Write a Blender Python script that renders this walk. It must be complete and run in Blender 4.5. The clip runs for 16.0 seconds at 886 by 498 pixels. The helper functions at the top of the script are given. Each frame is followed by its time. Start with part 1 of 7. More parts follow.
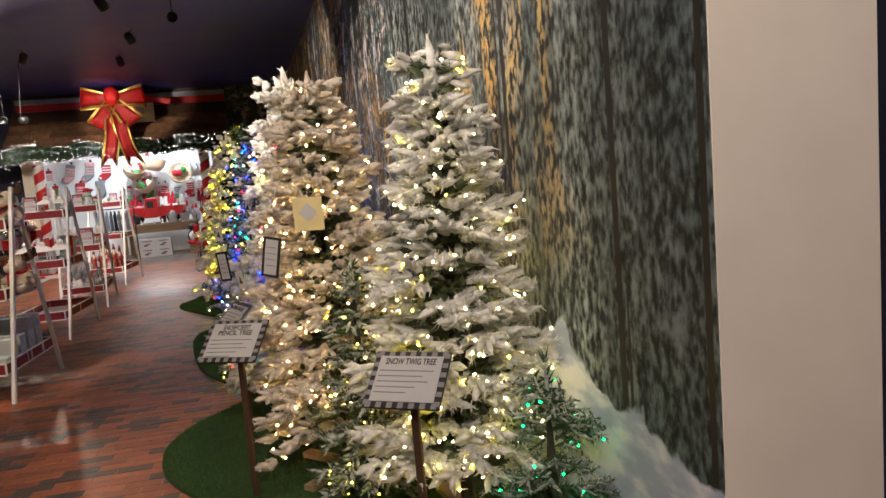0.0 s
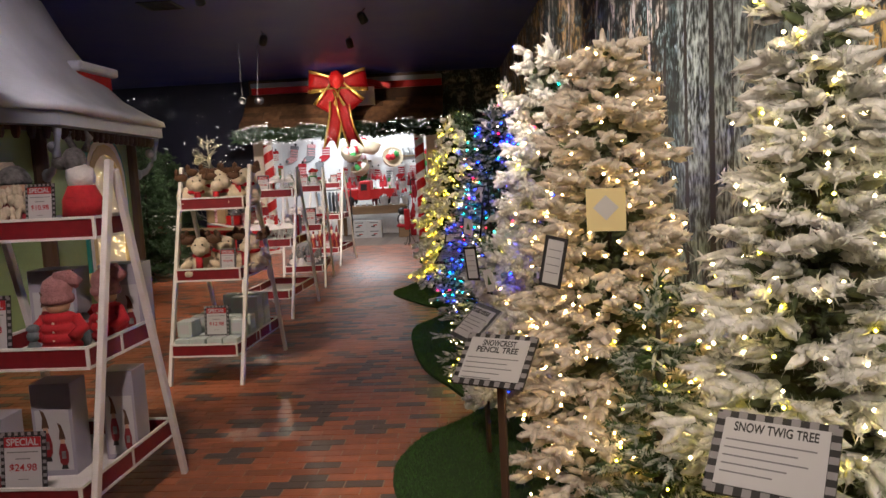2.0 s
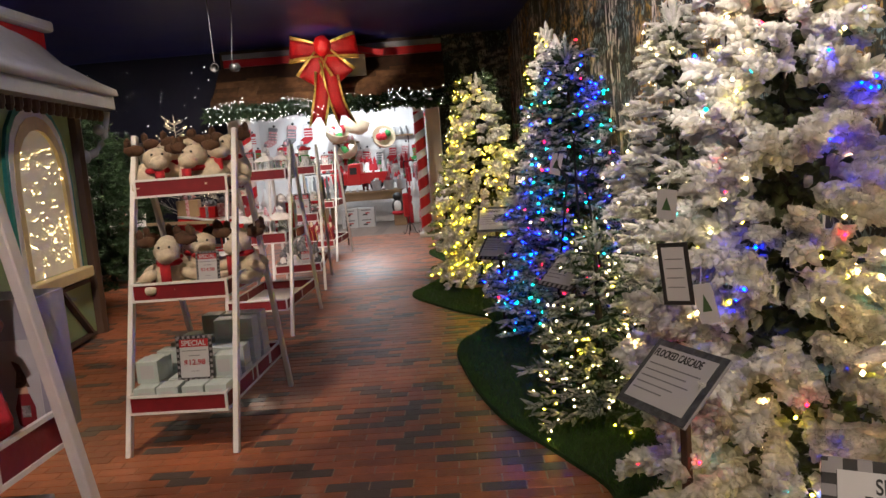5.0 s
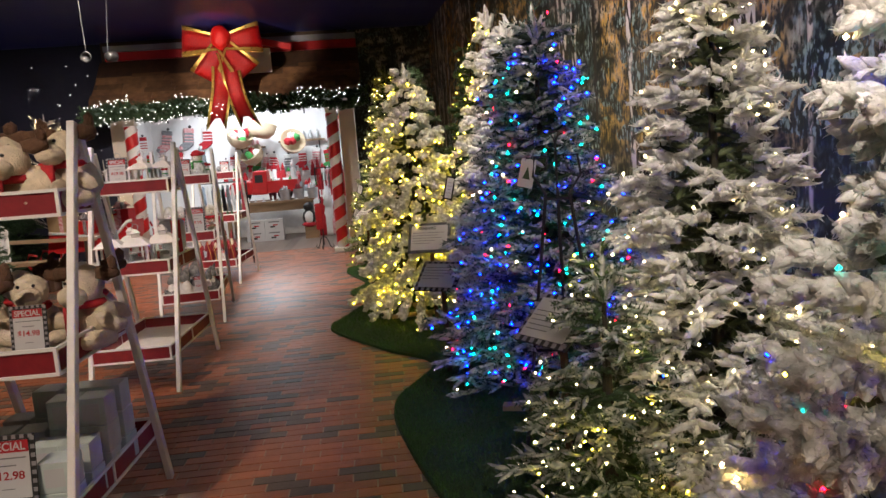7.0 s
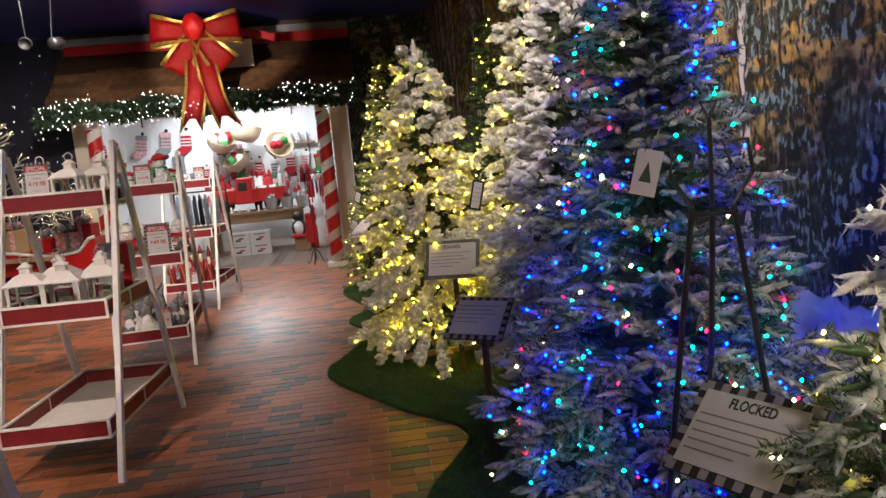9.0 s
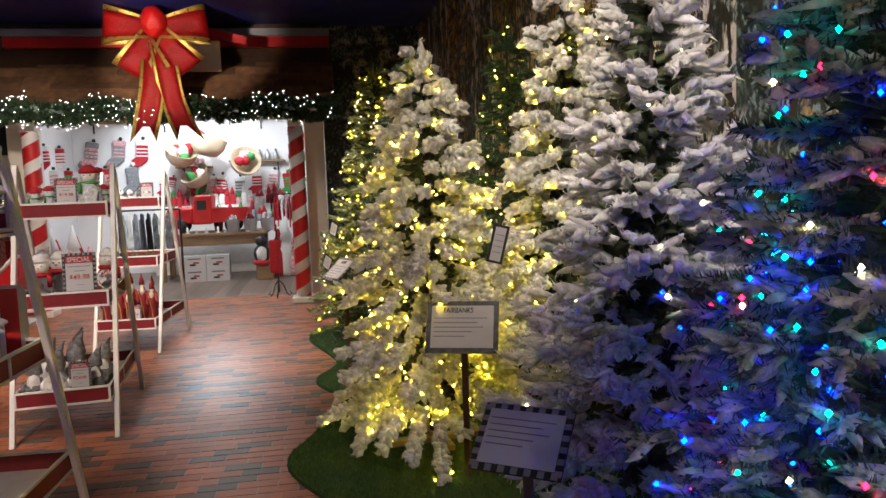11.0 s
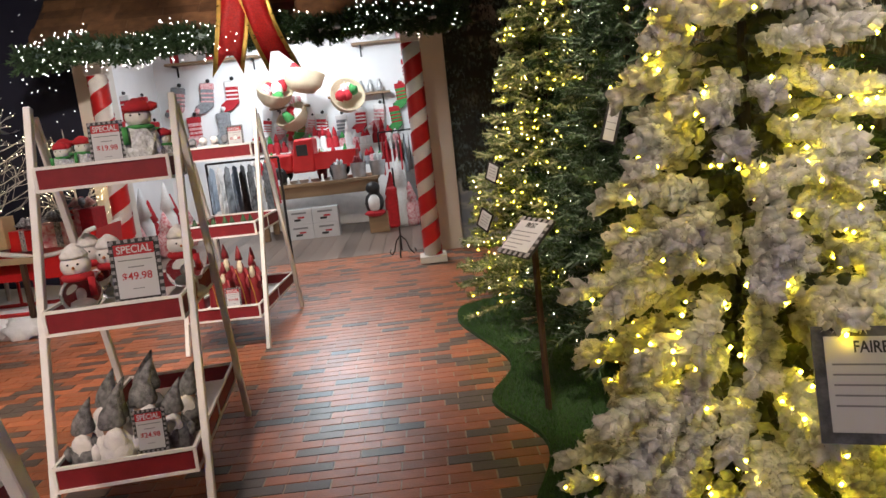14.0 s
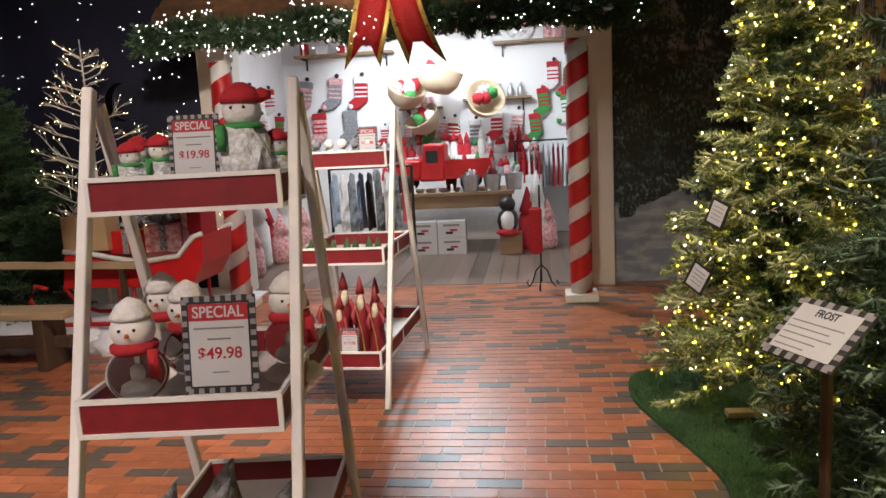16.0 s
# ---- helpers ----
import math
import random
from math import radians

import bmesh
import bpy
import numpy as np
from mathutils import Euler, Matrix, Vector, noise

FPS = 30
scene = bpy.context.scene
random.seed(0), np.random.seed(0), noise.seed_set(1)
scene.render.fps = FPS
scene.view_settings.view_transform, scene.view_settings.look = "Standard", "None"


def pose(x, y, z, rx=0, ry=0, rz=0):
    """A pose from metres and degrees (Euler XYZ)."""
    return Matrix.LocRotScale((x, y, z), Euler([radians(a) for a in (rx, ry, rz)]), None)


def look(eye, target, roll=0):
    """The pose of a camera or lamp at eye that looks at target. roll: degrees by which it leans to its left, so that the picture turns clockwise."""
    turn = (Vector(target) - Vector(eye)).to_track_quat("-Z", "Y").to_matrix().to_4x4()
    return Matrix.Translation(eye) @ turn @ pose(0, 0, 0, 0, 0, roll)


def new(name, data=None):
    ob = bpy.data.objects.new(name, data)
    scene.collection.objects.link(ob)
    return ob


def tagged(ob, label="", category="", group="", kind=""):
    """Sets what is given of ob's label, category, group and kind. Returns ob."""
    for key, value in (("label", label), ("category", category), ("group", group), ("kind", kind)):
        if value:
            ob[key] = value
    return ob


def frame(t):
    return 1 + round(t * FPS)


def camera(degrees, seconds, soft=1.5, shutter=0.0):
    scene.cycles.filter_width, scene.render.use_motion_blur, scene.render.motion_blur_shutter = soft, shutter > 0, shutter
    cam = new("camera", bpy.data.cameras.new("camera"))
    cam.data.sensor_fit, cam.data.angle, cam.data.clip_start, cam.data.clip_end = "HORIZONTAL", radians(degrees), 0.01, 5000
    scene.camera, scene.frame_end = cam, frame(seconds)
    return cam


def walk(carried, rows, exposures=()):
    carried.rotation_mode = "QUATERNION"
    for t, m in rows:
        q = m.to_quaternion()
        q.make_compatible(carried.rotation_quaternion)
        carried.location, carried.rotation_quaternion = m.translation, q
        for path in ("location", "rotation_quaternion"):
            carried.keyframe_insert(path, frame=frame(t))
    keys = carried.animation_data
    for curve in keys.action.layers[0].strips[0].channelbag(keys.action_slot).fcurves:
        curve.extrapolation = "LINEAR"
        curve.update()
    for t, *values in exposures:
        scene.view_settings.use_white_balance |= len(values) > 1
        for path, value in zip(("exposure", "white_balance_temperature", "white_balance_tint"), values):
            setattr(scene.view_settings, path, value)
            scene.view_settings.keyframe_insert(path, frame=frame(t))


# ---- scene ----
cam = camera(62.5, 16.0)
PATH = [
    (0, (0.296, -0.625, 1.502), (0.688, 1.324, 1.279), -4.7),
    (0.5, (0.219, -0.452, 1.484), (0.499, 1.515, 1.250), -3.4),
    (1, (0.081, -0.278, 1.500), (0.325, 1.692, 1.263), -3.9),
    (1.5, (-0.000, -0.099, 1.493), (0.086, 1.886, 1.268), -3.5),
    (2, (-0.039, 0.115, 1.508), (-0.161, 2.099, 1.292), -2.8),
    (2.5, (-0.209, 0.322, 1.499), (-0.405, 2.300, 1.274), -2.5),
    (3, (-0.368, 0.544, 1.504), (-0.521, 2.521, 1.246), -3.0),
    (3.2, (-0.402, 0.631, 1.497), (-0.570, 2.605, 1.224), -3.3),
    (5.3, (-0.701, 1.971, 1.387), (-0.731, 3.956, 1.139), -4.0),
    (5.5, (-0.715, 2.075, 1.383), (-0.718, 4.061, 1.142), -3.5),
    (6, (-0.797, 2.350, 1.393), (-0.632, 4.328, 1.145), -3.1),
    (6.5, (-0.838, 2.620, 1.396), (-0.599, 4.589, 1.142), -3.9),
    (7, (-0.806, 2.931, 1.405), (-0.620, 4.906, 1.146), -4.3),
    (7.5, (-0.844, 3.226, 1.386), (-0.669, 5.200, 1.124), -5.3),
    (8, (-0.890, 3.519, 1.411), (-0.659, 5.490, 1.155), -6.0),
    (8.5, (-0.878, 3.873, 1.392), (-0.655, 5.845, 1.142), -5.5),
    (8.7, (-0.883, 4.017, 1.381), (-0.674, 5.989, 1.128), -5.5),
    (11, (-0.972, 5.335, 1.438), (-0.660, 7.302, 1.251), -2.0),
    (11.5, (-1.013, 5.652, 1.410), (-0.767, 7.626, 1.214), -2.8),
    (12, (-1.088, 6.028, 1.417), (-1.031, 8.015, 1.199), -3.5),
    (12.5, (-1.239, 6.332, 1.424), (-1.194, 8.318, 1.189), -5.0),
    (13, (-1.298, 6.628, 1.420), (-1.224, 8.612, 1.182), -6.3),
    (13.5, (-1.279, 6.939, 1.417), (-1.264, 8.917, 1.119), -6.2),
    (14, (-1.332, 7.219, 1.404), (-1.293, 9.187, 1.054), -6.2),
    (14.5, (-1.437, 7.515, 1.420), (-1.466, 9.486, 1.079), -5.9),
    (15, (-1.418, 7.884, 1.417), (-1.648, 9.842, 1.082), -5.0),
    (15.5, (-1.522, 8.099, 1.425), (-1.794, 10.053, 1.100), -3.2),
    (16, (-1.668, 8.339, 1.451), (-1.919, 10.299, 1.140), -3.0),
]
walk(cam, [(t, look(eye, target, roll)) for t, eye, target, roll in PATH])

# ---- world and light ----
world = bpy.data.worlds.new("night")
scene.world = world
world.use_nodes = True
world.node_tree.nodes["Background"].inputs[0].default_value = (0.10, 0.12, 0.25, 1)
world.node_tree.nodes["Background"].inputs[1].default_value = 0.05


def lamp(name, kind, m, watts, colour, size=0.1, angle=60, blend=0.6):
    data = bpy.data.lights.new(name, kind)
    data.energy, data.color = watts, colour
    if kind == "SPOT":
        data.spot_size, data.spot_blend, data.shadow_soft_size = radians(angle), blend, size
    elif kind == "AREA":
        data.shape, data.size, data.size_y = "RECTANGLE", size, size
    else:
        data.shadow_soft_size = size
    ob = new(name, data)
    ob.matrix_world = m
    return ob


CEIL = 3.5
WARM, COOL = (1.0, 0.83, 0.62), (0.86, 0.93, 1.0)
# track spots: eye, target, watts, colour, cone
SPOTS = [
    ((-0.73, 7.65, 3.28), (-0.3, 1.5, 1.0), 60, WARM, 44),
    ((-3.60, 11.0, 2.66), (-2.0, 5.0, 1.2), 60, WARM, 60),
    ((-1.1, 0.6, 3.3), (1.2, 2.8, 3.0), 300, (1.0, 0.845, 0.72), 55),
    ((0.3, -2.6, 3.3), (2.0, 1.2, 1.1), 400, (1.0, 0.845, 0.76), 75),
    ((-0.5, -0.4, 3.3), (1.1, 2.4, 1.5), 95, (1.0, 0.80, 0.66), 75),
    ((-0.9, 1.0, 3.3), (0.5, 3.6, 1.2), 125, (1.0, 0.79, 0.62), 75),
    ((-1.0, 3.0, 3.3), (0.6, 4.8, 1.8), 320, (1.0, 0.845, 0.74), 50),
    ((-1.1, 5.4, 3.3), (0.5, 7.8, 2.2), 360, (1.0, 0.845, 0.76), 50),
    ((-1.3, 7.4, 3.3), (-0.1, 9.3, 1.0), 100, (1.0, 0.80, 0.66), 70),
    ((-1.4, 9.2, 3.3), (-0.4, 11.1, 1.0), 380, (1.0, 0.82, 0.68), 56),
    ((-0.9, 1.0, 3.3), (-1.8, 2.9, 0.2), 250, (1.0, 0.80, 0.74), 52),
    ((-2.6, 3.5, 3.3), (-2.7, 5.8, 0.7), 330, (1.0, 0.80, 0.64), 50),
    ((-2.8, 5.8, 3.3), (-2.9, 8.1, 0.7), 330, (1.0, 0.80, 0.68), 44),
    ((-2.9, 7.8, 3.3), (-3.1, 10.1, 0.6), 300, (1.0, 0.82, 0.72), 50),
    ((-1.9, 10.9, 3.3), (-1.7, 13.2, 0.0), 210, (1.0, 0.90, 0.80), 75),
    ((-3.0, 10.2, 3.3), (-4.6, 12.9, 0.6), 520, (1.0, 0.845, 0.74), 90),
    ((-3.35, 11.2, 2.68), (-2.74, 14.1, 3.0), 400, (1.0, 0.82, 0.7), 34),
    ((-2.6, 5.2, 3.3), (-4.0, 7.4, 2.5), 85, (0.95, 0.88, 0.95), 80),
]
for eye_at, target_at, watts, colour, cone in SPOTS:
    lamp("track_spot_light", "SPOT", look(eye_at, target_at), watts, colour, 0.04, cone)
# shop: ceiling panels and the display spots on the rear wall
lamp("shop_light", "AREA", pose(-3.0, 16.8, 3.0), 85, COOL, 1.6)
lamp("shop_spot", "SPOT", look((-3.3, 16.6, 2.75), (-3.4, 18.6, 1.9)), 210, COOL, 0.05, 70)
lamp("shop_spot", "SPOT", look((-2.4, 16.6, 2.75), (-1.9, 18.6, 1.8)), 150, COOL, 0.05, 70)
lamp("shop_spot", "SPOT", look((-2.6, 16.2, 2.8), (-2.2, 14.0, 0.0)), 260, COOL, 0.05, 60)

# ---- materials ----


def material(name, colour, rough=0.6, metal=0.0, dark=0.8, scale=8.0, bump=0.15, bump_scale=60.0, stretch=(1, 1, 1), second=None, island=0.0, spec=0.5):
    """A surface: colour varied at a coarse and a fine scale, with relief."""
    m = bpy.data.materials.new(name)
    m.use_nodes = True
    nt = m.node_tree
    nodes, links = nt.nodes, nt.links
    b = nodes["Principled BSDF"]
    b.inputs["Metallic"].default_value = metal
    b.inputs["Specular IOR Level"].default_value = spec
    co = nodes.new("ShaderNodeTexCoord")
    mp = nodes.new("ShaderNodeMapping")
    mp.inputs["Scale"].default_value = stretch
    links.new(co.outputs["Object"], mp.inputs[0])
    n1 = nodes.new("ShaderNodeTexNoise")
    n1.inputs["Scale"].default_value, n1.inputs["Detail"].default_value = scale, 6
    links.new(mp.outputs[0], n1.inputs["Vector"])
    n2 = nodes.new("ShaderNodeTexNoise")
    n2.inputs["Scale"].default_value, n2.inputs["Detail"].default_value = bump_scale, 4
    links.new(mp.outputs[0], n2.inputs["Vector"])
    ramp = nodes.new("ShaderNodeValToRGB")
    ramp.color_ramp.elements[0].position, ramp.color_ramp.elements[1].position = 0.3, 0.7
    other = second or tuple(c * dark for c in colour)
    ramp.color_ramp.elements[0].color, ramp.color_ramp.elements[1].color = (*other, 1), (*colour, 1)
    links.new(n1.outputs["Fac"], ramp.inputs[0])
    last = ramp.outputs[0]
    if island:
        geo = nodes.new("ShaderNodeNewGeometry")
        info = nodes.new("ShaderNodeObjectInfo")
        add = nodes.new("ShaderNodeMath")
        add.operation = "ADD"
        links.new(geo.outputs["Random Per Island"], add.inputs[0])
        links.new(info.outputs["Random"], add.inputs[1])
        fr = nodes.new("ShaderNodeMath")
        fr.operation = "FRACT"
        links.new(add.outputs[0], fr.inputs[0])
        hsv = nodes.new("ShaderNodeHueSaturation")
        mr = nodes.new("ShaderNodeMapRange")
        mr.inputs["To Min"].default_value, mr.inputs["To Max"].default_value = 1 - island, 1 + island
        links.new(fr.outputs[0], mr.inputs["Value"])
        links.new(mr.outputs[0], hsv.inputs["Value"])
        links.new(last, hsv.inputs["Color"])
        last = hsv.outputs[0]
    links.new(last, b.inputs["Base Color"])
    rr = nodes.new("ShaderNodeMapRange")
    rr.inputs["To Min"].default_value, rr.inputs["To Max"].default_value = max(0.02, rough - 0.1), min(1, rough + 0.1)
    links.new(n1.outputs["Fac"], rr.inputs["Value"])
    links.new(rr.outputs[0], b.inputs["Roughness"])
    if bump:
        bp = nodes.new("ShaderNodeBump")
        bp.inputs["Strength"].default_value, bp.inputs["Distance"].default_value = bump, 0.01
        links.new(n2.outputs["Fac"], bp.inputs["Height"])
        links.new(bp.outputs[0], b.inputs["Normal"])
    return m


def glow(name, colour, strength):
    m = bpy.data.materials.new(name)
    m.use_nodes = True
    b = m.node_tree.nodes["Principled BSDF"]
    b.inputs["Base Color"].default_value = (*colour, 1)
    b.inputs["Emission Color"].default_value = (*colour, 1)
    b.inputs["Emission Strength"].default_value = strength
    return m


def clear(name, tint=(1, 1, 1), rough=0.03):
    m = bpy.data.materials.new(name)
    m.use_nodes = True
    b = m.node_tree.nodes["Principled BSDF"]
    b.inputs["Base Color"].default_value = (*tint, 1)
    b.inputs["Roughness"].default_value = rough
    b.inputs["Transmission Weight"].default_value = 1.0
    b.inputs["IOR"].default_value = 1.1
    return m


def brick_material():
    """Sealed clay pavers: terracotta with about a quarter of brown-grey ones."""
    m = material("clay_paver", (0.40, 0.135, 0.062), 0.34, scale=14, dark=0.68, bump=0.16, bump_scale=90, island=0.26)
    nodes, links = m.node_tree.nodes, m.node_tree.links
    b = nodes["Principled BSDF"]
    old = b.inputs["Base Color"].links[0].from_socket
    geo, info = nodes.new("ShaderNodeNewGeometry"), nodes.new("ShaderNodeObjectInfo")
    add, mul, fr, gt = (nodes.new("ShaderNodeMath") for _ in range(4))
    add.operation, mul.operation, fr.operation, gt.operation = "ADD", "MULTIPLY", "FRACT", "GREATER_THAN"
    links.new(geo.outputs["Random Per Island"], add.inputs[0])
    links.new(info.outputs["Random"], add.inputs[1])
    links.new(add.outputs[0], mul.inputs[0])
    mul.inputs[1].default_value = 7.31
    links.new(mul.outputs[0], fr.inputs[0])
    links.new(fr.outputs[0], gt.inputs[0])
    gt.inputs[1].default_value = 0.74
    mix = nodes.new("ShaderNodeMixRGB")
    links.new(gt.outputs[0], mix.inputs[0])
    links.new(old, mix.inputs[1])
    mix.inputs[2].default_value = (0.085, 0.070, 0.060, 1)
    links.new(mix.outputs[0], b.inputs["Base Color"])
    return m


def mural_material(name, gold, light, trunks=2.2, spruce=False):
    """A printed winter forest: pale birch trunks, dark spruce, snow on the ground, low sun in gold patches."""
    m = bpy.data.materials.new(name)
    m.use_nodes = True
    nodes, links = m.node_tree.nodes, m.node_tree.links
    b = nodes["Principled BSDF"]
    b.inputs["Roughness"].default_value = 0.55
    co = nodes.new("ShaderNodeTexCoord")

    def noise_at(scale, stretch, detail=5.0, shift=(0, 0, 0), distortion=0.0):
        mp, n = nodes.new("ShaderNodeMapping"), nodes.new("ShaderNodeTexNoise")
        mp.inputs["Scale"].default_value, mp.inputs["Location"].default_value = stretch, shift
        links.new(co.outputs["Object"], mp.inputs[0])
        links.new(mp.outputs[0], n.inputs["Vector"])
        n.inputs["Scale"].default_value, n.inputs["Detail"].default_value, n.inputs["Distortion"].default_value = scale, detail, distortion
        return n.outputs["Fac"]

    def step(value, lo, hi):
        r = nodes.new("ShaderNodeMapRange")
        r.interpolation_type = "SMOOTHSTEP"
        r.inputs["From Min"].default_value, r.inputs["From Max"].default_value = lo, hi
        links.new(value, r.inputs["Value"])
        return r.outputs[0]

    def op(kind, a, c):
        n = nodes.new("ShaderNodeMath")
        n.operation = kind
        for i, v in enumerate((a, c)):
            if isinstance(v, float):
                n.inputs[i].default_value = v
            else:
                links.new(v, n.inputs[i])
        return n.outputs[0]

    def mix(fac, a, c):
        n = nodes.new("ShaderNodeMixRGB")
        links.new(fac, n.inputs[0])
        for i, v in ((1, a), (2, c)):
            if isinstance(v, tuple):
                n.inputs[i].default_value = (*v, 1)
            else:
                links.new(v, n.inputs[i])
        return n.outputs[0]

    sep = nodes.new("ShaderNodeSeparateXYZ")
    links.new(co.outputs["Object"], sep.inputs[0])
    z = sep.outputs["Z"]
    fine = noise_at(26, (1.5, 1.5, 0.8), 14, distortion=0.25)
    tone = noise_at(1.3, (1, 1, 1), 3, (6, 3, 1))
    col = mix(step(fine, 0.40, 0.72), (0.008, 0.014, 0.013), tuple(light * c for c in (0.13, 0.20, 0.21)))
    col = mix(step(tone, 0.52, 0.66), col, mix(step(fine, 0.40, 0.70), (0.012, 0.025, 0.032), tuple(light * c for c in (0.26, 0.37, 0.42))))
    # gaps of sky between the crowns, higher up
    sky = op("MULTIPLY", op("MULTIPLY", step(noise_at(2.4, (1.6, 1.6, 0.7), 9, (3, 1, 2), 0.5), 0.50, 0.56), step(z, 1.3, 2.4)), step(fine, 0.38, 0.5))
    col = mix(sky, col, tuple(light * c for c in (0.62, 0.58, 0.52)))
    gold_at = op("MULTIPLY", op("MULTIPLY", step(noise_at(0.9, (1, 1, 0.5), 4, (7, 2, 5)), 0.45, 0.53), step(z, 1.0, 1.7)), step(fine, 0.36, 0.66))
    if gold:
        col = mix(gold_at, col, (0.75, 0.43, 0.08))
    # boughs gather in drooping clusters with dark between
    cluster = step(noise_at(5.5, (1.0, 1.0, 1.7), 10, (9, 1, 3), 0.3), 0.36, 0.62)
    col = mix(cluster, (0.010, 0.014, 0.014), col)
    # trunks
    trunk = step(noise_at(trunks, (1.6, 1.6, 0.02), 1.0, (5, 5, 5)), 0.585, 0.60)
    bark = mix(step(noise_at(9, (2.0, 2.0, 0.55), 8, (2, 8, 1), 0.4), 0.47, 0.53), (0.022, 0.019, 0.018), tuple(light * c for c in (0.58, 0.55, 0.53)))
    col = mix(trunk, col, bark)
    thin = step(noise_at(5.5, (2.6, 2.6, 0.015), 1.0, (2, 4, 9)), 0.64, 0.655)
    col = mix(thin, col, (0.03, 0.025, 0.022))
    # boughs in front of the trunks
    bough = op("MULTIPLY", step(noise_at(2.6, (1.2, 1.2, 2.4), 9, (1, 9, 4), 1.0), 0.53, 0.57), step(fine, 0.36, 0.52))
    col = mix(bough, col, mix(step(fine, 0.5, 0.6), (0.012, 0.024, 0.022), tuple(light * c for c in (0.22, 0.31, 0.33))))
    if spruce:
        # tall spruces: drooping frosted sprays, brighter on some crowns than on others
        grain = op("ADD", op("MULTIPLY", noise_at(8, (1.3, 1.3, 0.8), 15, (3, 6, 2), 0.15), 0.25), op("MULTIPLY", noise_at(24, (1.5, 1.5, 0.75), 15, (2, 1, 7), 0.1), 0.75))
        spray = step(grain, 0.38, 0.68)
        crown_at = step(noise_at(1.7, (1.2, 1.2, 0.16), 3, (8, 5, 1), 0.3), 0.40, 0.62)
        needles = mix(spray, (0.010, 0.016, 0.014), tuple(light * c for c in (0.36, 0.43, 0.43)))
        shade = mix(spray, (0.006, 0.009, 0.009), tuple(light * c for c in (0.12, 0.16, 0.165)))
        gaps = op("MULTIPLY", op("MULTIPLY", step(noise_at(1.5, (1.6, 1.6, 0.22), 6, (1, 2, 8), 0.3), 0.53, 0.60), step(z, 0.9, 1.8)), step(spray, 0.1, 0.6))
        col = mix(gaps, mix(crown_at, shade, needles), (0.72, 0.46, 0.13))
        col = mix(thin, col, (0.03, 0.025, 0.022))
    # snow
    drift = op("ADD", z, op("MULTIPLY", noise_at(1.6, (1, 1, 0.8), 5, (4, 4, 4)), -1.1))
    col = mix(op("SUBTRACT", 1.0, step(drift, 0.16, 0.19)), col, mix(step(noise_at(5, (1, 1, 2), 4), 0.4, 0.65), tuple(light * c for c in (0.36, 0.42, 0.52)), tuple(light * c for c in (0.68, 0.70, 0.73))))
    links.new(col, b.inputs["Base Color"])
    return m


BRICK = brick_material()
GROUT = material("sand_mortar", (0.46, 0.36, 0.27), 0.9, scale=30, dark=0.6)
MURAL = mural_material("forest_mural", True, 1.25)
MURAL_NEAR = mural_material("spruce_mural", True, 1.5, 0.9, True)
# same forest print, scaled down: the dim light by the shop is in its colours
MURAL_DIM = mural_material("dimmed_forest_mural", False, 0.55)
NIGHT = material("night_sky_paint", (0.010, 0.012, 0.035), 0.7, scale=1.2, dark=0.6, bump=0.05)
# dark ceiling paint; the blue light falling on it is put into this strong blue
CEILING = material("blue_lit_ceiling_paint", (0.030, 0.036, 0.24), 0.45, scale=1.5, dark=0.7, bump=0.08, bump_scale=30)
CREAM = material("cream_wall_paint", (0.72, 0.66, 0.58), 0.6, scale=3, dark=0.9, bump=0.06, bump_scale=120)
WHITE = material("white_paint", (0.78, 0.76, 0.73), 0.5, scale=12, dark=0.88, bump=0.08)
SHOP_WHITE = material("shop_wall_paint", (0.80, 0.80, 0.80), 0.6, scale=3, dark=0.93, bump=0.05)
RED = material("dark_red_panel", (0.22, 0.012, 0.018), 0.55, scale=20, dark=0.75, bump=0.1)
BRIGHT_RED = material("bright_red_paint", (0.55, 0.018, 0.02), 0.35, scale=9, dark=0.8, bump=0.03)
GREEN_WOOD = material("pale_green_board", (0.30, 0.42, 0.20), 0.6, scale=7, dark=0.85)
DARK_WOOD = material("dark_stained_wood", (0.085, 0.045, 0.025), 0.6, scale=9, dark=0.5, stretch=(1, 1, 0.15), bump=0.3)
OAK = material("worn_oak_planks", (0.30, 0.19, 0.10), 0.55, scale=8, dark=0.6, stretch=(0.2, 1, 1), bump=0.3, island=0.2)
PLANKS = material("grey_wood_planks", (0.20, 0.15, 0.12), 0.35, scale=6, dark=0.6, stretch=(1, 0.12, 1), bump=0.2, island=0.3)
PINE = material("raw_pine", (0.45, 0.32, 0.19), 0.65, scale=10, dark=0.75, stretch=(0.3, 1, 1), bump=0.2)
SHINGLE = material("cedar_shingle", (0.24, 0.12, 0.055), 0.75, scale=10, dark=0.55, bump=0.35, island=0.3)
ROOF_SNOW = material("smooth_roof_snow", (0.62, 0.60, 0.60), 0.75, scale=2.5, dark=0.82, bump=0.25, bump_scale=18)
SNOW = material("fake_snow_batting", (0.80, 0.82, 0.85), 0.9, scale=7, dark=0.85, bump=0.6, bump_scale=40)
PALE_TEAL = material("pale_teal_paint", (0.34, 0.46, 0.42), 0.5, scale=9, dark=0.85)
GREY = material("grey_sheet_metal", (0.30, 0.31, 0.34), 0.5, scale=5, dark=0.8)
BLACK = material("black_metal", (0.015, 0.015, 0.016), 0.4, scale=9, dark=0.7)
TURF = material("green_turf_backing", (0.025, 0.075, 0.014), 0.95, scale=40, dark=0.55, bump=0.6, bump_scale=200)
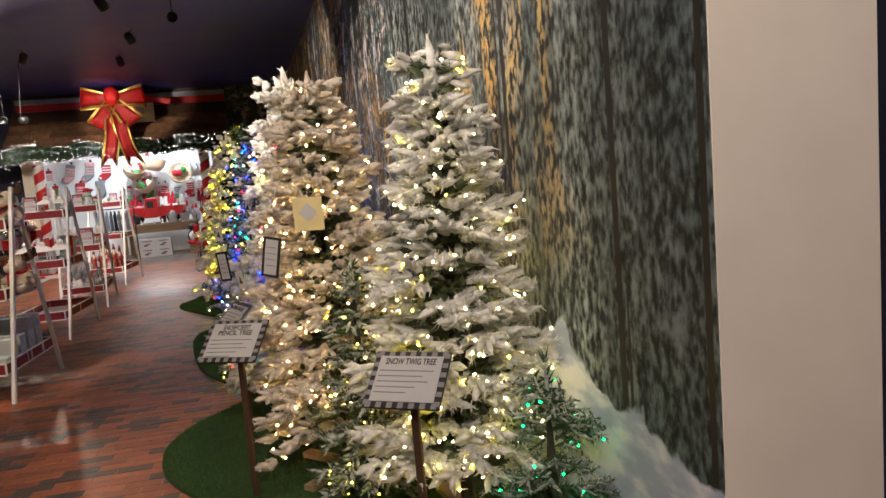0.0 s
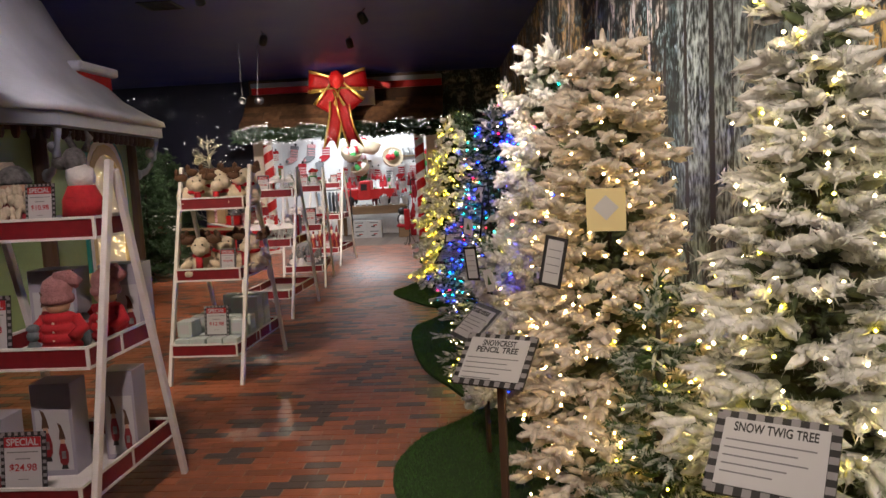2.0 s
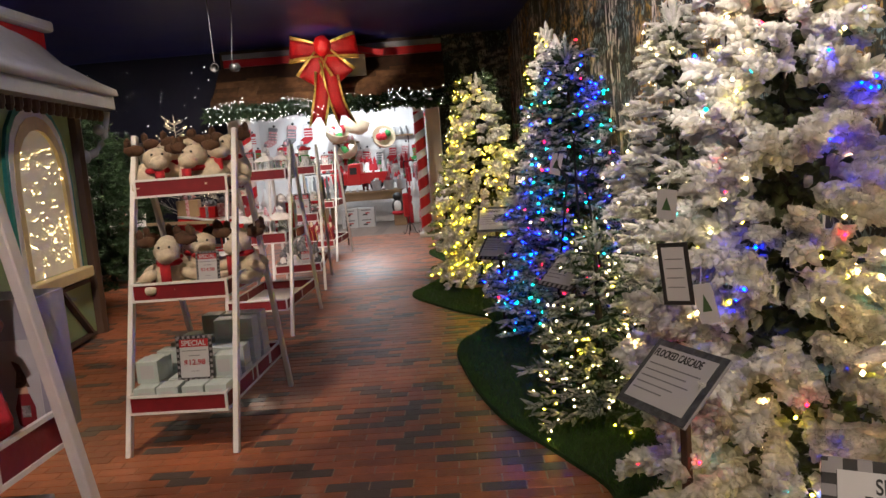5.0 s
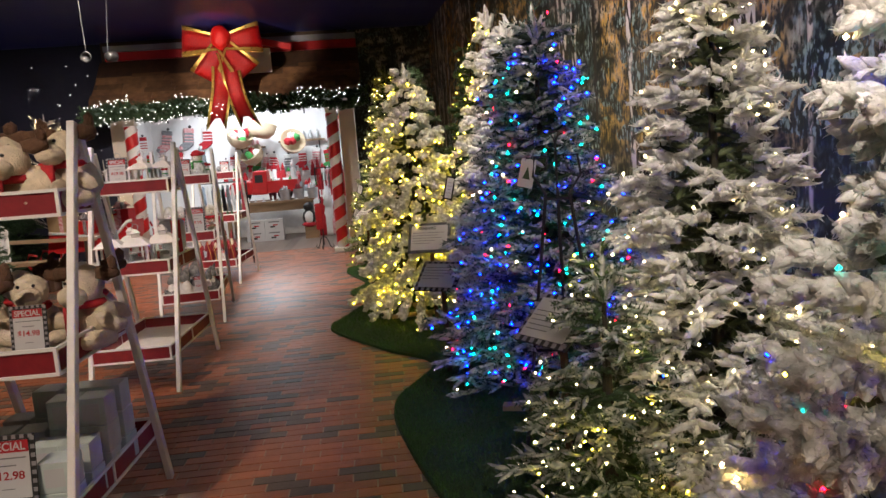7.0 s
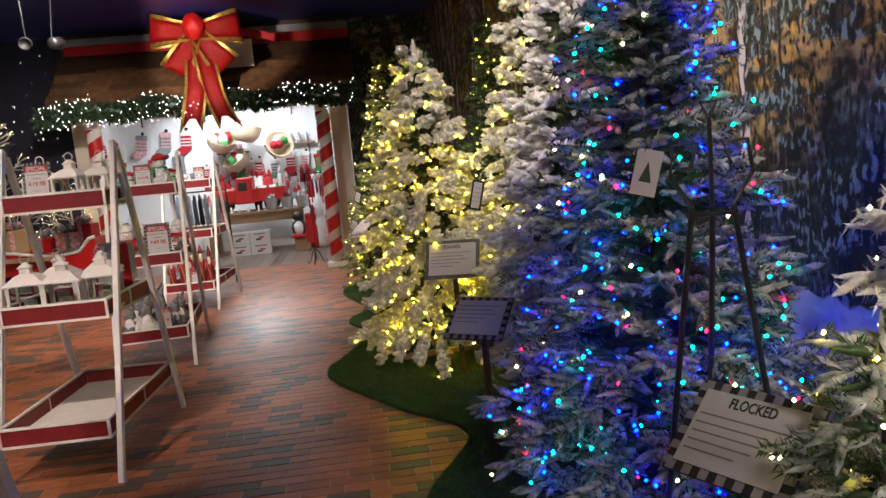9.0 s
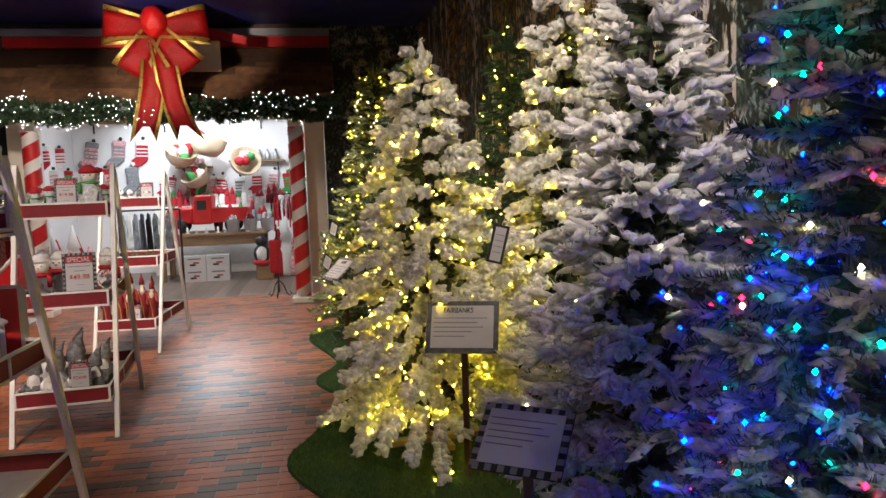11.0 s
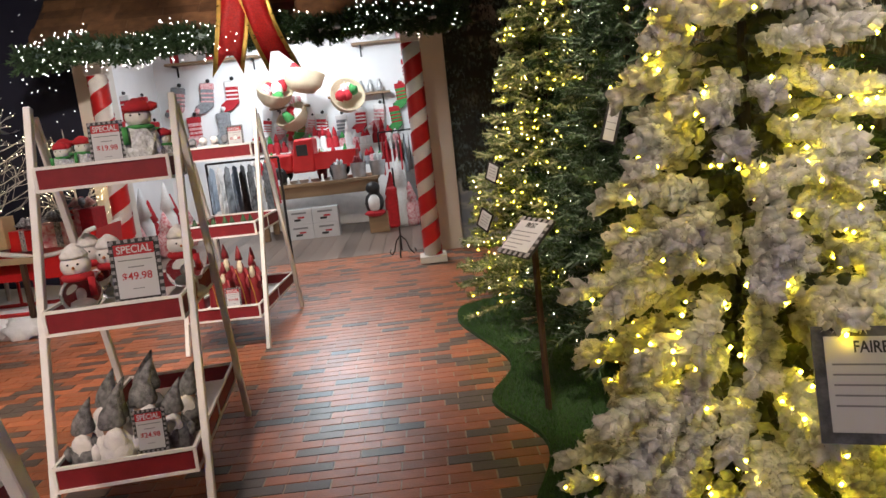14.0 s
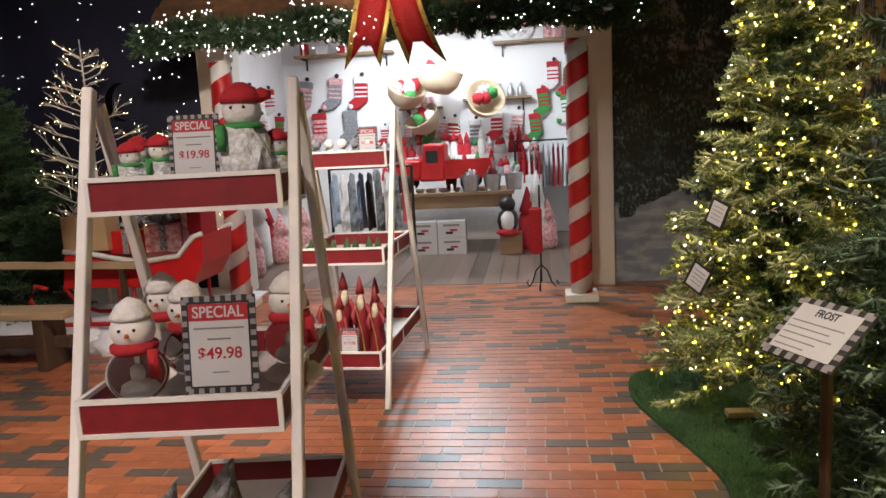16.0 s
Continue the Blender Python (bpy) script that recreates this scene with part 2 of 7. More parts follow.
BLADE = material("turf_blades", (0.045, 0.13, 0.022), 0.7, scale=3, dark=0.6, bump=0, island=0.35)
PAPER = material("printed_paper", (0.50, 0.50, 0.51), 0.5, scale=6, dark=0.95, bump=0)
INK = material("black_ink", (0.02, 0.02, 0.02), 0.6, bump=0)
PALE_INK = material("grey_ink", (0.20, 0.20, 0.21), 0.6, bump=0)
RED_INK = material("red_ink", (0.40, 0.015, 0.022), 0.55, bump=0)
GOLD = material("gold_trim", (0.75, 0.50, 0.12), 0.3, metal=0.6, scale=20, dark=0.75)
GALV = material("galvanised_steel", (0.55, 0.56, 0.57), 0.38, metal=0.8, scale=12, dark=0.75)
BARK = material("brown_trunk", (0.045, 0.04, 0.025), 0.9, scale=20, dark=0.6, stretch=(1, 1, 0.3), bump=0.5)
FLOCK = material("white_flocking", (0.90, 0.89, 0.87), 0.95, scale=26, second=(0.50, 0.51, 0.45), bump=0.7, bump_scale=150, island=0.12)
FLOCK_WARM = material("cream_flocking", (0.80, 0.74, 0.66), 0.95, scale=26, second=(0.46, 0.40, 0.32), bump=0.7, bump_scale=150, island=0.12)
FLOCK_COOL = material("frosted_flocking", (0.68, 0.70, 0.66), 0.95, scale=24, second=(0.07, 0.12, 0.09), bump=0.7, bump_scale=150, island=0.2)
FROST = material("blue_spruce_frost", (0.34, 0.40, 0.40), 0.95, scale=24, second=(0.03, 0.065, 0.055), bump=0.7, bump_scale=150, island=0.25)
FLOCK_NEEDLE = material("flocked_needles", (0.78, 0.77, 0.73), 0.95, scale=18, second=(0.34, 0.37, 0.28), bump=0, island=0.3)
NEEDLE = material("green_needles", (0.045, 0.095, 0.035), 0.6, scale=10, dark=0.6, bump=0, island=0.35)
NEEDLE_PALE = material("light_green_needles", (0.16, 0.21, 0.075), 0.6, scale=10, dark=0.6, bump=0, island=0.35)
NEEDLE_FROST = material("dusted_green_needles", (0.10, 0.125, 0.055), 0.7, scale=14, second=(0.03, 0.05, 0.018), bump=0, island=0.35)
FIR_FROST = material("frosted_fir_tips", (0.44, 0.43, 0.27), 0.8, scale=16, second=(0.14, 0.17, 0.07), bump=0, island=0.3)
DUSTED = material("dusted_fir_needles", (0.17, 0.22, 0.17), 0.8, scale=16, second=(0.04, 0.075, 0.04), bump=0, island=0.35)
NEEDLE_BLUE = material("spruce_needles", (0.035, 0.085, 0.065), 0.6, scale=10, dark=0.6, bump=0, island=0.35)
BULB = {
    "warm": glow("warm_white_bulb", (1.0, 0.60, 0.22), 60),
    "yellow": glow("yellow_bulb", (1.0, 0.72, 0.03), 80),
    "soft": glow("soft_white_bulb", (1.0, 0.76, 0.34), 34),
    "white": glow("cool_white_bulb", (1.0, 0.93, 0.88), 14),
    "blue": glow("blue_bulb", (0.0, 0.006, 1.0), 170),
    "teal": glow("teal_bulb", (0.0, 0.60, 0.45), 36),
    "red": glow("red_bulb", (1.0, 0.004, 0.02), 30),
    "green": glow("green_bulb", (0.0, 0.8, 0.15), 18),
}

# ---- building helpers ----


def box(bm, x0, y0, z0, x1, y1, z1, m=None, mi=0):
    vs = [bm.verts.new(p) for p in ((x0, y0, z0), (x1, y0, z0), (x1, y1, z0), (x0, y1, z0), (x0, y0, z1), (x1, y0, z1), (x1, y1, z1), (x0, y1, z1))]
    if m is not None:
        for v in vs:
            v.co = m @ v.co
    fs = [bm.faces.new([vs[i] for i in q]) for q in ((3, 2, 1, 0), (4, 5, 6, 7), (0, 1, 5, 4), (1, 2, 6, 5), (2, 3, 7, 6), (3, 0, 4, 7))]
    for f in fs:
        f.material_index = mi
    return vs


def bevel(bm, w, seg=1):
    bmesh.ops.bevel(bm, geom=list(bm.edges), offset=w, segments=seg, affect="EDGES", profile=0.5)
    return bm


def boxes(*specs, bevelled=0.0):
    bm = bmesh.new()
    for s in specs:
        box(bm, *s)
    return bevel(bm, bevelled) if bevelled else bm


def bar(bm, a, b, w, d=None):
    """A straight square bar from a to b."""
    a, b = Vector(a), Vector(b)
    m = Matrix.Translation(a) @ (b - a).to_track_quat("Z", "Y").to_matrix().to_4x4()
    d = d or w
    return box(bm, -w / 2, -d / 2, 0, w / 2, d / 2, (b - a).length, m)


def tube(bm, path, radii, sides=8, cap=True):
    """A round bar along the points of path."""
    path = [Vector(p) for p in path]
    rings = []
    for i, p in enumerate(path):
        way = (path[min(i + 1, len(path) - 1)] - path[max(i - 1, 0)]).normalized()
        side = way.cross(Vector((0.13, 0.31, 0.94) if abs(way.z) < 0.9 else (1, 0.1, 0))).normalized()
        up = side.cross(way)
        r = radii[i] if isinstance(radii, (list, tuple)) else radii
        rings.append([bm.verts.new(p + r * (math.cos(2 * math.pi * k / sides) * side + math.sin(2 * math.pi * k / sides) * up)) for k in range(sides)])
    for a, b in zip(rings, rings[1:]):
        for k in range(sides):
            bm.faces.new((a[k], a[(k + 1) % sides], b[(k + 1) % sides], b[k]))
    if cap:
        bm.faces.new(rings[0][::-1])
        bm.faces.new(rings[-1])
    return bm


def lathe(bm, profile, sides=20, at=(0, 0, 0), squash=(1, 1)):
    rings = []
    for r, z in profile:
        rings.append([bm.verts.new((at[0] + squash[0] * r * math.cos(2 * math.pi * k / sides), at[1] + squash[1] * r * math.sin(2 * math.pi * k / sides), at[2] + z)) for k in range(sides)])
    for a, b in zip(rings, rings[1:]):
        for k in range(sides):
            bm.faces.new((a[k], a[(k + 1) % sides], b[(k + 1) % sides], b[k]))
    bm.faces.new(rings[0][::-1])
    bm.faces.new(rings[-1])
    return bm


def blob(bm, at, size, rough=0.0, sub=2, m=None):
    r = bmesh.ops.create_icosphere(bm, subdivisions=sub, radius=1.0)
    for v in r["verts"]:
        k = 1 + rough * noise.noise(v.co * 2.3 + Vector(at) * 7)
        p = Vector((v.co.x * size[0] * k, v.co.y * size[1] * k, v.co.z * size[2] * k))
        if m is not None:
            p = m @ p
        v.co = p + Vector(at)
    return bm


def finish(name, bm, mats, smooth=False):
    bmesh.ops.recalc_face_normals(bm, faces=list(bm.faces))
    me = bpy.data.meshes.new(name)
    bm.to_mesh(me)
    bm.free()
    for m in mats if isinstance(mats, (list, tuple)) else (mats,):
        me.materials.append(m)
    if smooth:
        me.shade_smooth()
    return me


def part(name, bm, mats, parent=None, label="", smooth=False):
    ob = new(name, finish(name, bm, mats, smooth))
    if parent is not None:
        ob.parent = parent
    return tagged(ob, label)


def thing(name, m, label, category, group="", kind=""):
    """An empty at a thing's base, for its parts."""
    ob = new(name)
    ob.empty_display_size = 0.1
    ob.matrix_world = m
    return tagged(ob, label, category, group, kind)


def setting(name, bm, mats, label, category, smooth=False):
    return tagged(part(name, bm, mats, None, "", smooth), label, category, kind="structure")


def words(name, text, size, at, mat, parent, turn=(90, 0, 0), width=None, heavy=0.0):
    cu = bpy.data.curves.new(name, "FONT")
    cu.body, cu.size, cu.align_x, cu.align_y, cu.extrude, cu.offset = text, size, "CENTER", "CENTER", 0.0006, heavy
    ob = new(name, cu)
    cu.materials.append(mat)
    ob.parent = parent
    ob.matrix_basis = pose(*at, *turn)
    if width:
        bpy.context.view_layer.update()
        k = width / max(ob.dimensions.x, 1e-4)
        ob.scale = (k, 1, 1)
    return ob


def raw_mesh(name, verts, faces, mats, face_mat=None, smooth=False):
    """A mesh straight from arrays of triangles or quads."""
    me = bpy.data.meshes.new(name)
    me.from_pydata(verts, [], faces)
    for m in mats:
        me.materials.append(m)
    if face_mat is not None:
        me.polygons.foreach_set("material_index", face_mat)
    if smooth:
        me.shade_smooth()
    me.update()
    return me

# ---- the large structure ----
FRONT = 15.2
WALL_A, WALL_B, WALL_C = (0.36, FRONT), (1.01, 4.15), (1.40, 1.15)
setting("floor", boxes((-8.5, -3.5, -0.3, 3.2, 15.25, -0.0045)), GROUT, "mortar bed under the brick floor", "floor")
setting("ceiling", boxes((-8.6, -3.6, CEIL, 3.3, 19.4, CEIL + 0.15)), CEILING, "dark painted ceiling with blue light put into its colour", "ceiling")


def wall_between(name, a, b, z0, z1, mat, label, thick=0.15, side=1):
    bm = bmesh.new()
    a, b = Vector((*a, 0)), Vector((*b, 0))
    n = (b - a).normalized().cross(Vector((0, 0, 1))) * thick * side
    vs = [bm.verts.new(p) for p in (a, b, b + n, a + n)] + [bm.verts.new(p + Vector((0, 0, z1 - z0))) for p in (a, b, b + n, a + n)]
    for q in ((3, 2, 1, 0), (4, 5, 6, 7), (0, 1, 5, 4), (1, 2, 6, 5), (2, 3, 7, 6), (3, 0, 4, 7)):
        bm.faces.new([vs[i] for i in q])
    ob = setting(name, bm, mat, label, "wall")
    ob.location.z = z0
    return ob


wall_between("wall_east_far", WALL_A, WALL_B, -0.01, CEIL, MURAL, "mural wall with a printed snowy birch and spruce forest", side=-1)
wall_between("wall_east_near", WALL_B, WALL_C, -0.01, CEIL, MURAL_NEAR, "mural wall with a printed snowy spruce forest", side=-1)
setting("wall_pillar", boxes((1.403, 1.148, -0.01, 1.925, 1.5, CEIL), bevelled=0.004), CREAM, "cream painted wall end", "wall")
# three dark walls added to close the room where only darkness lies beyond
setting("wall_east_entry", boxes((1.927, 1.3, -0.01, 3.2, 1.45, CEIL)), NIGHT, "dark wall added to close off the darkness beyond the wall end", "wall")
setting("wall_entry_side", boxes((3.05, -3.5, -0.01, 3.2, 1.298, CEIL)), NIGHT, "unseen dark side wall added to close the room", "wall")
setting("wall_south", boxes((-8.5, -3.65, -0.01, 3.2, -3.5, CEIL)), NIGHT, "unseen dark rear wall added to close the room", "wall")
setting("wall_west", boxes((-8.65, -3.5, -0.01, -8.5, FRONT + 0.15, CEIL)), NIGHT, "dark blue painted wall with stars", "wall")
setting("wall_north_sky", boxes((-8.5, FRONT, -0.01, -4.78, FRONT + 0.15, CEIL)), NIGHT, "dark blue wall with a painted night sky", "wall")
setting("wall_north_forest", boxes((-0.94, FRONT, -0.01, 0.36, FRONT + 0.15, CEIL)), MURAL_DIM, "mural wall with a printed snowy forest, dim light put into its colours", "wall")
# shop shell
setting("wall_shop_left", boxes((-5.35, FRONT + 0.15, -0.01, -5.2, 18.8, 3.05)), SHOP_WHITE, "white painted shop wall", "wall")
setting("wall_shop_right", boxes((-0.85, FRONT + 0.15, -0.01, -0.7, 18.8, 3.05)), SHOP_WHITE, "white painted shop wall", "wall")
setting("wall_shop_rear", boxes((-5.35, 18.8, -0.01, -0.7, 18.95, 3.05)), SHOP_WHITE, "white painted shop rear wall", "wall")
setting("ceiling_shop", boxes((-5.35, FRONT + 0.15, 3.05, -0.7, 18.95, 3.15)), SHOP_WHITE, "white shop ceiling", "ceiling")
setting("wall_shop_pier_right", boxes((-1.2, 15.08, -0.01, -0.945, 15.34, 2.42), bevelled=0.006), CREAM, "cream painted wooden shop pier", "wall")
setting("wall_shop_pier_left", boxes((-4.78, 15.08, -0.01, -4.47, 15.34, 2.42), bevelled=0.006), CREAM, "cream painted wooden shop pier", "wall")
setting("wall_shop_header", boxes((-4.78, 15.1, 2.425, -0.945, 15.34, CEIL)), DARK_WOOD, "dark wooden wall above the shop opening", "wall")

# shop canopy: posts, roof, garland
roof = thing("shop_roof", Matrix.Identity(4), "cedar shingle canopy roof with a red band and grey metal cap", "roof")
ROOF_LOW, ROOF_HIGH = Vector((0, 14.30, 2.44)), Vector((0, 15.05, 3.20))
slope = ROOF_HIGH - ROOF_LOW
tilt = math.atan2(slope.z, slope.y)
bm = bmesh.new()
box(bm, -4.80, 0, -0.06, -0.80, slope.length, -0.012, Matrix.Translation(ROOF_LOW) @ Matrix.Rotation(tilt, 4, "X"))
part("deck", bm, DARK_WOOD, roof)
rng = random.Random(4)
bm = bmesh.new()
for row in range(8):
    x = -4.82 + rng.uniform(0, 0.08)
    while x < -0.82:
        w = rng.uniform(0.30, 0.55)
        y0 = row * slope.length / 8
        m = Matrix.Translation(ROOF_LOW) @ Matrix.Rotation(tilt - 0.04, 4, "X")
        box(bm, x, y0 - rng.uniform(0, 0.008), 0.002, min(x + w - 0.006, -0.8), y0 + slope.length / 8 + 0.01, 0.016 + rng.uniform(0, 0.004), m)
        x += w
tagged(part("shingles", bm, SHINGLE, roof), kind="stuff")
part("red_band", boxes((-4.70, 15.00, 3.20, -0.82, 15.095, 3.33), bevelled=0.004), BRIGHT_RED, roof)
part("metal_cap", boxes((-4.70, 14.95, 3.332, -0.82, 15.095, 3.42), bevelled=0.004), GREY, roof)
part("eave_board", boxes((-4.80, 14.24, 2.34, -0.80, 14.28, 2.44), bevelled=0.003), PALE_TEAL, roof, "pale teal eave board")
part("soffit", boxes((-4.80, 14.285, 2.34, -0.80, 15.07, 2.36)), WHITE, roof)
for px in (-4.30, -1.29):
    post = thing("candy_cane_post", pose(px, 14.5, 0), "round shop post with red and white candy stripes", "post", "candy posts")
    part("base", boxes((-0.135, -0.135, 0, 0.135, 0.135, 0.07), bevelled=0.008), CREAM, post)
    bm = bmesh.new()
    lathe(bm, [(0.088, 0.07), (0.088, 2.34)], 24)
    part("shaft", bm, WHITE, post, smooth=True)
    bm = bmesh.new()
    n, turns = 220, 6.5
    for k0 in (0.0,):
        rows = []
        for i in range(n + 1):
            z = 0.05 + 2.1 * i / n
            row_pts = []
            for j in range(7):
                a = 2 * math.pi * (turns * i / n) + (j / 6 - 0.5) * 3.7
                zz = min(max(z - (j / 6 - 0.5) * 0.0, 0.072), 2.15)
                row_pts.append(bm.verts.new((0.096 * math.cos(a), 0.096 * math.sin(a), zz)))
            rows.append(row_pts)
        for a, b in zip(rows, rows[1:]):
            for j in range(6):
                bm.faces.new((a[j], a[j + 1], b[j + 1], b[j]))
    part("stripe", bm, BRIGHT_RED, post, "red spiral stripe", smooth=True)
    part("cap", boxes((-0.09, -0.09, 2.16, 0.09, 0.09, 2.335), bevelled=0.006), CREAM, post)

# wood floor of the shop
plank_floor = setting("floor_shop", boxes((-5.2, 15.25, -0.3, -0.85, 18.8, -0.02)), DARK_WOOD, "subfloor of the shop", "floor")

# ---- trees ----
rng_np = np.random.default_rng(7)


def sprig_template(rng, thick, needles, needle_len, seed_bend):
    """One twig along +x of unit length: a lumpy core with needles round it."""
    verts, faces, kinds = [], [], []
    segs, sides = 3, 4
    for i in range(segs + 1):
        u = i / segs
        r = thick * (0.55 + 0.65 * math.sin(math.pi * min(1, u * 0.9 + 0.12))) * rng.uniform(0.75, 1.25) * (0.35 if i == segs else 1)
        for k in range(sides):
            a = 2 * math.pi * k / sides + rng.uniform(-0.3, 0.3)
            rr = r * rng.uniform(0.75, 1.3)
            verts.append((u, rr * math.cos(a), rr * math.sin(a) + seed_bend * u * u))
    for i in range(segs):
        for k in range(sides):
            a, b = i * sides + k, i * sides + (k + 1) % sides
            faces.append((a, b, b + sides))
            faces.append((a, b + sides, a + sides))
            kinds += [0, 0]
    for k in range(1, sides - 1):
        o = segs * sides
        faces.append((o, o + k, o + k + 1))
        kinds.append(0)
    for j in range(needles):
        u = rng.uniform(0.05, 1.0)
        a = rng.uniform(0, 2 * math.pi)
        out = np.array((rng.uniform(0.35, 0.9), math.cos(a), math.sin(a)))
        out /= np.linalg.norm(out)
        base = np.array((u, 0, seed_bend * u * u)) + 0.3 * thick * np.array((0, math.cos(a), math.sin(a)))
        side = np.cross(out, (0.3, 0.5, 0.8))
        side = side / np.linalg.norm(side) * needle_len * 0.13
        tip = base + out * needle_len * rng.uniform(0.7, 1.25)
        o = len(verts)
        verts += [tuple(base - side), tuple(base + side), tuple(tip)]
        faces.append((o, o + 1, o + 2))
        kinds.append(1)
    return np.array(verts), np.array(faces), np.array(kinds)


def crown(rng, height, radius, low, thick, needles, needle_len, droop, dense, twig, taper=0.9, gap=1.0, fan=1):
    """All sprigs of a fir's crown, and places for its bulbs."""
    templates = [sprig_template(rng, thick, needles, needle_len, rng.uniform(-0.12, 0.12)) for _ in range(5)]
    bases, tips, inner = [], [], []
    z = low
    while z < height - 0.10:
        f = (z - low) / (height - low)
        reach = radius * (1 - f) ** taper + 0.05
        count = max(5, int(dense * (4 + 12 * reach / 0.6) / gap ** 0.8))
        start = rng.uniform(0, 6.28)
        for k in range(count):
            a = start + 2 * math.pi * (k + rng.uniform(-0.4, 0.4)) / count
            length = reach * rng.uniform(0.62, 1.14)
            rise = rng.uniform(-0.15, 0.42) - droop + 0.45 * f * f
            zz = z + rng.uniform(-0.09, 0.09)
            dirs = np.array((math.cos(a), math.sin(a), 0.0))
            across = np.array((-math.sin(a), math.cos(a), 0.0))
            step = twig * 0.55
            d = max(0.07 * length, 0.02)
            flip = 1
            while d < length:
                u = d / length
                p = dirs * d + np.array((0, 0, zz + rise * d - droop * 0.6 * d * u))
                for s in (flip,) if u < 0.5 else (flip, -flip) * fan:
                    spread = rng.uniform(0.45, 1.0)
                    lift = rng.uniform(-0.3, 0.5) if fan == 1 else rng.uniform(-0.7, 0.8)
                    q = dirs * (1 - 0.35 * spread) + across * s * spread * 0.75 + np.array((0, 0, lift - droop * 0.5))
                    q = q / np.linalg.norm(q) * twig * rng.uniform(0.7, 1.25)
                    bases.append(p)
                    tips.append(p + q)
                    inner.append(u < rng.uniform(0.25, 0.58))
                d += step * rng.uniform(0.8, 1.2)
                flip = -flip
            p = dirs * length + np.array((0, 0, zz + rise * length - droop * 0.6 * length))
            q = dirs * twig * rng.uniform(0.8, 1.3) + np.array((0, 0, rng.uniform(-0.3, 0.3) * twig - droop * 0.4 * twig))
            bases.append(p - 0.5 * q)
            tips.append(p + 0.6 * q)
            inner.append(False)
        z += 0.062 * gap * rng.uniform(0.85, 1.15) * (1.0 if f < 0.7 else 0.8)
    for k in range(7):
        a = 2 * math.pi * k / 7
        bases.append(np.array((0, 0, height - 0.14)))
        tips.append(np.array((0.06 * math.cos(a), 0.06 * math.sin(a), height - 0.02 + rng.uniform(-0.05, 0.03))))
    bases.append(np.array((0, 0, height - 0.14)))
    tips.append(np.array((0.0, 0.01, height + 0.06)))
    inner += [False] * (len(tips) - len(inner))
    bases, tips, inner = np.array(bases), np.array(tips), np.array(inner)
    way = tips - bases
    length = np.linalg.norm(way, axis=1, keepdims=True)
    ex = way / length
    ey = np.cross(np.array((0.11, 0.07, 1.0)), ex)
    ey /= np.linalg.norm(ey, axis=1, keepdims=True)
    ez = np.cross(ex, ey)
    roll = rng.uniform(0, 6.28, len(ex))[:, None]
    ey, ez = np.cos(roll) * ey + np.sin(roll) * ez, np.cos(roll) * ez - np.sin(roll) * ey
    which = rng.integers(0, len(templates), len(ex))
    all_v, all_f, all_k, offset = [], [], [], 0
    for i, (tv, tf, tk) in enumerate(templates):
        sel = np.nonzero(which == i)[0]
        if not len(sel):
            continue
        L = length[sel]
        scale_side = np.sqrt(L * twig)
        v = (bases[sel][:, None, :] + tv[None, :, 0:1] * (L * ex[sel])[:, None, :] + tv[None, :, 1:2] * (scale_side * ey[sel])[:, None, :] + tv[None, :, 2:3] * (scale_side * ez[sel])[:, None, :])
        f = tf[None] + (np.arange(len(sel)) * len(tv))[:, None, None] + offset
        all_v.append(v.reshape(-1, 3))
        all_f.append(f.reshape(-1, 3))
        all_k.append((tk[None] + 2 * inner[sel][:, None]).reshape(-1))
        offset += len(sel) * len(tv)
    return np.concatenate(all_v), np.concatenate(all_f), np.concatenate(all_k), tips[~inner]


def tri_mesh(name, v, f, mats, k=None, smooth=False):
    me = bpy.data.meshes.new(name)
    me.vertices.add(len(v))
    me.vertices.foreach_set("co", np.ascontiguousarray(v, dtype=np.float32).ravel())
    me.loops.add(3 * len(f))
    me.loops.foreach_set("vertex_index", np.ascontiguousarray(f, dtype=np.int32).ravel())
    me.polygons.add(len(f))
    me.polygons.foreach_set("loop_start", np.arange(0, 3 * len(f), 3, dtype=np.int32))
    for m in mats:
        me.materials.append(m)
    if k is not None:
        me.polygons.foreach_set("material_index", np.ascontiguousarray(k, dtype=np.int32))
    me.update(calc_edges=True)
    me.validate()
    if smooth:
        me.shade_smooth()
    return me


OCT_V = np.array([(1, 0, 0), (-1, 0, 0), (0, 1, 0), (0, -1, 0), (0, 0, 1), (0, 0, -1)], float)
OCT_F = np.array([(0, 2, 4), (2, 1, 4), (1, 3, 4), (3, 0, 4), (2, 0, 5), (1, 2, 5), (3, 1, 5), (0, 3, 5)])


def bulbs_mesh(name, places, size, mats, pick):
    n = len(places)
    v = (places[:, None, :] + size * OCT_V[None]).reshape(-1, 3)
    f = (OCT_F[None] + 6 * np.arange(n)[:, None, None]).reshape(-1, 3)
    return tri_mesh(name, v, f, mats, np.repeat(pick, 8))


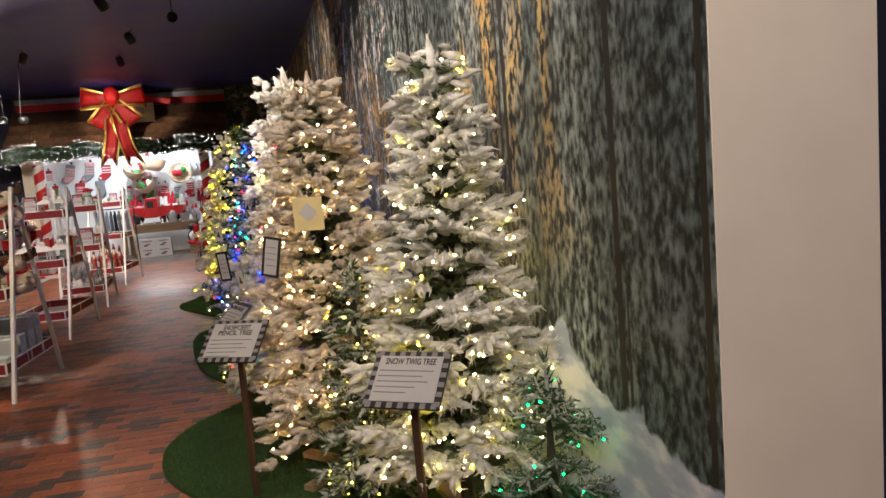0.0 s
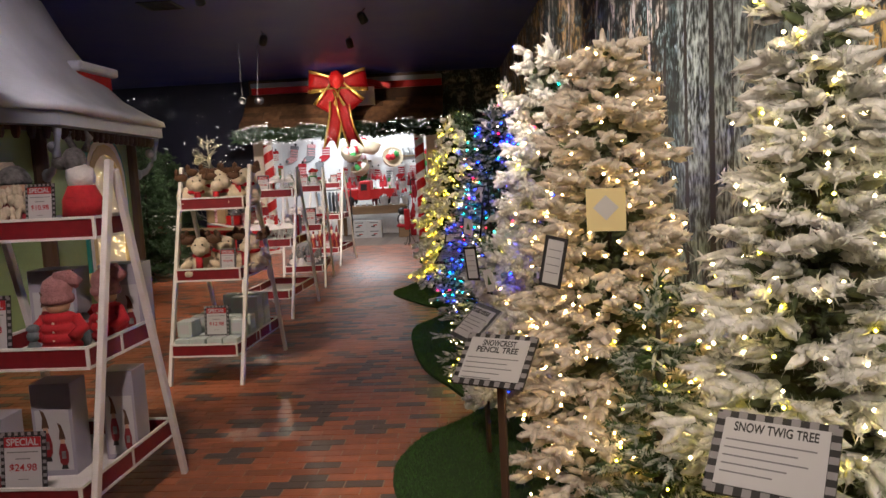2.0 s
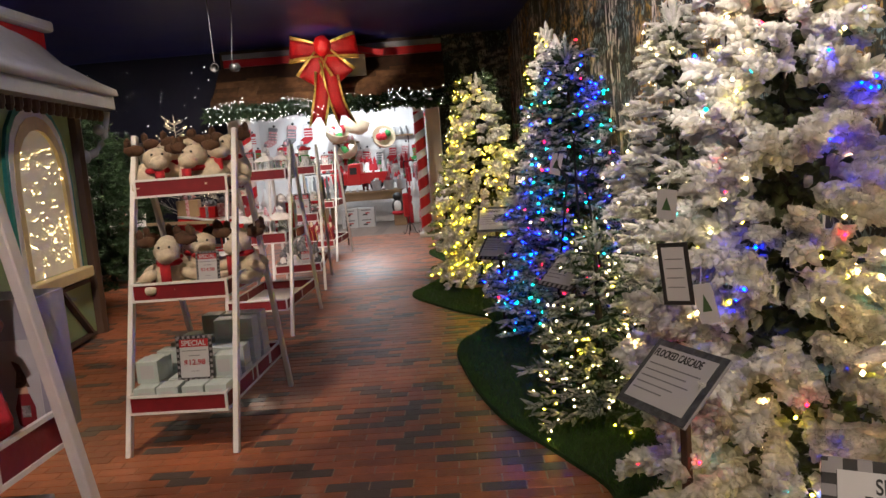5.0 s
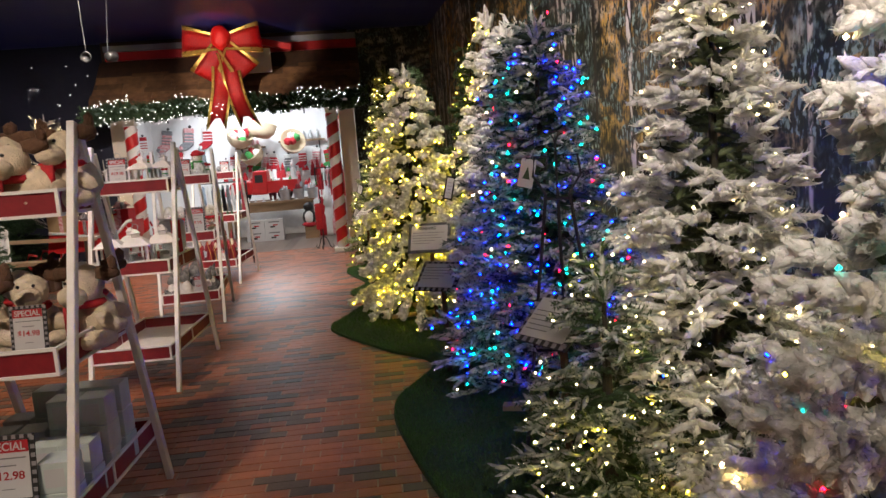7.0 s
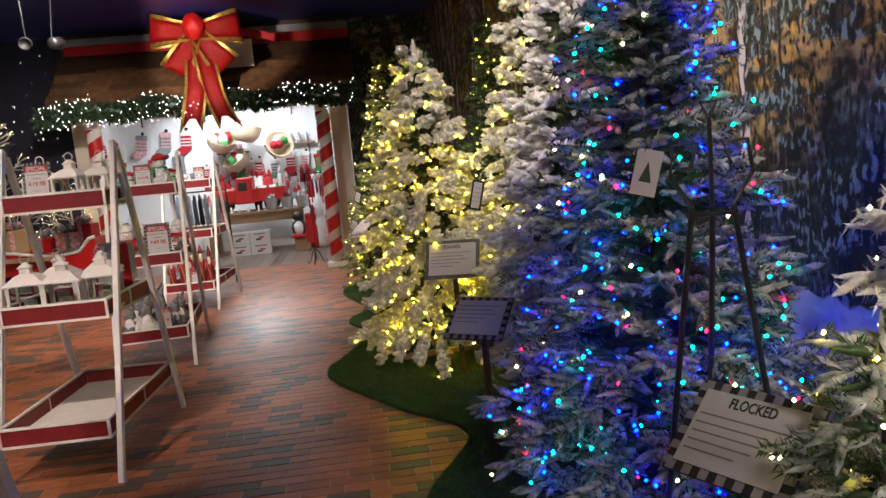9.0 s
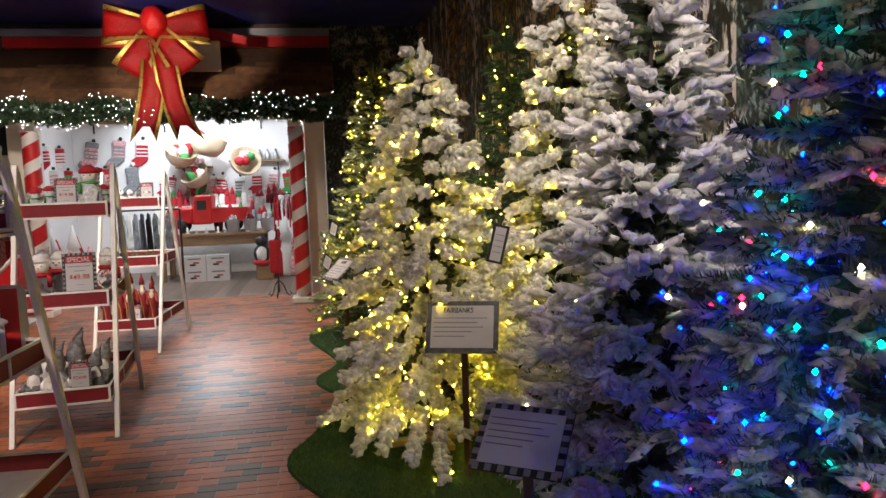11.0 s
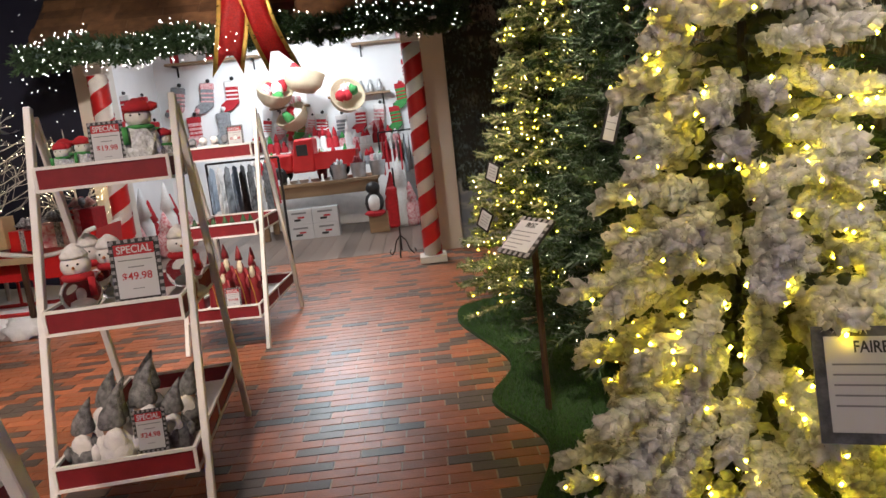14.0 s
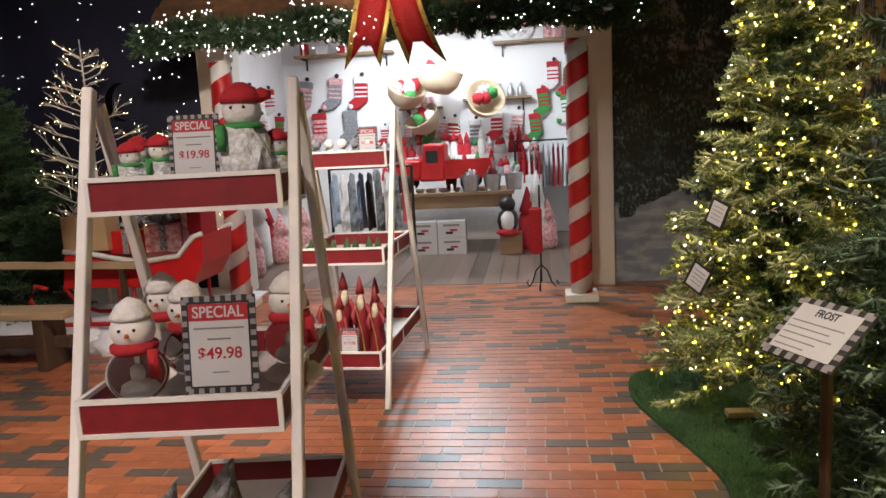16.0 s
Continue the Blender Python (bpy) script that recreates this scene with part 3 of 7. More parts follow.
def tree(label, x, y, height, radius, seed, low=0.28, thick=0.12, needles=16, needle_len=0.28, droop=0.12, dense=1.0, twig=0.13, lights=(), count=0, size=0.008, core=None, needle=None, stand=True, taper=0.9, ground=0.02, gap=1.0, fan=1):
    rng = np.random.default_rng(seed)
    t = thing("christmas_tree", pose(x, y, ground), label, "christmas tree")
    v, f, k, tips = crown(rng, height, radius, low, thick, needles, needle_len, droop, dense, twig, taper, gap, fan)
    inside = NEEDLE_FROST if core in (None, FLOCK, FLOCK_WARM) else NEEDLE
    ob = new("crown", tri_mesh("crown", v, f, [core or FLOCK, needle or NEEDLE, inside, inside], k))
    ob.parent = t
    bm = bmesh.new()
    tube(bm, [(0, 0, 0.03), (0, 0, height * 0.5), (0, 0, height - 0.1)], [0.028, 0.02, 0.006], 8)
    part("trunk", bm, BARK, t)
    if count:
        pick = rng.choice(len(tips), min(count, len(tips)), replace=False)
        places = tips[pick] * (0.96, 0.96, 1) + rng.normal(0, 0.012, (len(pick), 3))
        names = [n for n, _ in lights]
        odds = np.array([w for _, w in lights], float)
        kinds = rng.choice(len(names), len(pick), p=odds / odds.sum())
        ls = new("light_string", bulbs_mesh("light_string", places, size, [BULB[n] for n in names], kinds))
        ls.parent = t
        tagged(ls, "string of small lit bulbs", kind="stuff")
    if stand:
        turn = rng.uniform(0, 1.5)
        for a in (turn, turn + math.pi / 2):
            bm = bmesh.new()
            m = Matrix.Rotation(a, 4, "Z")
            box(bm, -0.27, -0.032, 0.0 if a == turn else 0.032, 0.27, 0.032, 0.03 if a == turn else 0.062, m)
            bevel(bm, 0.003)
            part("stand_board", bm, PINE, t, "raw pine stand board")
    return t


tree("snow twig tree with heavy white flocking and warm lights", 0.89, 2.24, 1.94, 0.345, 1, thick=0.150, needles=14, needle_len=0.28, dense=1.30, twig=0.095, droop=0.02, lights=[("soft", 5), ("yellow", 1)], count=380, size=0.006, taper=0.8, needle=FLOCK_NEEDLE)
tree("small green tree with green lights beside the snow twig tree", 1.12, 1.80, 0.72, 0.22, 2, low=0.08, core=FLOCK_COOL, thick=0.075, needles=16, needle_len=0.34, twig=0.07, lights=[("green", 1)], count=45, size=0.006, stand=False)
tree("flocked pencil tree crowded with warm white lights", 0.43, 2.98, 1.93, 0.36, 3, core=FLOCK_WARM, thick=0.161, needles=14, needle_len=0.28, dense=1.43, twig=0.08, droop=0.06, lights=[("warm", 1)], count=520, size=0.0058, taper=0.6, needle=FLOCK_NEEDLE)
tree("small dark green tree with a few warm lights", 0.52, 2.56, 1.08, 0.20, 4, low=0.1, core=FLOCK_COOL, thick=0.09, needles=14, needle_len=0.34, twig=0.075, lights=[("yellow", 1)], count=50, size=0.005, stand=False)
tree("tall heavily flocked cascade tree with coloured and warm lights", 0.33, 4.08, 2.12, 0.48, 5, gap=1.2, fan=3, thick=0.26, needles=14, needle_len=0.26, dense=1.5, twig=0.06, droop=0.16, lights=[("yellow", 3), ("soft", 4), ("blue", 4), ("teal", 2), ("red", 1.2), ("warm", 5)], count=420, size=0.0065, taper=0.75, needle=FLOCK_NEEDLE)
tree("small frosted tree with soft white lights", -0.04, 5.33, 0.98, 0.32, 6, low=0.1, core=FLOCK_COOL, thick=0.098, needles=16, needle_len=0.3, twig=0.075, lights=[("soft", 3), ("yellow", 1)], count=150, size=0.005, stand=False)
tree("tall frosted tree with warm white lights", 0.40, 5.40, 2.02, 0.44, 7, core=FLOCK, thick=0.128, needles=16, needle_len=0.26, dense=1.26, twig=0.085, lights=[("soft", 1)], count=260, size=0.0055, needle=FLOCK_NEEDLE)
tree("frosted spruce with blue, teal and red lights", 0.05, 6.50, 2.02, 0.53, 8, core=FLOCK_COOL, needle=NEEDLE_BLUE, thick=0.115, needles=16, needle_len=0.3, dense=1.26, twig=0.09, lights=[("blue", 9), ("teal", 6), ("red", 2), ("soft", 2)], count=620, size=0.0066)
tree("unlit heavily flocked white tree", 0.18, 7.80, 2.2, 0.50, 9, thick=0.161, needles=14, needle_len=0.28, twig=0.095, droop=0.0, lights=[("soft", 1)], count=40, size=0.005, needle=FLOCK_NEEDLE)
tree("tall flocked tree with yellow lights", 0.26, 9.0, 2.5, 0.48, 10, thick=0.27, needles=14, needle_len=0.26, gap=1.5, fan=4, dense=1.45, twig=0.056, droop=0.24, lights=[("yellow", 1)], count=430, size=0.0066, needle=FLOCK_NEEDLE)
tree("heavily flocked drooping tree glowing with yellow lights", -0.44, 9.20, 2.1, 0.54, 11, thick=0.27, needles=14, needle_len=0.26, gap=1.35, fan=4, dense=1.5, twig=0.056, droop=0.27, lights=[("yellow", 1)], count=640, size=0.0066, taper=0.8, needle=FLOCK_NEEDLE)
tree("dark green fir with tiny white lights", -0.30, 10.72, 2.3, 0.54, 12, core=DUSTED, thick=0.07, needles=18, needle_len=0.36, dense=1.1, twig=0.09, lights=[("white", 1)], count=120, size=0.0026)
tree("green fir covered with warm white lights", -0.50, 11.88, 2.42, 0.54, 13, core=FIR_FROST, thick=0.085, needles=20, needle_len=0.36, dense=1.15, twig=0.085, lights=[("soft", 1), ("yellow", 2)], count=900, size=0.0048, needle=NEEDLE_PALE)
tree("green fir with warm lights against the mural", 0.28, 10.2, 2.4, 0.36, 14, core=NEEDLE, thick=0.07, needles=12, needle_len=0.34, dense=0.8, twig=0.1, lights=[("yellow", 1)], count=150, size=0.005)

# ---- turf ----
EDGE = [(1.25, 2.2), (0.3, 2.35), (-0.33, 3.0), (-0.55, 3.55), (-0.46, 4.05), (-0.16, 4.5), (-0.3, 4.95), (-0.55, 5.5), (-0.72, 6.3), (-0.76, 7.0), (-0.48, 7.7), (-0.8, 8.2), (-1.22, 9.0), (-1.1, 9.5), (-0.92, 10.1), (-1.1, 10.65), (-0.94, 11.2), (-1.18, 12.2), (-0.9, 12.65), (0.5, 12.8)]


def smooth_line(pts, n=8):
    out = []
    for i in range(len(pts) - 1):
        p0, p1, p2, p3 = (Vector(pts[max(0, min(len(pts) - 1, j))]) for j in (i - 1, i, i + 1, i + 2))
        for k in range(n):
            t = k / n
            out.append(0.5 * (2 * p1 + (p2 - p0) * t + (2 * p0 - 5 * p1 + 4 * p2 - p3) * t * t + (3 * p1 - p0 - 3 * p2 + p3) * t ** 3))
    return out + [Vector(pts[-1])]


line = smooth_line(EDGE)


def wall_x(y):
    (xa, ya), (xb, yb), (xc, yc) = WALL_A, WALL_B, WALL_C
    return xb + (xa - xb) * (y - yb) / (ya - yb) if y > yb else xb + (xc - xb) * (y - yb) / (yc - yb)


bm = bmesh.new()
tops, lows, backs = [], [], []
for p in line:
    tops.append(bm.verts.new((p.x, p.y, 0.018)))
    lows.append(bm.verts.new((p.x - 0.004, p.y, -0.005)))
    backs.append(bm.verts.new((max(wall_x(p.y) - 0.01, p.x + 0.001), p.y, 0.018)))
for i in range(len(line) - 1):
    bm.faces.new((tops[i], backs[i], backs[i + 1], tops[i + 1]))
    bm.faces.new((lows[i], tops[i], tops[i + 1], lows[i + 1]))
turf = tagged(part("turf_mat", bm, TURF), "green artificial turf mat with a wavy cut edge", "turf", kind="structure")
rng = np.random.default_rng(3)
ys = np.array([p.y for p in line])
xs = np.array([p.x for p in line])
n = 60000
by = rng.uniform(2.4, 12.75, n)
bx0 = np.interp(by, ys, xs)
bx = bx0 + 0.006 + rng.random(n) ** 1.5 * 0.9
bx = np.minimum(bx, np.array([wall_x(v) for v in by]) - 0.02)
h = rng.uniform(0.012, 0.026, n)
a = rng.uniform(0, 6.28, n)
base = np.stack([bx, by, np.full(n, 0.016)], 1)
side = np.stack([np.cos(a), np.sin(a), np.zeros(n)], 1) * 0.0022
tip = base + np.stack([rng.normal(0, 0.008, n), rng.normal(0, 0.008, n), h], 1)
v = np.stack([base - side, base + side, tip], 1).reshape(-1, 3)
grass = new("turf_blades", tri_mesh("turf_blades", v, np.arange(3 * n).reshape(-1, 3), [BLADE]))
tagged(grass, "short green plastic grass blades", "turf", kind="stuff")

# ---- ladder shelves ----
LEG_TOP = 1.6
TIERS = ((0.23, 0.085), (0.77, 0.085), (1.30, 0.085))


def leg_y(z, depth):
    return depth / 2 * z / LEG_TOP


def ladder_shelf(x, y, width, depth, turn, label, empty=False):
    """A-frame shelf, origin midway between its front feet, y to the rear."""
    s = thing("ladder_shelf", pose(x, y, 0, 0, 0, turn), label, "shelf", "a-frame ladder shelves")
    for sx in (-1, 1):
        for near in (0, 1):
            bm = bmesh.new()
            px = sx * width / 2
            bar(bm, (px, 0 if near == 0 else depth, 0), (px + 0.0, depth / 2 + (-0.018 if near == 0 else 0.018), LEG_TOP + (0.02 if near == 0 else -0.02)), 0.028, 0.036)
            bevel(bm, 0.003)
            part("leg", bm, WHITE, s)
    for z, tall in TIERS:
        y0, y1 = leg_y(z, depth) - 0.05, depth - leg_y(z, depth) + 0.02
        w = width / 2 - 0.035
        tray = part("tray", boxes((-w, y0, z - 0.012, w, y1, z + 0.004)), WHITE, s)
        frame_bm = bmesh.new()
        t = 0.012
        for zz in (z - 0.014, z + tall - t):
            box(frame_bm, -w - t, y0 - t, zz, w + t, y0, zz + t)
            box(frame_bm, -w - t, y1, zz, w + t, y1 + t, zz + t)
            for sx in (-1, 1):
                box(frame_bm, min(sx * w, sx * (w + t)), y0, zz, max(sx * w, sx * (w + t)), y1, zz + t)
        for sx in (-1, 1):
            for yy in (y0 - t, y1):
                box(frame_bm, min(sx * w, sx * (w + t)), yy, z - 0.002, max(sx * w, sx * (w + t)), yy + t, z + tall - t)
            box(frame_bm, min(sx * w, sx * (w + t)), (y0 + y1) / 2, z - 0.002, max(sx * w, sx * (w + t)), (y0 + y1) / 2 + t, z + tall - t)
        part("tray_trim", frame_bm, WHITE, s)
        for bx in ((-w, y0 - 0.006, w, y0 - 0.001), (-w, y1 + 0.001, w, y1 + 0.006)):
            part("red_panel", boxes((bx[0], bx[1], z - 0.002, bx[2], bx[3], z + tall - t)), RED, s, "dark red front panel")
        for sx in (-1, 1):
            xa, xb = sorted((sx * (w + 0.001), sx * (w + 0.006)))
            part("red_panel", boxes((xa, y0, z - 0.002, xb, y1, z + tall - t)), RED, s, "dark red side panel")
    return s


SHELVES = [(-1.98, 2.83, 0.60, 0.87, -1.0), (-2.16, 5.27, 0.555, 1.05, -2.0), (-2.42, 7.68, 0.555, 1.08, -2.0), (-2.52, 9.74, 0.555, 1.08, 6.0), (-2.76, 12.04, 0.555, 1.12, -3.0)]
SHELF_LABELS = ["white A-frame shelf with gnome figures and boxes", "white A-frame shelf with plush moose and boxed gifts", "white A-frame shelf with white lanterns and an empty lowest tray", "white A-frame shelf with snowman ornaments and grey gnomes", "white A-frame shelf with santa figures and jackets"]
for (sx, sy, sw, sd, st), lab in zip(SHELVES, SHELF_LABELS):
    ladder_shelf(sx, sy, sw, sd, st, lab)

# ---- bow, garland, roof gable ----
bow = thing("ribbon_bow", pose(-2.74, 14.12, 3.22), "huge red glitter bow with gold edges hanging from the ceiling", "bow")
GLITTER = material("red_glitter_ribbon", (0.75, 0.015, 0.012), 0.4, scale=90, second=(0.45, 0.002, 0.004), bump=0.4, bump_scale=240)


def ribbon(parent, path, width, flare=0.0, notch=False):
    """A wide ribbon with gold borders along path; its width lies along the given side vectors."""
    for lo, hi, mat, nm, off in ((-0.36, 0.36, GLITTER, "ribbon", 0.0), (-0.5, -0.36, GOLD, "gold_edge", 0.0), (0.36, 0.5, GOLD, "gold_edge", 0.0)):
        bm = bmesh.new()
        rows = []
        for i, (p, side) in enumerate(path):
            w = width * (1 + flare * i / len(path))
            p, side = Vector(p), Vector(side).normalized()
            row = []
            for j in range(4):
                u = lo + (hi - lo) * j / 3
                q = p + side * w * u
                if notch and i == len(path) - 1:
                    q += (Vector(path[-1][0]) - Vector(path[-2][0])).normalized() * 0.24 * (abs(u) * 2 - 0.5)
                row.append(bm.verts.new(q))
            rows.append(row)
        for a, b in zip(rows, rows[1:]):
            for j in range(3):
                bm.faces.new((a[j], a[j + 1], b[j + 1], b[j]))
        bmesh.ops.solidify(bm, geom=list(bm.faces), thickness=0.006)
        part(nm, bm, mat, parent, smooth=True)


def front_loop(x1, z1, w0, w1):
    """A folded loop seen face on: narrow at the knot, wide at its outer end, puffed to the front and back again."""
    d = Vector((x1, 0, z1))
    side = Vector((-z1, 0, x1)).normalized()
    for lo, hi, mat, nm in ((-0.36, 0.36, GLITTER, "ribbon_loop"), (-0.5, -0.34, GOLD, "gold_edge"), (0.34, 0.5, GOLD, "gold_edge")):
        bm = bmesh.new()
        rows = []
        for i in range(15):
            a = math.pi * i / 14
            u = math.sin(a)
            y = -0.15 * math.cos(a) * (0.35 + 0.65 * u) - 0.06
            w = w0 + (w1 - w0) * u
            row = []
            for j in range(5):
                k = lo + (hi - lo) * j / 4
                row.append(bm.verts.new(d * u + side * w * k + Vector((0, y + 0.05 * (abs(k) * 2) ** 2 * (1 if y > -0.06 else -1) * 0.3, 0))))
            rows.append(row)
        for a_, b_ in zip(rows, rows[1:]):
            for j in range(4):
                bm.faces.new((a_[j], a_[j + 1], b_[j + 1], b_[j]))
        bmesh.ops.solidify(bm, geom=list(bm.faces), thickness=0.006)
        part(nm, bm, mat, bow, smooth=True)


front_loop(-0.56, 0.06, 0.20, 0.44)
front_loop(0.56, 0.06, 0.20, 0.44)
front_loop(-0.30, -0.48, 0.20, 0.44)
front_loop(0.34, -0.44, 0.20, 0.44)
for sx, lean in ((-1, -0.17), (1, 0.26)):
    path = []
    for i in range(12):
        u = i / 11
        path.append(((lean * u + 0.03 * math.sin(5 * u + sx), -0.1 - 0.06 * math.sin(4 * u), -0.1 - 1.02 * u), (1, 0.25 * math.sin(5 * u + sx), 0)))
    ribbon(bow, path, 0.25, 0.25, True)
bm = bmesh.new()
blob(bm, (0, -0.14, 0.07), (0.14, 0.12, 0.16), 0.15, 3)
part("knot", bm, GLITTER, bow, smooth=True)
bm = bmesh.new()
tube(bm, [(0, -0.05, 0.1), (0, -0.05, CEIL - 3.22)], 0.004, 6)
part("wire", bm, BLACK, bow)

garland = thing("garland", pose(0, 14.2, 2.36), "green pine garland wound with white fairy lights on the eave", "garland")
rng_g = np.random.default_rng(21)
gb, gt = [], []
for i in range(1500):
    x = rng_g.uniform(-4.86, -0.72)
    sag = 0.03 * math.sin(x * 7)
    a = rng_g.uniform(0, 6.28)
    b = np.array((x, 0.03 * math.cos(a), sag + 0.04 * math.sin(a)))
    gb.append(b)
    gt.append(b + np.array((rng_g.uniform(-0.08, 0.08), 0.1 * math.cos(a) - 0.03, 0.11 * math.sin(a) - 0.02)))
gb, gt = np.array(gb), np.array(gt)
tv, tf, tk = sprig_template(rng_g, 0.05, 22, 0.35, 0.05)
way = gt - gb
L = np.linalg.norm(way, axis=1, keepdims=True)
ex = way / L
ey = np.cross(np.array((0.3, 0.2, 0.9)), ex)
ey /= np.linalg.norm(ey, axis=1, keepdims=True)
ez = np.cross(ex, ey)
v = gb[:, None] + tv[None, :, 0:1] * (L * ex)[:, None] + tv[None, :, 1:2] * (L * ey)[:, None] + tv[None, :, 2:3] * (L * ez)[:, None]
f = tf[None] + (np.arange(len(gb)) * len(tv))[:, None, None]
ob = new("pine_sprays", tri_mesh("pine_sprays", v.reshape(-1, 3), f.reshape(-1, 3), [NEEDLE]))
ob.parent = garland
k = rng_g.integers(0, len(gt), 420)
left = gt[k]
pl = left + rng_g.normal(0, 0.02, left.shape)
pl = pl[(pl[:, 0] < -2.6) | (rng_g.random(len(pl)) < 0.55)]
ob = new("fairy_lights", bulbs_mesh("fairy_lights", pl - np.array((0, 0.02, 0)), 0.0055, [BULB["white"]], np.zeros(len(pl), int)))
ob.parent = garland
tagged(ob, "tiny white fairy lights", kind="stuff")

gable = thing("dormer_cutout", pose(-2.55, 14.62, 2.86), "small snowy dormer cutout with red roof boards on the canopy", "decoration")
part("front", boxes((-0.10, -0.02, -0.02, 0.42, 0.02, 0.34), bevelled=0.004), CREAM, gable)
for sx in (-1, 1):
    bm = bmesh.new()
    m = Matrix.Translation((0.16, -0.04, 0.52)) @ Matrix.Rotation(radians(sx * 14), 4, "Y")
    box(bm, 0 if sx > 0 else -0.62, -0.06, -0.10, 0.62 if sx > 0 else 0, 0.06, 0.0, m)
    bevel(bm, 0.008)
    part("roof_board", bm, BRIGHT_RED, gable)

# ---- lamps on the ceiling ----
LAMP_FACE = glow("lamp_lens", (1.0, 0.93, 0.82), 90)


def track_lamp(eye_at, target_at, lens=True):
    ob = thing("track_spotlight", look(eye_at, target_at), "black ceiling track spotlight, lit", "lamp", "ceiling spotlights")
    bm = bmesh.new()
    lathe(bm, [(0.03, 0.16), (0.05, 0.14), (0.055, 0.03), (0.05, 0.025), (0.045, 0.028), (0.04, 0.06)], 14)
    part("housing", bm, BLACK, ob, smooth=True)
    bm = bmesh.new()
    bmesh.ops.create_circle(bm, cap_ends=True, segments=14, radius=0.036, matrix=pose(0, 0, 0.061))
    part("lens", bm, LAMP_FACE, ob, "bright lens")
    bm = bmesh.new()
    inv = ob.matrix_world.inverted()
    top = inv @ Vector((eye_at[0], eye_at[1], CEIL))
    tube(bm, [(0, 0, 0.15), top], 0.006, 6)
    part("stem", bm, BLACK, ob)


for eye_at, target_at, watts, colour, cone in SPOTS:
    e, t_ = Vector(eye_at), Vector(target_at)
    track_lamp(e - (t_ - e).normalized() * 0.02, target_at)
for vx, vy in ((-1.7, 6.5), (-3.6, 8.4)):
    vent = thing("ceiling_vent", pose(vx, vy, CEIL - 0.012), "dark square ceiling vent", "vent")
    part("vent_frame", boxes((-0.2, -0.2, 0, 0.2, -0.17, 0.012), (-0.2, 0.17, 0, 0.2, 0.2, 0.012), (-0.2, -0.17, 0, -0.17, 0.17, 0.012), (0.17, -0.17, 0, 0.2, 0.17, 0.012)), BLACK, vent)
    for j in range(6):
        bm = bmesh.new()
        box(bm, -0.17, -0.15 + j * 0.055, 0.001, 0.17, -0.125 + j * 0.055, 0.006)
        part("slat", bm, BLACK, vent)

# ---- night sky wall: stars and moon ----
rs = np.random.default_rng(5)
stars = np.stack([rs.uniform(-8.4, -4.85, 140), np.full(140, FRONT - 0.004), rs.uniform(0.9, 3.4, 140)], 1)
ob = new("wall_stars", bulbs_mesh("wall_stars", stars, 0.0045, [BULB["white"]], np.zeros(140, int)))
tagged(ob, "tiny white star lights set in the night sky wall", "lights", kind="stuff")
bm = bmesh.new()
for i in range(12):
    a0, a1 = (radians(100 + 200 * j / 12) for j in (i, i + 1))
    quad = []
    for a, r, c in ((a0, 0.19, 0.0), (a1, 0.19, 0.0)):
        quad.append((r * math.cos(a), r * math.sin(a)))
    for a in (a1, a0):
        quad.append((0.06 + 0.165 * math.cos(a) * 1.05, 0.185 * math.sin(a)))
    bm.faces.new([bm.verts.new((px, 0, pz)) for px, pz in quad])
bmesh.ops.solidify(bm, geom=list(bm.faces), thickness=0.01)
moon = part("crescent_moon", bm, WHITE)
moon.matrix_world = pose(-5.62, FRONT - 0.012, 1.92, 0, 0, 0)
tagged(moon, "thin pale crescent moon on the night sky wall", "decoration")

# ---- the shop ----
tbl = thing("display_table", pose(-2.75, 17.55, 0), "weathered oak display table with thick apron", "table")
for j in range(5):
    part("plank", boxes((-0.85, -0.42 + j * 0.17, 0.70, 0.85, -0.254 + j * 0.17, 0.745), bevelled=0.004), OAK, tbl)
part("apron", boxes((-0.80, -0.39, 0.55, 0.80, -0.36, 0.698), bevelled=0.003), OAK, tbl)
part("apron", boxes((-0.80, 0.36, 0.55, 0.80, 0.39, 0.698), bevelled=0.003), OAK, tbl)
for sx in (-1, 1):
    for sy in (-1, 1):
        part("leg", boxes((sx * 0.76 - 0.04, sy * 0.34 - 0.04, 0, sx * 0.76 + 0.04, sy * 0.34 + 0.04, 0.55), bevelled=0.006), OAK, tbl)
for bx in (0, 1):
    for bz in (0, 1):
        bxo = thing("carton", pose(-3.02 + bx * 0.352, 17.05, bz * 0.205 + 0.0, 0, 0, rng.uniform(-1.5, 1.5)), "white printed carton stacked under the display table", "box", "white cartons")
        part("body", boxes((-0.172, -0.0, 0, 0.172, 0.2, 0.203), bevelled=0.003), PAPER, bxo)
        part("mark", boxes((-0.07, -0.003, 0.045, 0.02, -0.001, 0.075)), INK, bxo)
        part("mark", boxes((-0.02, -0.003, 0.08, 0.07, -0.001, 0.105)), RED_INK, bxo)
        part("print_bar", boxes((-0.10, -0.003, 0.14, 0.10, -0.001, 0.165)), PALE_INK, bxo)

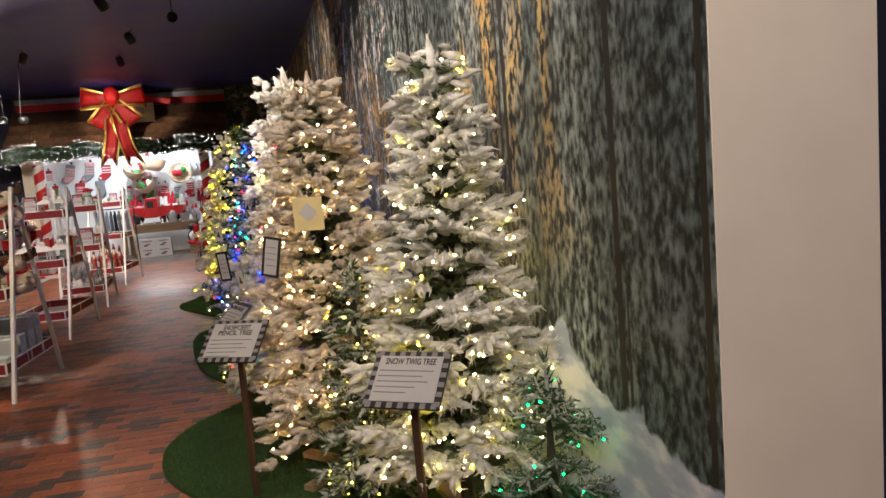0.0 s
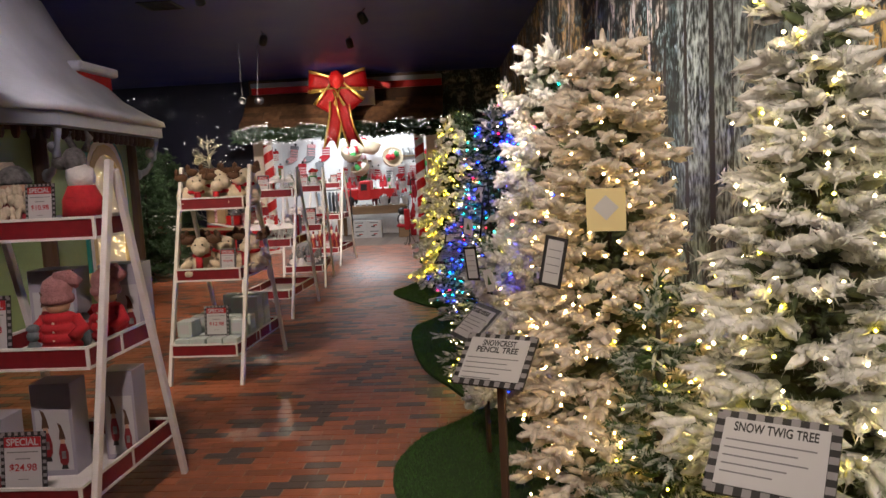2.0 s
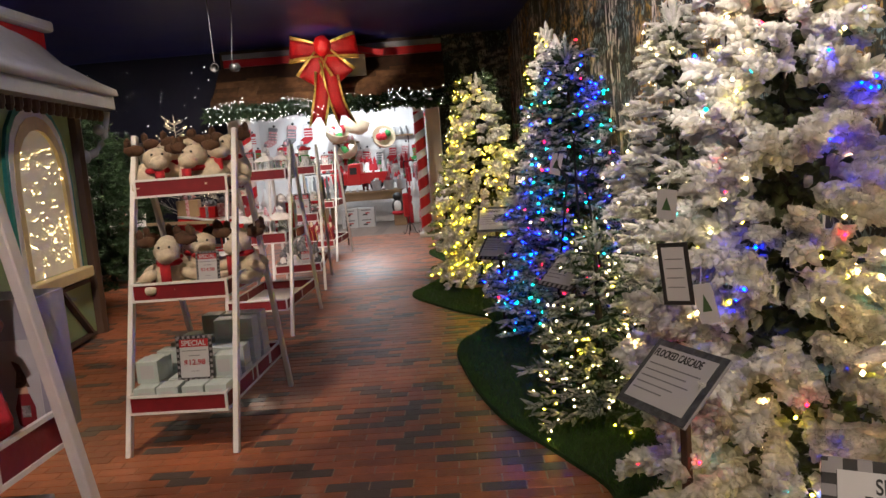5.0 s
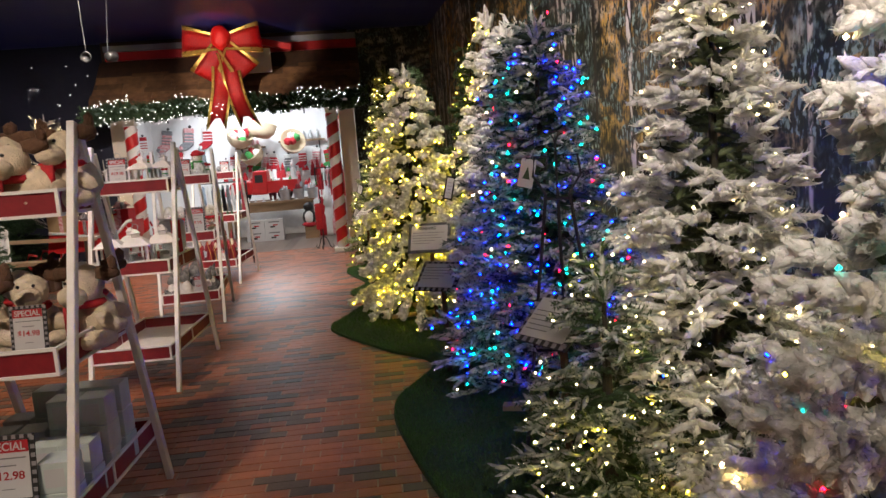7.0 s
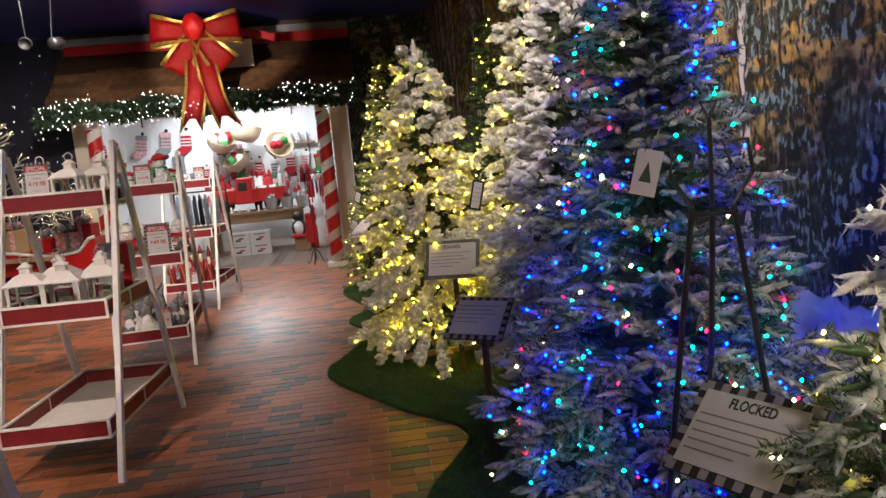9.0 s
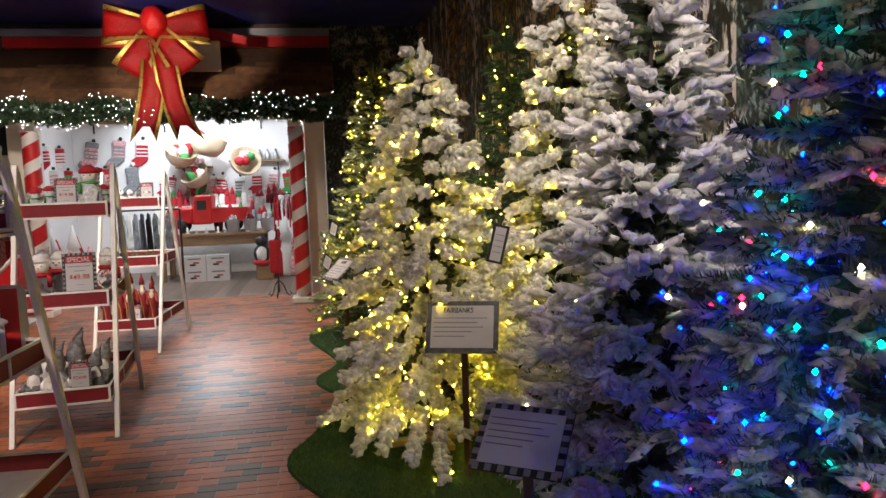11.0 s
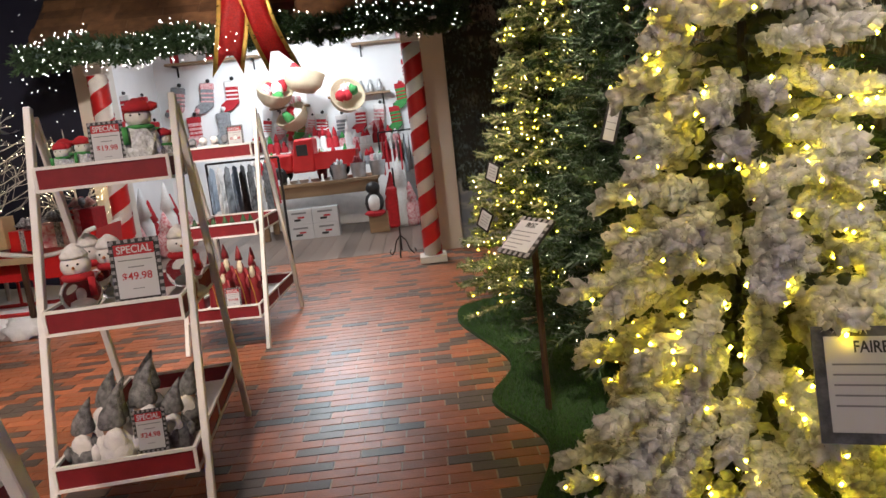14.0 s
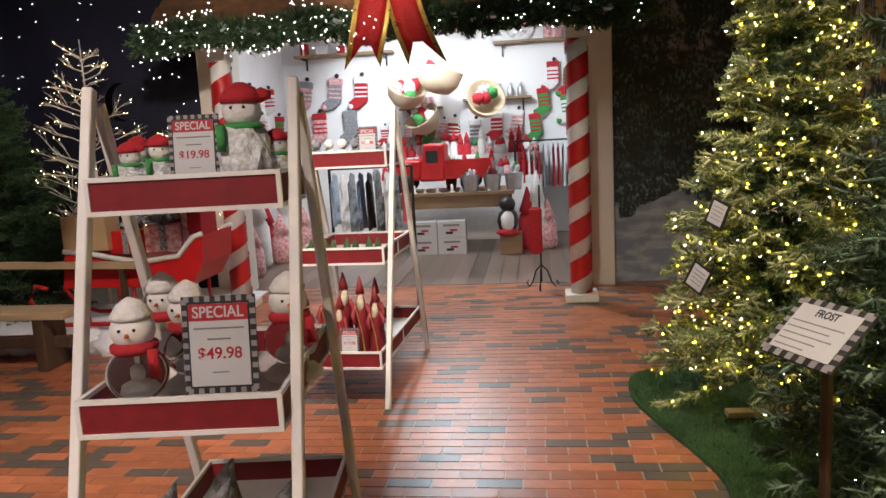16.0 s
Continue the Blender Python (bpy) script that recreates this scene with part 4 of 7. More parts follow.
truck = thing("toy_truck", pose(-3.0, 17.45, 0.745, 0, 0, 0) @ Matrix.Scale(1.35, 4), "large red metal toy pickup truck on the display table", "toy truck")
bm = bmesh.new()
box(bm, -0.30, -0.16, 0.11, -0.02, 0.16, 0.30)
bevel(bm, 0.03, 3)
part("hood", bm, BRIGHT_RED, truck, smooth=False)
bm = bmesh.new()
box(bm, -0.04, -0.17, 0.10, 0.20, 0.17, 0.44)
for v_ in bm.verts:
    if v_.co.z > 0.4 and v_.co.x < 0:
        v_.co.x += 0.05
bevel(bm, 0.025, 3)
part("cab", bm, BRIGHT_RED, truck)
part("window", boxes((0.03, -0.176, 0.27, 0.14, -0.171, 0.38), bevelled=0.002), BLACK, truck)
part("bed", boxes((0.20, -0.18, 0.12, 0.62, 0.18, 0.15), (0.20, -0.18, 0.15, 0.62, -0.165, 0.28), (0.20, 0.165, 0.15, 0.62, 0.18, 0.28), (0.605, -0.165, 0.15, 0.62, 0.165, 0.28)), BRIGHT_RED, truck)
part("bumper", boxes((-0.35, -0.17, 0.07, -0.31, 0.17, 0.12), bevelled=0.008), GREY, truck)
for wx in (-0.18, 0.42):
    for wy in (-0.17, 0.17):
        bm = bmesh.new()
        lathe(bm, [(0.05, -0.03), (0.085, -0.025), (0.09, 0), (0.085, 0.025), (0.05, 0.03)], 18)
        bmesh.ops.rotate(bm, verts=bm.verts, cent=(0, 0, 0), matrix=Matrix.Rotation(math.pi / 2, 3, "X"))
        bmesh.ops.translate(bm, verts=bm.verts, vec=(wx, wy, 0.09))
        wh = part("wheel", bm, BLACK, truck, "black tyre", smooth=True)
        bm = bmesh.new()
        lathe(bm, [(0.045, -0.036), (0.02, -0.04)], 14)
        bmesh.ops.rotate(bm, verts=bm.verts, cent=(0, 0, 0), matrix=Matrix.Rotation(math.pi / 2, 3, "X"))
        bmesh.ops.translate(bm, verts=bm.verts, vec=(wx, wy, 0.09))
        part("hubcap", bm, BRIGHT_RED, wh)
for i in range(3):
    bx_, by_ = (-2.42 + 0.26 * i, 17.22 + 0.03 * i)
    pail = thing("metal_tub", pose(bx_, by_, 0.745), "ribbed galvanised tub filled with small white goods", "tub", "galvanised tubs")
    bm = bmesh.new()
    prof = [(0.085, 0.0)] + [(0.088 + 0.024 * j / 12 + (0.003 if j % 2 else 0), 0.005 + 0.19 * j / 12) for j in range(13)] + [(0.118, 0.20), (0.106, 0.195), (0.09, 0.12)]
    lathe(bm, prof, 28)
    part("tub", bm, GALV, pail, smooth=True)
    bm = bmesh.new()
    for j in range(12):
        blob(bm, (rng.uniform(-0.06, 0.06), rng.uniform(-0.06, 0.06), 0.17 + rng.uniform(0, 0.09)), (0.025, 0.025, 0.05), 0.1, 1)
    part("contents", bm, [PAPER, RED][i % 2], pail)
for i in range(9):
    it = thing("small_ornament", pose(-3.42 + 0.15 * i + rng.uniform(-0.03, 0.03), 17.16 + rng.uniform(0, 0.04), 0.745), "small silver table ornament", "ornament", "table ornaments")
    bm = bmesh.new()
    lathe(bm, [(0.03, 0), (0.034, 0.01), (0.012, 0.02), (0.02, 0.035 + 0.02 * (i % 3)), (0.008, 0.06 + 0.02 * (i % 3))], 10)
    part("body", bm, [GALV, PAPER, WHITE][i % 3], it, smooth=True)
PLANT = material("bright_plant", (0.10, 0.32, 0.05), 0.6, scale=9, dark=0.6, bump=0, island=0.3)
pl_t = thing("potted_plant", pose(-2.72, 17.75, 0.745), "bright green feathery plant in a pot", "plant")
bm = bmesh.new()
lathe(bm, [(0.06, 0), (0.08, 0.14), (0.085, 0.15), (0.07, 0.15)], 14)
part("pot", bm, RED, pl_t)
bm = bmesh.new()
for i in range(170):
    a, e = rng.uniform(0, 6.28), rng.uniform(0.1, 1.4)
    l = rng.uniform(0.12, 0.28)
    q = Vector((math.cos(a) * math.cos(e), math.sin(a) * math.cos(e), math.sin(e))) * l + Vector((0, 0, 0.2))
    s_ = Vector((-math.sin(a), math.cos(a), 0)) * 0.008
    b_ = Vector((0, 0, 0.14))
    bm.faces.new([bm.verts.new(p) for p in (b_, b_.lerp(q, 0.6) + s_, q, b_.lerp(q, 0.6) - s_)])
part("leaves", bm, PLANT, pl_t)

# stockings and soft goods on the rear and side walls
FELTS = [material("red_felt", (0.48, 0.02, 0.03), 0.9, scale=40, dark=0.7, bump=0.4), material("grey_knit", (0.28, 0.29, 0.31), 0.9, scale=30, dark=0.6, bump=0.5), material("pink_plaid_felt", (0.55, 0.10, 0.13), 0.9, scale=30, second=(0.75, 0.6, 0.58), bump=0.4), material("white_fleece", (0.78, 0.76, 0.74), 0.95, scale=30, dark=0.85, bump=0.6), material("green_felt", (0.06, 0.30, 0.08), 0.9, scale=30, dark=0.7, bump=0.4)]


def stocking(x, y, z, size, body, cuff, tilt_deg, label):
    s = thing("stocking", pose(x, y, z, 0, tilt_deg, 0), label, "stocking", "hanging stockings")
    bm = bmesh.new()
    outline = [(-0.09, 0), (0.09, 0), (0.09, -0.26), (0.085, -0.33), (-0.02, -0.42), (-0.14, -0.45), (-0.19, -0.40), (-0.17, -0.33), (-0.09, -0.27)]
    fr = [bm.verts.new((px * size * 0.9, -0.03 * size, pz * size)) for px, pz in outline]
    mid = [bm.verts.new((px * size * 1.08, 0.01 * size, pz * size * 1.02)) for px, pz in outline]
    bk = [bm.verts.new((px * size * 0.95, 0.045 * size, pz * size)) for px, pz in outline]
    bm.faces.new(fr)
    bm.faces.new(bk[::-1])
    for ra, rb in ((fr, mid), (mid, bk)):
        for i in range(len(ra)):
            j = (i + 1) % len(ra)
            bm.faces.new((ra[i], ra[j], rb[j], rb[i]))
    part("sock", bm, body, s)
    for k_, zb in enumerate((-0.14, -0.2, -0.26)):
        part("knit_band", boxes((-0.095 * size, -0.036 * size, (zb - 0.014) * size, 0.095 * size, 0.05 * size, (zb + 0.010) * size), bevelled=0.004 * size), cuff, s)
    bm = bmesh.new()
    blob(bm, (-0.15 * size, 0.01 * size, -0.40 * size), (0.055 * size, 0.055 * size, 0.055 * size), 0.05, 2)
    part("toe", bm, cuff, s, smooth=True)
    part("cuff", boxes((-0.10 * size, -0.035 * size, -0.09 * size, 0.10 * size, 0.06 * size, 0.01 * size), bevelled=0.014 * size), cuff, s)
    bm = bmesh.new()
    blob(bm, (0.02 * size, 0.01, 0.045 * size), (0.035 * size, 0.035 * size, 0.035 * size), 0.1, 1)
    part("hook_ball", bm, BLACK, s)


LAB = ["hanging red and grey knitted christmas stocking", "hanging pink plaid christmas stocking", "hanging red felt christmas stocking"]
for i, (x, z) in enumerate(((-4.86, 2.28), (-4.42, 2.30), (-4.05, 2.30), (-4.70, 1.82), (-4.25, 1.84))):
    stocking(x, 18.74, z, 1.0, FELTS[(i * 2 + 2) % 3], FELTS[(i + 1) % 4], 8 - 3 * i, LAB[i % 3])
for i, (x, z) in enumerate(((-2.15, 1.70), (-1.85, 1.72), (-1.62, 1.66), (-1.35, 2.35), (-1.12, 2.25), (-1.5, 2.0), (-2.45, 1.62), (-2.75, 1.66), (-1.18, 1.9))):
    stocking(x, 18.74, z, 0.85, FELTS[(0, 2, 4, 3, 0, 4, 1, 0, 3)[i]], FELTS[(3, 3, 0, 0, 4, 0, 3, 3, 4)[i]], 6 * math.sin(i * 2.1), LAB[(2, 1, 2)[i % 3]])
for i in range(8):
    stocking(-5.19 + 0.03, 16.0 + 0.33 * i, 2.15 - 0.35 * (i % 2), 0.8, FELTS[(0, 2, 3, 4)[i % 4]], FELTS[(3, 3, 0, 0)[i % 4]], 5 * math.sin(i), LAB[i % 3])
for i in range(7):
    stocking(-3.75 + 0.17 * i, 18.74, 1.60 + 0.05 * (i % 2), 0.6, FELTS[(0, 3, 2, 0, 4, 2, 0)[i]], FELTS[(3, 0, 3, 4, 0, 3, 3)[i]], 8 * math.sin(i * 1.7), LAB[i % 3])
# garments on a rail
rack = thing("garment_rail", pose(-1.45, 18.35, 0), "black garment rail hung with red and white jumpers", "clothes rail")
bm = bmesh.new()
tube(bm, [(-0.45, 0, 1.3), (0.45, 0, 1.3)], 0.012, 8)
for sx in (-0.45, 0.45):
    tube(bm, [(sx, 0, 0), (sx, 0, 1.3)], 0.012, 8)
part("rail", bm, BLACK, rack)


def garment(parent, x, z, w, h, mat):
    bm = bmesh.new()
    vs = []
    for i in range(7):
        u = i / 6
        vs.append((x + 0.012 * math.sin(i * 1.9), -w / 2 + w * u))
    top, low = [], []
    for px, py in vs:
        edge = abs(py) / (w / 2)
        top.append(bm.verts.new((px, py, z - 0.08 * edge)))
        low.append(bm.verts.new((px + 0.015 * math.sin(py * 40), py * 1.05, z - h)))
    for a, b, c, d in zip(top, top[1:], low[1:], low):
        bm.faces.new((a, b, c, d))
    bmesh.ops.solidify(bm, geom=list(bm.faces), thickness=0.03)
    part("garment", bm, mat, parent, smooth=True)


for i in range(13):
    garment(rack, -0.40 + 0.066 * i, 1.26, 0.36, rng.uniform(0.5, 0.62), FELTS[(0, 0, 3, 2, 0, 1, 3)[i % 7]])


def wall_shelf(x0, x1, y, z, depth, label):
    s = thing("wall_shelf", pose(x0, y, z), label, "shelf", "shop wall shelves")
    part("board", boxes((0, -depth, 0, x1 - x0, -0.0, 0.035), bevelled=0.004), OAK, s)
    for bx in (0.12, x1 - x0 - 0.12):
        part("bracket", boxes((bx - 0.012, -depth + 0.02, -0.03, bx + 0.012, 0, -0.001), (bx - 0.012, -0.02, -0.16, bx + 0.012, 0, -0.03)), BLACK, s)
    return s


wall_shelf(-4.95, -3.55, 18.8, 2.60, 0.25, "oak wall shelf with small goods near the ceiling")
wall_shelf(-2.15, -0.95, 18.8, 2.62, 0.25, "oak wall shelf holding a white wagon wheel")
wall_shelf(-2.6, -1.65, 18.8, 1.88, 0.2, "oak wall shelf with a row of glass bottles")
wall_shelf(-3.5, -2.9, 18.8, 1.8, 0.2, "oak wall shelf with red goods")
GLASS = clear("clear_glass", (0.93, 0.96, 0.96))
for i in range(6):
    b = thing("bottle", pose(-2.5 + 0.14 * i, 18.7, 1.915), "small clear glass bottle on the wall shelf", "bottle", "glass bottles")
    bm = bmesh.new()
    lathe(bm, [(0.04, 0), (0.045, 0.02), (0.045, 0.10), (0.018, 0.14), (0.018, 0.18)], 12)
    part("bottle_body", bm, GALV, b, smooth=True)
    bm = bmesh.new()
    lathe(bm, [(0.02, 0.18), (0.02, 0.2)], 10)
    part("stopper", bm, WHITE, b)
wheel = thing("wagon_wheel", pose(-1.82, 18.62, 2.66, 90), "white painted wooden wagon wheel on the wall shelf", "wheel")
bm = bmesh.new()
ring = [(0.17 * math.cos(a), 0.17 + 0.17 * math.sin(a), 0) for a in np.linspace(0, 2 * math.pi, 25)]
tube(bm, ring, 0.014, 8)
part("rim", bm, WHITE, wheel)
for i in range(8):
    bm = bmesh.new()
    a = math.pi * i / 4
    bar(bm, (0.02 * math.cos(a), 0.17 + 0.02 * math.sin(a), 0), (0.16 * math.cos(a), 0.17 + 0.16 * math.sin(a), 0), 0.012)
    part("spoke", bm, WHITE, wheel)
for i, (x, z, w, h, mt) in enumerate(((-4.8, 2.635, 0.10, 0.16, 0), (-4.55, 2.635, 0.16, 0.12, 3), (-4.2, 2.635, 0.24, 0.1, 0), (-3.8, 2.635, 0.14, 0.15, 3), (-1.35, 2.655, 0.22, 0.16, 2), (-3.35, 1.835, 0.14, 0.18, 0), (-3.1, 1.835, 0.16, 0.14, 2))):
    g = thing("gift_box", pose(x, 18.62, z, 0, 0, 4 * i), "small wrapped gift box on the wall shelf", "gift box", "shelf goods")
    part("box_body", boxes((-w / 2, -0.06, 0, w / 2, 0.06, h), bevelled=0.005), FELTS[mt], g)
    part("band", boxes((-0.012, -0.063, 0, 0.012, 0.063, h + 0.002)), WHITE, g)
# hanging baskets of goods in the middle of the shop
BASKET = material("straw_basket", (0.62, 0.50, 0.34), 0.8, scale=60, dark=0.7, bump=0.6, bump_scale=120, stretch=(1, 1, 3))
for i, (x, y, z, s_, turn) in enumerate(((-3.28, 18.0, 2.02, 0.26, (25, 20, 0)), (-2.82, 17.9, 2.18, 0.29, (-10, 12, 0)), (-2.25, 17.9, 1.86, 0.25, (60, 40, 0)), (-3.1, 18.2, 1.66, 0.24, (30, -30, 0)))):
    b = thing("hanging_basket", pose(x, y, z, *turn), "round pale straw basket hanging with felt goods", "basket", "hanging baskets")
    bm = bmesh.new()
    lathe(bm, [(0.02, -s_ * 0.7), (s_ * 0.6, -s_ * 0.65), (s_ * 0.9, -s_ * 0.3), (s_, 0.05), (s_ * 1.03, 0.07), (s_ * 0.95, 0.05), (s_ * 0.5, -s_ * 0.4)], 22)
    part("bowl", bm, BASKET, b, smooth=True)
    for j in range(6):
        bm = bmesh.new()
        blob(bm, (rng.uniform(-s_ * 0.5, s_ * 0.5), rng.uniform(-s_ * 0.5, s_ * 0.5), rng.uniform(0.0, 0.12)), (0.08, 0.07, 0.10), 0.35, 2)
        part("soft_toy", bm, FELTS[(0, 3, 2, 0, 4, 3)[(i + j) % 6]], b, smooth=True)
    bm = bmesh.new()
    inv = b.matrix_world.inverted()
    tube(bm, [(0, 0, -s_ * 0.3), inv @ Vector((x, y, 3.05))], 0.004, 5)
    part("cord", bm, WHITE, b)
# a stepped rear counter crowded with red, white and green goods
counter = thing("stepped_counter", pose(-2.7, 18.45, 0), "white stepped display counter along the rear wall", "counter")
for k_, (zz, yy_) in enumerate(((0.85, -0.25), (1.15, -0.02))):
    part("step", boxes((-1.15, yy_, 0, 1.15, yy_ + 0.22, zz), bevelled=0.005), WHITE, counter)
for i in range(44):
    lvl = i % 2
    x, y, z = -3.8 + 2.2 * (i / 44) + rng.uniform(-0.02, 0.02), (18.30, 18.55)[lvl], (0.85, 1.15)[lvl]
    g = thing("felt_figure", pose(x, y, z, 0, 0, rng.uniform(-30, 30)), "small red, white or green felt christmas figure", "ornament", "counter figures")
    hgt = rng.uniform(0.16, 0.36)
    bm = bmesh.new()
    lathe(bm, [(0.05, 0), (0.06, 0.02), (0.05, hgt * 0.5), (0.03, hgt * 0.62)], 10)
    part("body", bm, FELTS[rng.choice((0, 0, 2, 3, 1))], g, smooth=True)
    bm = bmesh.new()
    lathe(bm, [(0.042, hgt * 0.62), (0.035, hgt * 0.8), (0.006, hgt * 1.1)], 10)
    part("hat", bm, FELTS[rng.choice((0, 3, 4, 0))], g, smooth=True)
# soft figures round the table and along the side walls
for i in range(16):
    x, y = (-1.75 + 0.12 * (i % 3), 17.3 + 0.1 * (i // 3)) if i < 8 else (-5.0 + 0.14 * (i % 3), 15.9 + 0.3 * (i - 8))
    z = 0.0
    f_ = thing("gnome_figure", pose(x, y, z, 0, 0, 20 * i), "tall felt gnome figure with pointed hat", "gnome", "shop gnomes")
    hgt = (0.75, 0.95, 0.6)[i % 3]
    bm = bmesh.new()
    lathe(bm, [(0.09, 0), (0.12, 0.06), (0.11, hgt * 0.5), (0.07, hgt * 0.6), (0.10, hgt * 0.62), (0.05, hgt * 0.82), (0.01, hgt)], 12)
    part("figure", bm, FELTS[(0, 3, 2)[i % 3]], f_, smooth=True)
stand = thing("iron_sign_stand", pose(-1.62, 15.0, 0), "black wrought iron stand with scrolled feet", "stand")
bm = bmesh.new()
tube(bm, [(0, 0, 0.06), (0, 0, 0.95)], 0.009, 8)
for i in range(3):
    a = 2.1 * i + 0.4
    c, s_ = math.cos(a), math.sin(a)
    tube(bm, [(0, 0, 0.22), (0.06 * c, 0.06 * s_, 0.16), (0.10 * c, 0.10 * s_, 0.05), (0.14 * c, 0.14 * s_, 0.0), (0.17 * c, 0.17 * s_, 0.03), (0.15 * c, 0.15 * s_, 0.06)], 0.007, 6)
part("frame", bm, BLACK, stand)
part("bag", boxes((-0.10, -0.03, 0.32, 0.02, 0.03, 0.75), bevelled=0.02), FELTS[0], stand, "red cloth bag")
bag = thing("penguin_bag", pose(-1.98, 17.0, 0), "small crate holding a plush penguin with red scarf", "plush toy")
part("crate", boxes((-0.1, -0.08, 0, 0.16, 0.12, 0.26), bevelled=0.006), OAK, bag)
bm = bmesh.new()
blob(bm, (0, -0.06, 0.40), (0.13, 0.11, 0.17), 0.1, 2)
blob(bm, (0, -0.07, 0.60), (0.10, 0.09, 0.09), 0.1, 2)
part("plush_body", bm, BLACK, bag, smooth=True)
bm = bmesh.new()
blob(bm, (0, -0.115, 0.40), (0.09, 0.07, 0.13), 0.1, 2)
part("belly", bm, FELTS[3], bag, smooth=True)
bm = bmesh.new()
blob(bm, (0, -0.09, 0.27), (0.14, 0.11, 0.05), 0.2, 2)
part("scarf", bm, FELTS[0], bag, smooth=True)
for px in range(26):
    x0 = -5.2 + px * 0.1675
    part("floor_plank", boxes((x0, 15.255, -0.02, x0 + 0.1645, 18.79, 0.0)), PLANKS, plank_floor)

# ---- signs ----
SLATE = material("mottled_slate", (0.10, 0.11, 0.12), 0.5, scale=30, second=(0.02, 0.022, 0.025), bump=0.4, bump_scale=60)
CHECK = material("pale_check", (0.27, 0.26, 0.27), 0.6, bump=0)


def checks(parent, w, h, border, y):
    """Black board edge with pale check squares."""
    bm = bmesh.new()
    n, m_ = max(6, round(w / (2 * border))), max(6, round(h / (2 * border)))
    sx, sz = w / (2 * n), h / (2 * m_)
    for i in range(n):
        for z0 in (-h / 2, h / 2 - border):
            box(bm, -w / 2 + (2 * i + 0.5) * sx, y - 0.0012, z0, -w / 2 + (2 * i + 1.5) * sx, y, z0 + border)
    for i in range(m_):
        for x0 in (-w / 2, w / 2 - border):
            box(bm, x0, y - 0.0024, -h / 2 + (2 * i + 0.5) * sz, x0 + border, y - 0.0013, -h / 2 + (2 * i + 1.5) * sz)
    part("check_border", bm, CHECK, parent, "pale check squares")


def text_bars(parent, rows, y, mat=None):
    for cx, cz, w, h in rows:
        part("print_line", boxes((cx - w / 2, y - 0.001, cz - h / 2, cx + w / 2, y, cz + h / 2)), mat or PALE_INK, parent)


def price_card(m, price, w=0.19, h=0.245):
    """A price card that leans back a little, in a clear holder; origin at its foot."""
    s = thing("price_sign", m @ pose(0, 0, h / 2 + 0.052, -7, 0, 0), "checked card reading SPECIAL " + price + " in an acrylic holder", "sign", "price signs")
    part("card", boxes((-w / 2, 0, -h / 2, w / 2, 0.004, h / 2)), INK, s)
    checks(s, w, h, w * 0.075, -0.0003)
    iw, ih = w * 0.80, h * 0.84
    part("paper", boxes((-iw / 2, -0.004, -ih / 2, iw / 2, -0.0028, ih / 2)), PAPER, s)
    part("header", boxes((-iw / 2, -0.0052, ih / 2 - h * 0.17, iw / 2, -0.0041, ih / 2)), RED_INK, s, "red header band")
    words("heading", "SPECIAL", h * 0.165, (0, -0.0058, ih / 2 - h * 0.088), PAPER, s, width=iw * 0.86, heavy=0.0022 * h)
    words("price", price, h * 0.165, (0, -0.0048, -h * 0.09), RED_INK, s, width=iw * 0.74, heavy=0.0022 * h)
    text_bars(s, [(0, h * 0.17, iw * 0.85, h * 0.018), (0, h * 0.06, iw * 0.4, h * 0.018), (0, -h * 0.28, iw * 0.28, h * 0.012)], -0.0042)
    part("holder_foot", boxes((-w / 2, -0.002, -h / 2 - 0.05, w / 2, 0.006, -h / 2 - 0.0005)), GLASS, s, "clear acrylic foot")
    return s


def tree_sign(x, y, z, yaw, lines, label, w=0.29, h=0.23, lean=48, border=True):
    """A board on a post, tilted to be read from above; x, y, z: the board's middle."""
    s = thing("tree_sign", pose(x, y, 0, 0, 0, yaw), label, "sign", "tree name boards")
    b = part("board", boxes((-w / 2, 0, -h / 2, w / 2, 0.012, h / 2), bevelled=0.002), INK if border else GREY, s)
    b.matrix_basis = pose(0, 0, z, -lean, 0, 0)
    if border:
        checks(b, w, h, 0.022, -0.0003)
    else:
        rim = boxes((-w / 2, -0.001, -h / 2, w / 2, -0.0002, h / 2))
        part("rim", rim, SLATE, b, "mottled dark slate rim")
    iw, ih = w - 0.046, h - 0.046
    part("paper", boxes((-iw / 2, -0.005, -ih / 2, iw / 2, -0.0035, ih / 2)), PAPER, b)
    for i, ln in enumerate(lines):
        words("title", ln, 0.036, (0 if border else -0.02, -0.0056, ih / 2 - 0.024 - 0.030 * i), INK, b, width=min(iw * 0.8, 0.0155 * len(ln)), heavy=0.0006)
    z1 = ih / 2 - 0.03 - 0.030 * len(lines)
    for i in range(5):
        lw = iw * (0.86, 0.7, 0.8, 0.62, 0.5)[i]
        part("print_line", boxes((-iw * 0.46, -0.0058, z1 - 0.022 * i - 0.003, -iw * 0.46 + lw, -0.0051, z1 - 0.022 * i + 0.001)), PALE_INK, b)
    bm = bmesh.new()
    bar(bm, (0, 0.05, 0.0), (0, 0.045, z - 0.02), 0.03, 0.02)
    bevel(bm, 0.003)
    part("post", bm, DARK_WOOD, s)
    return s


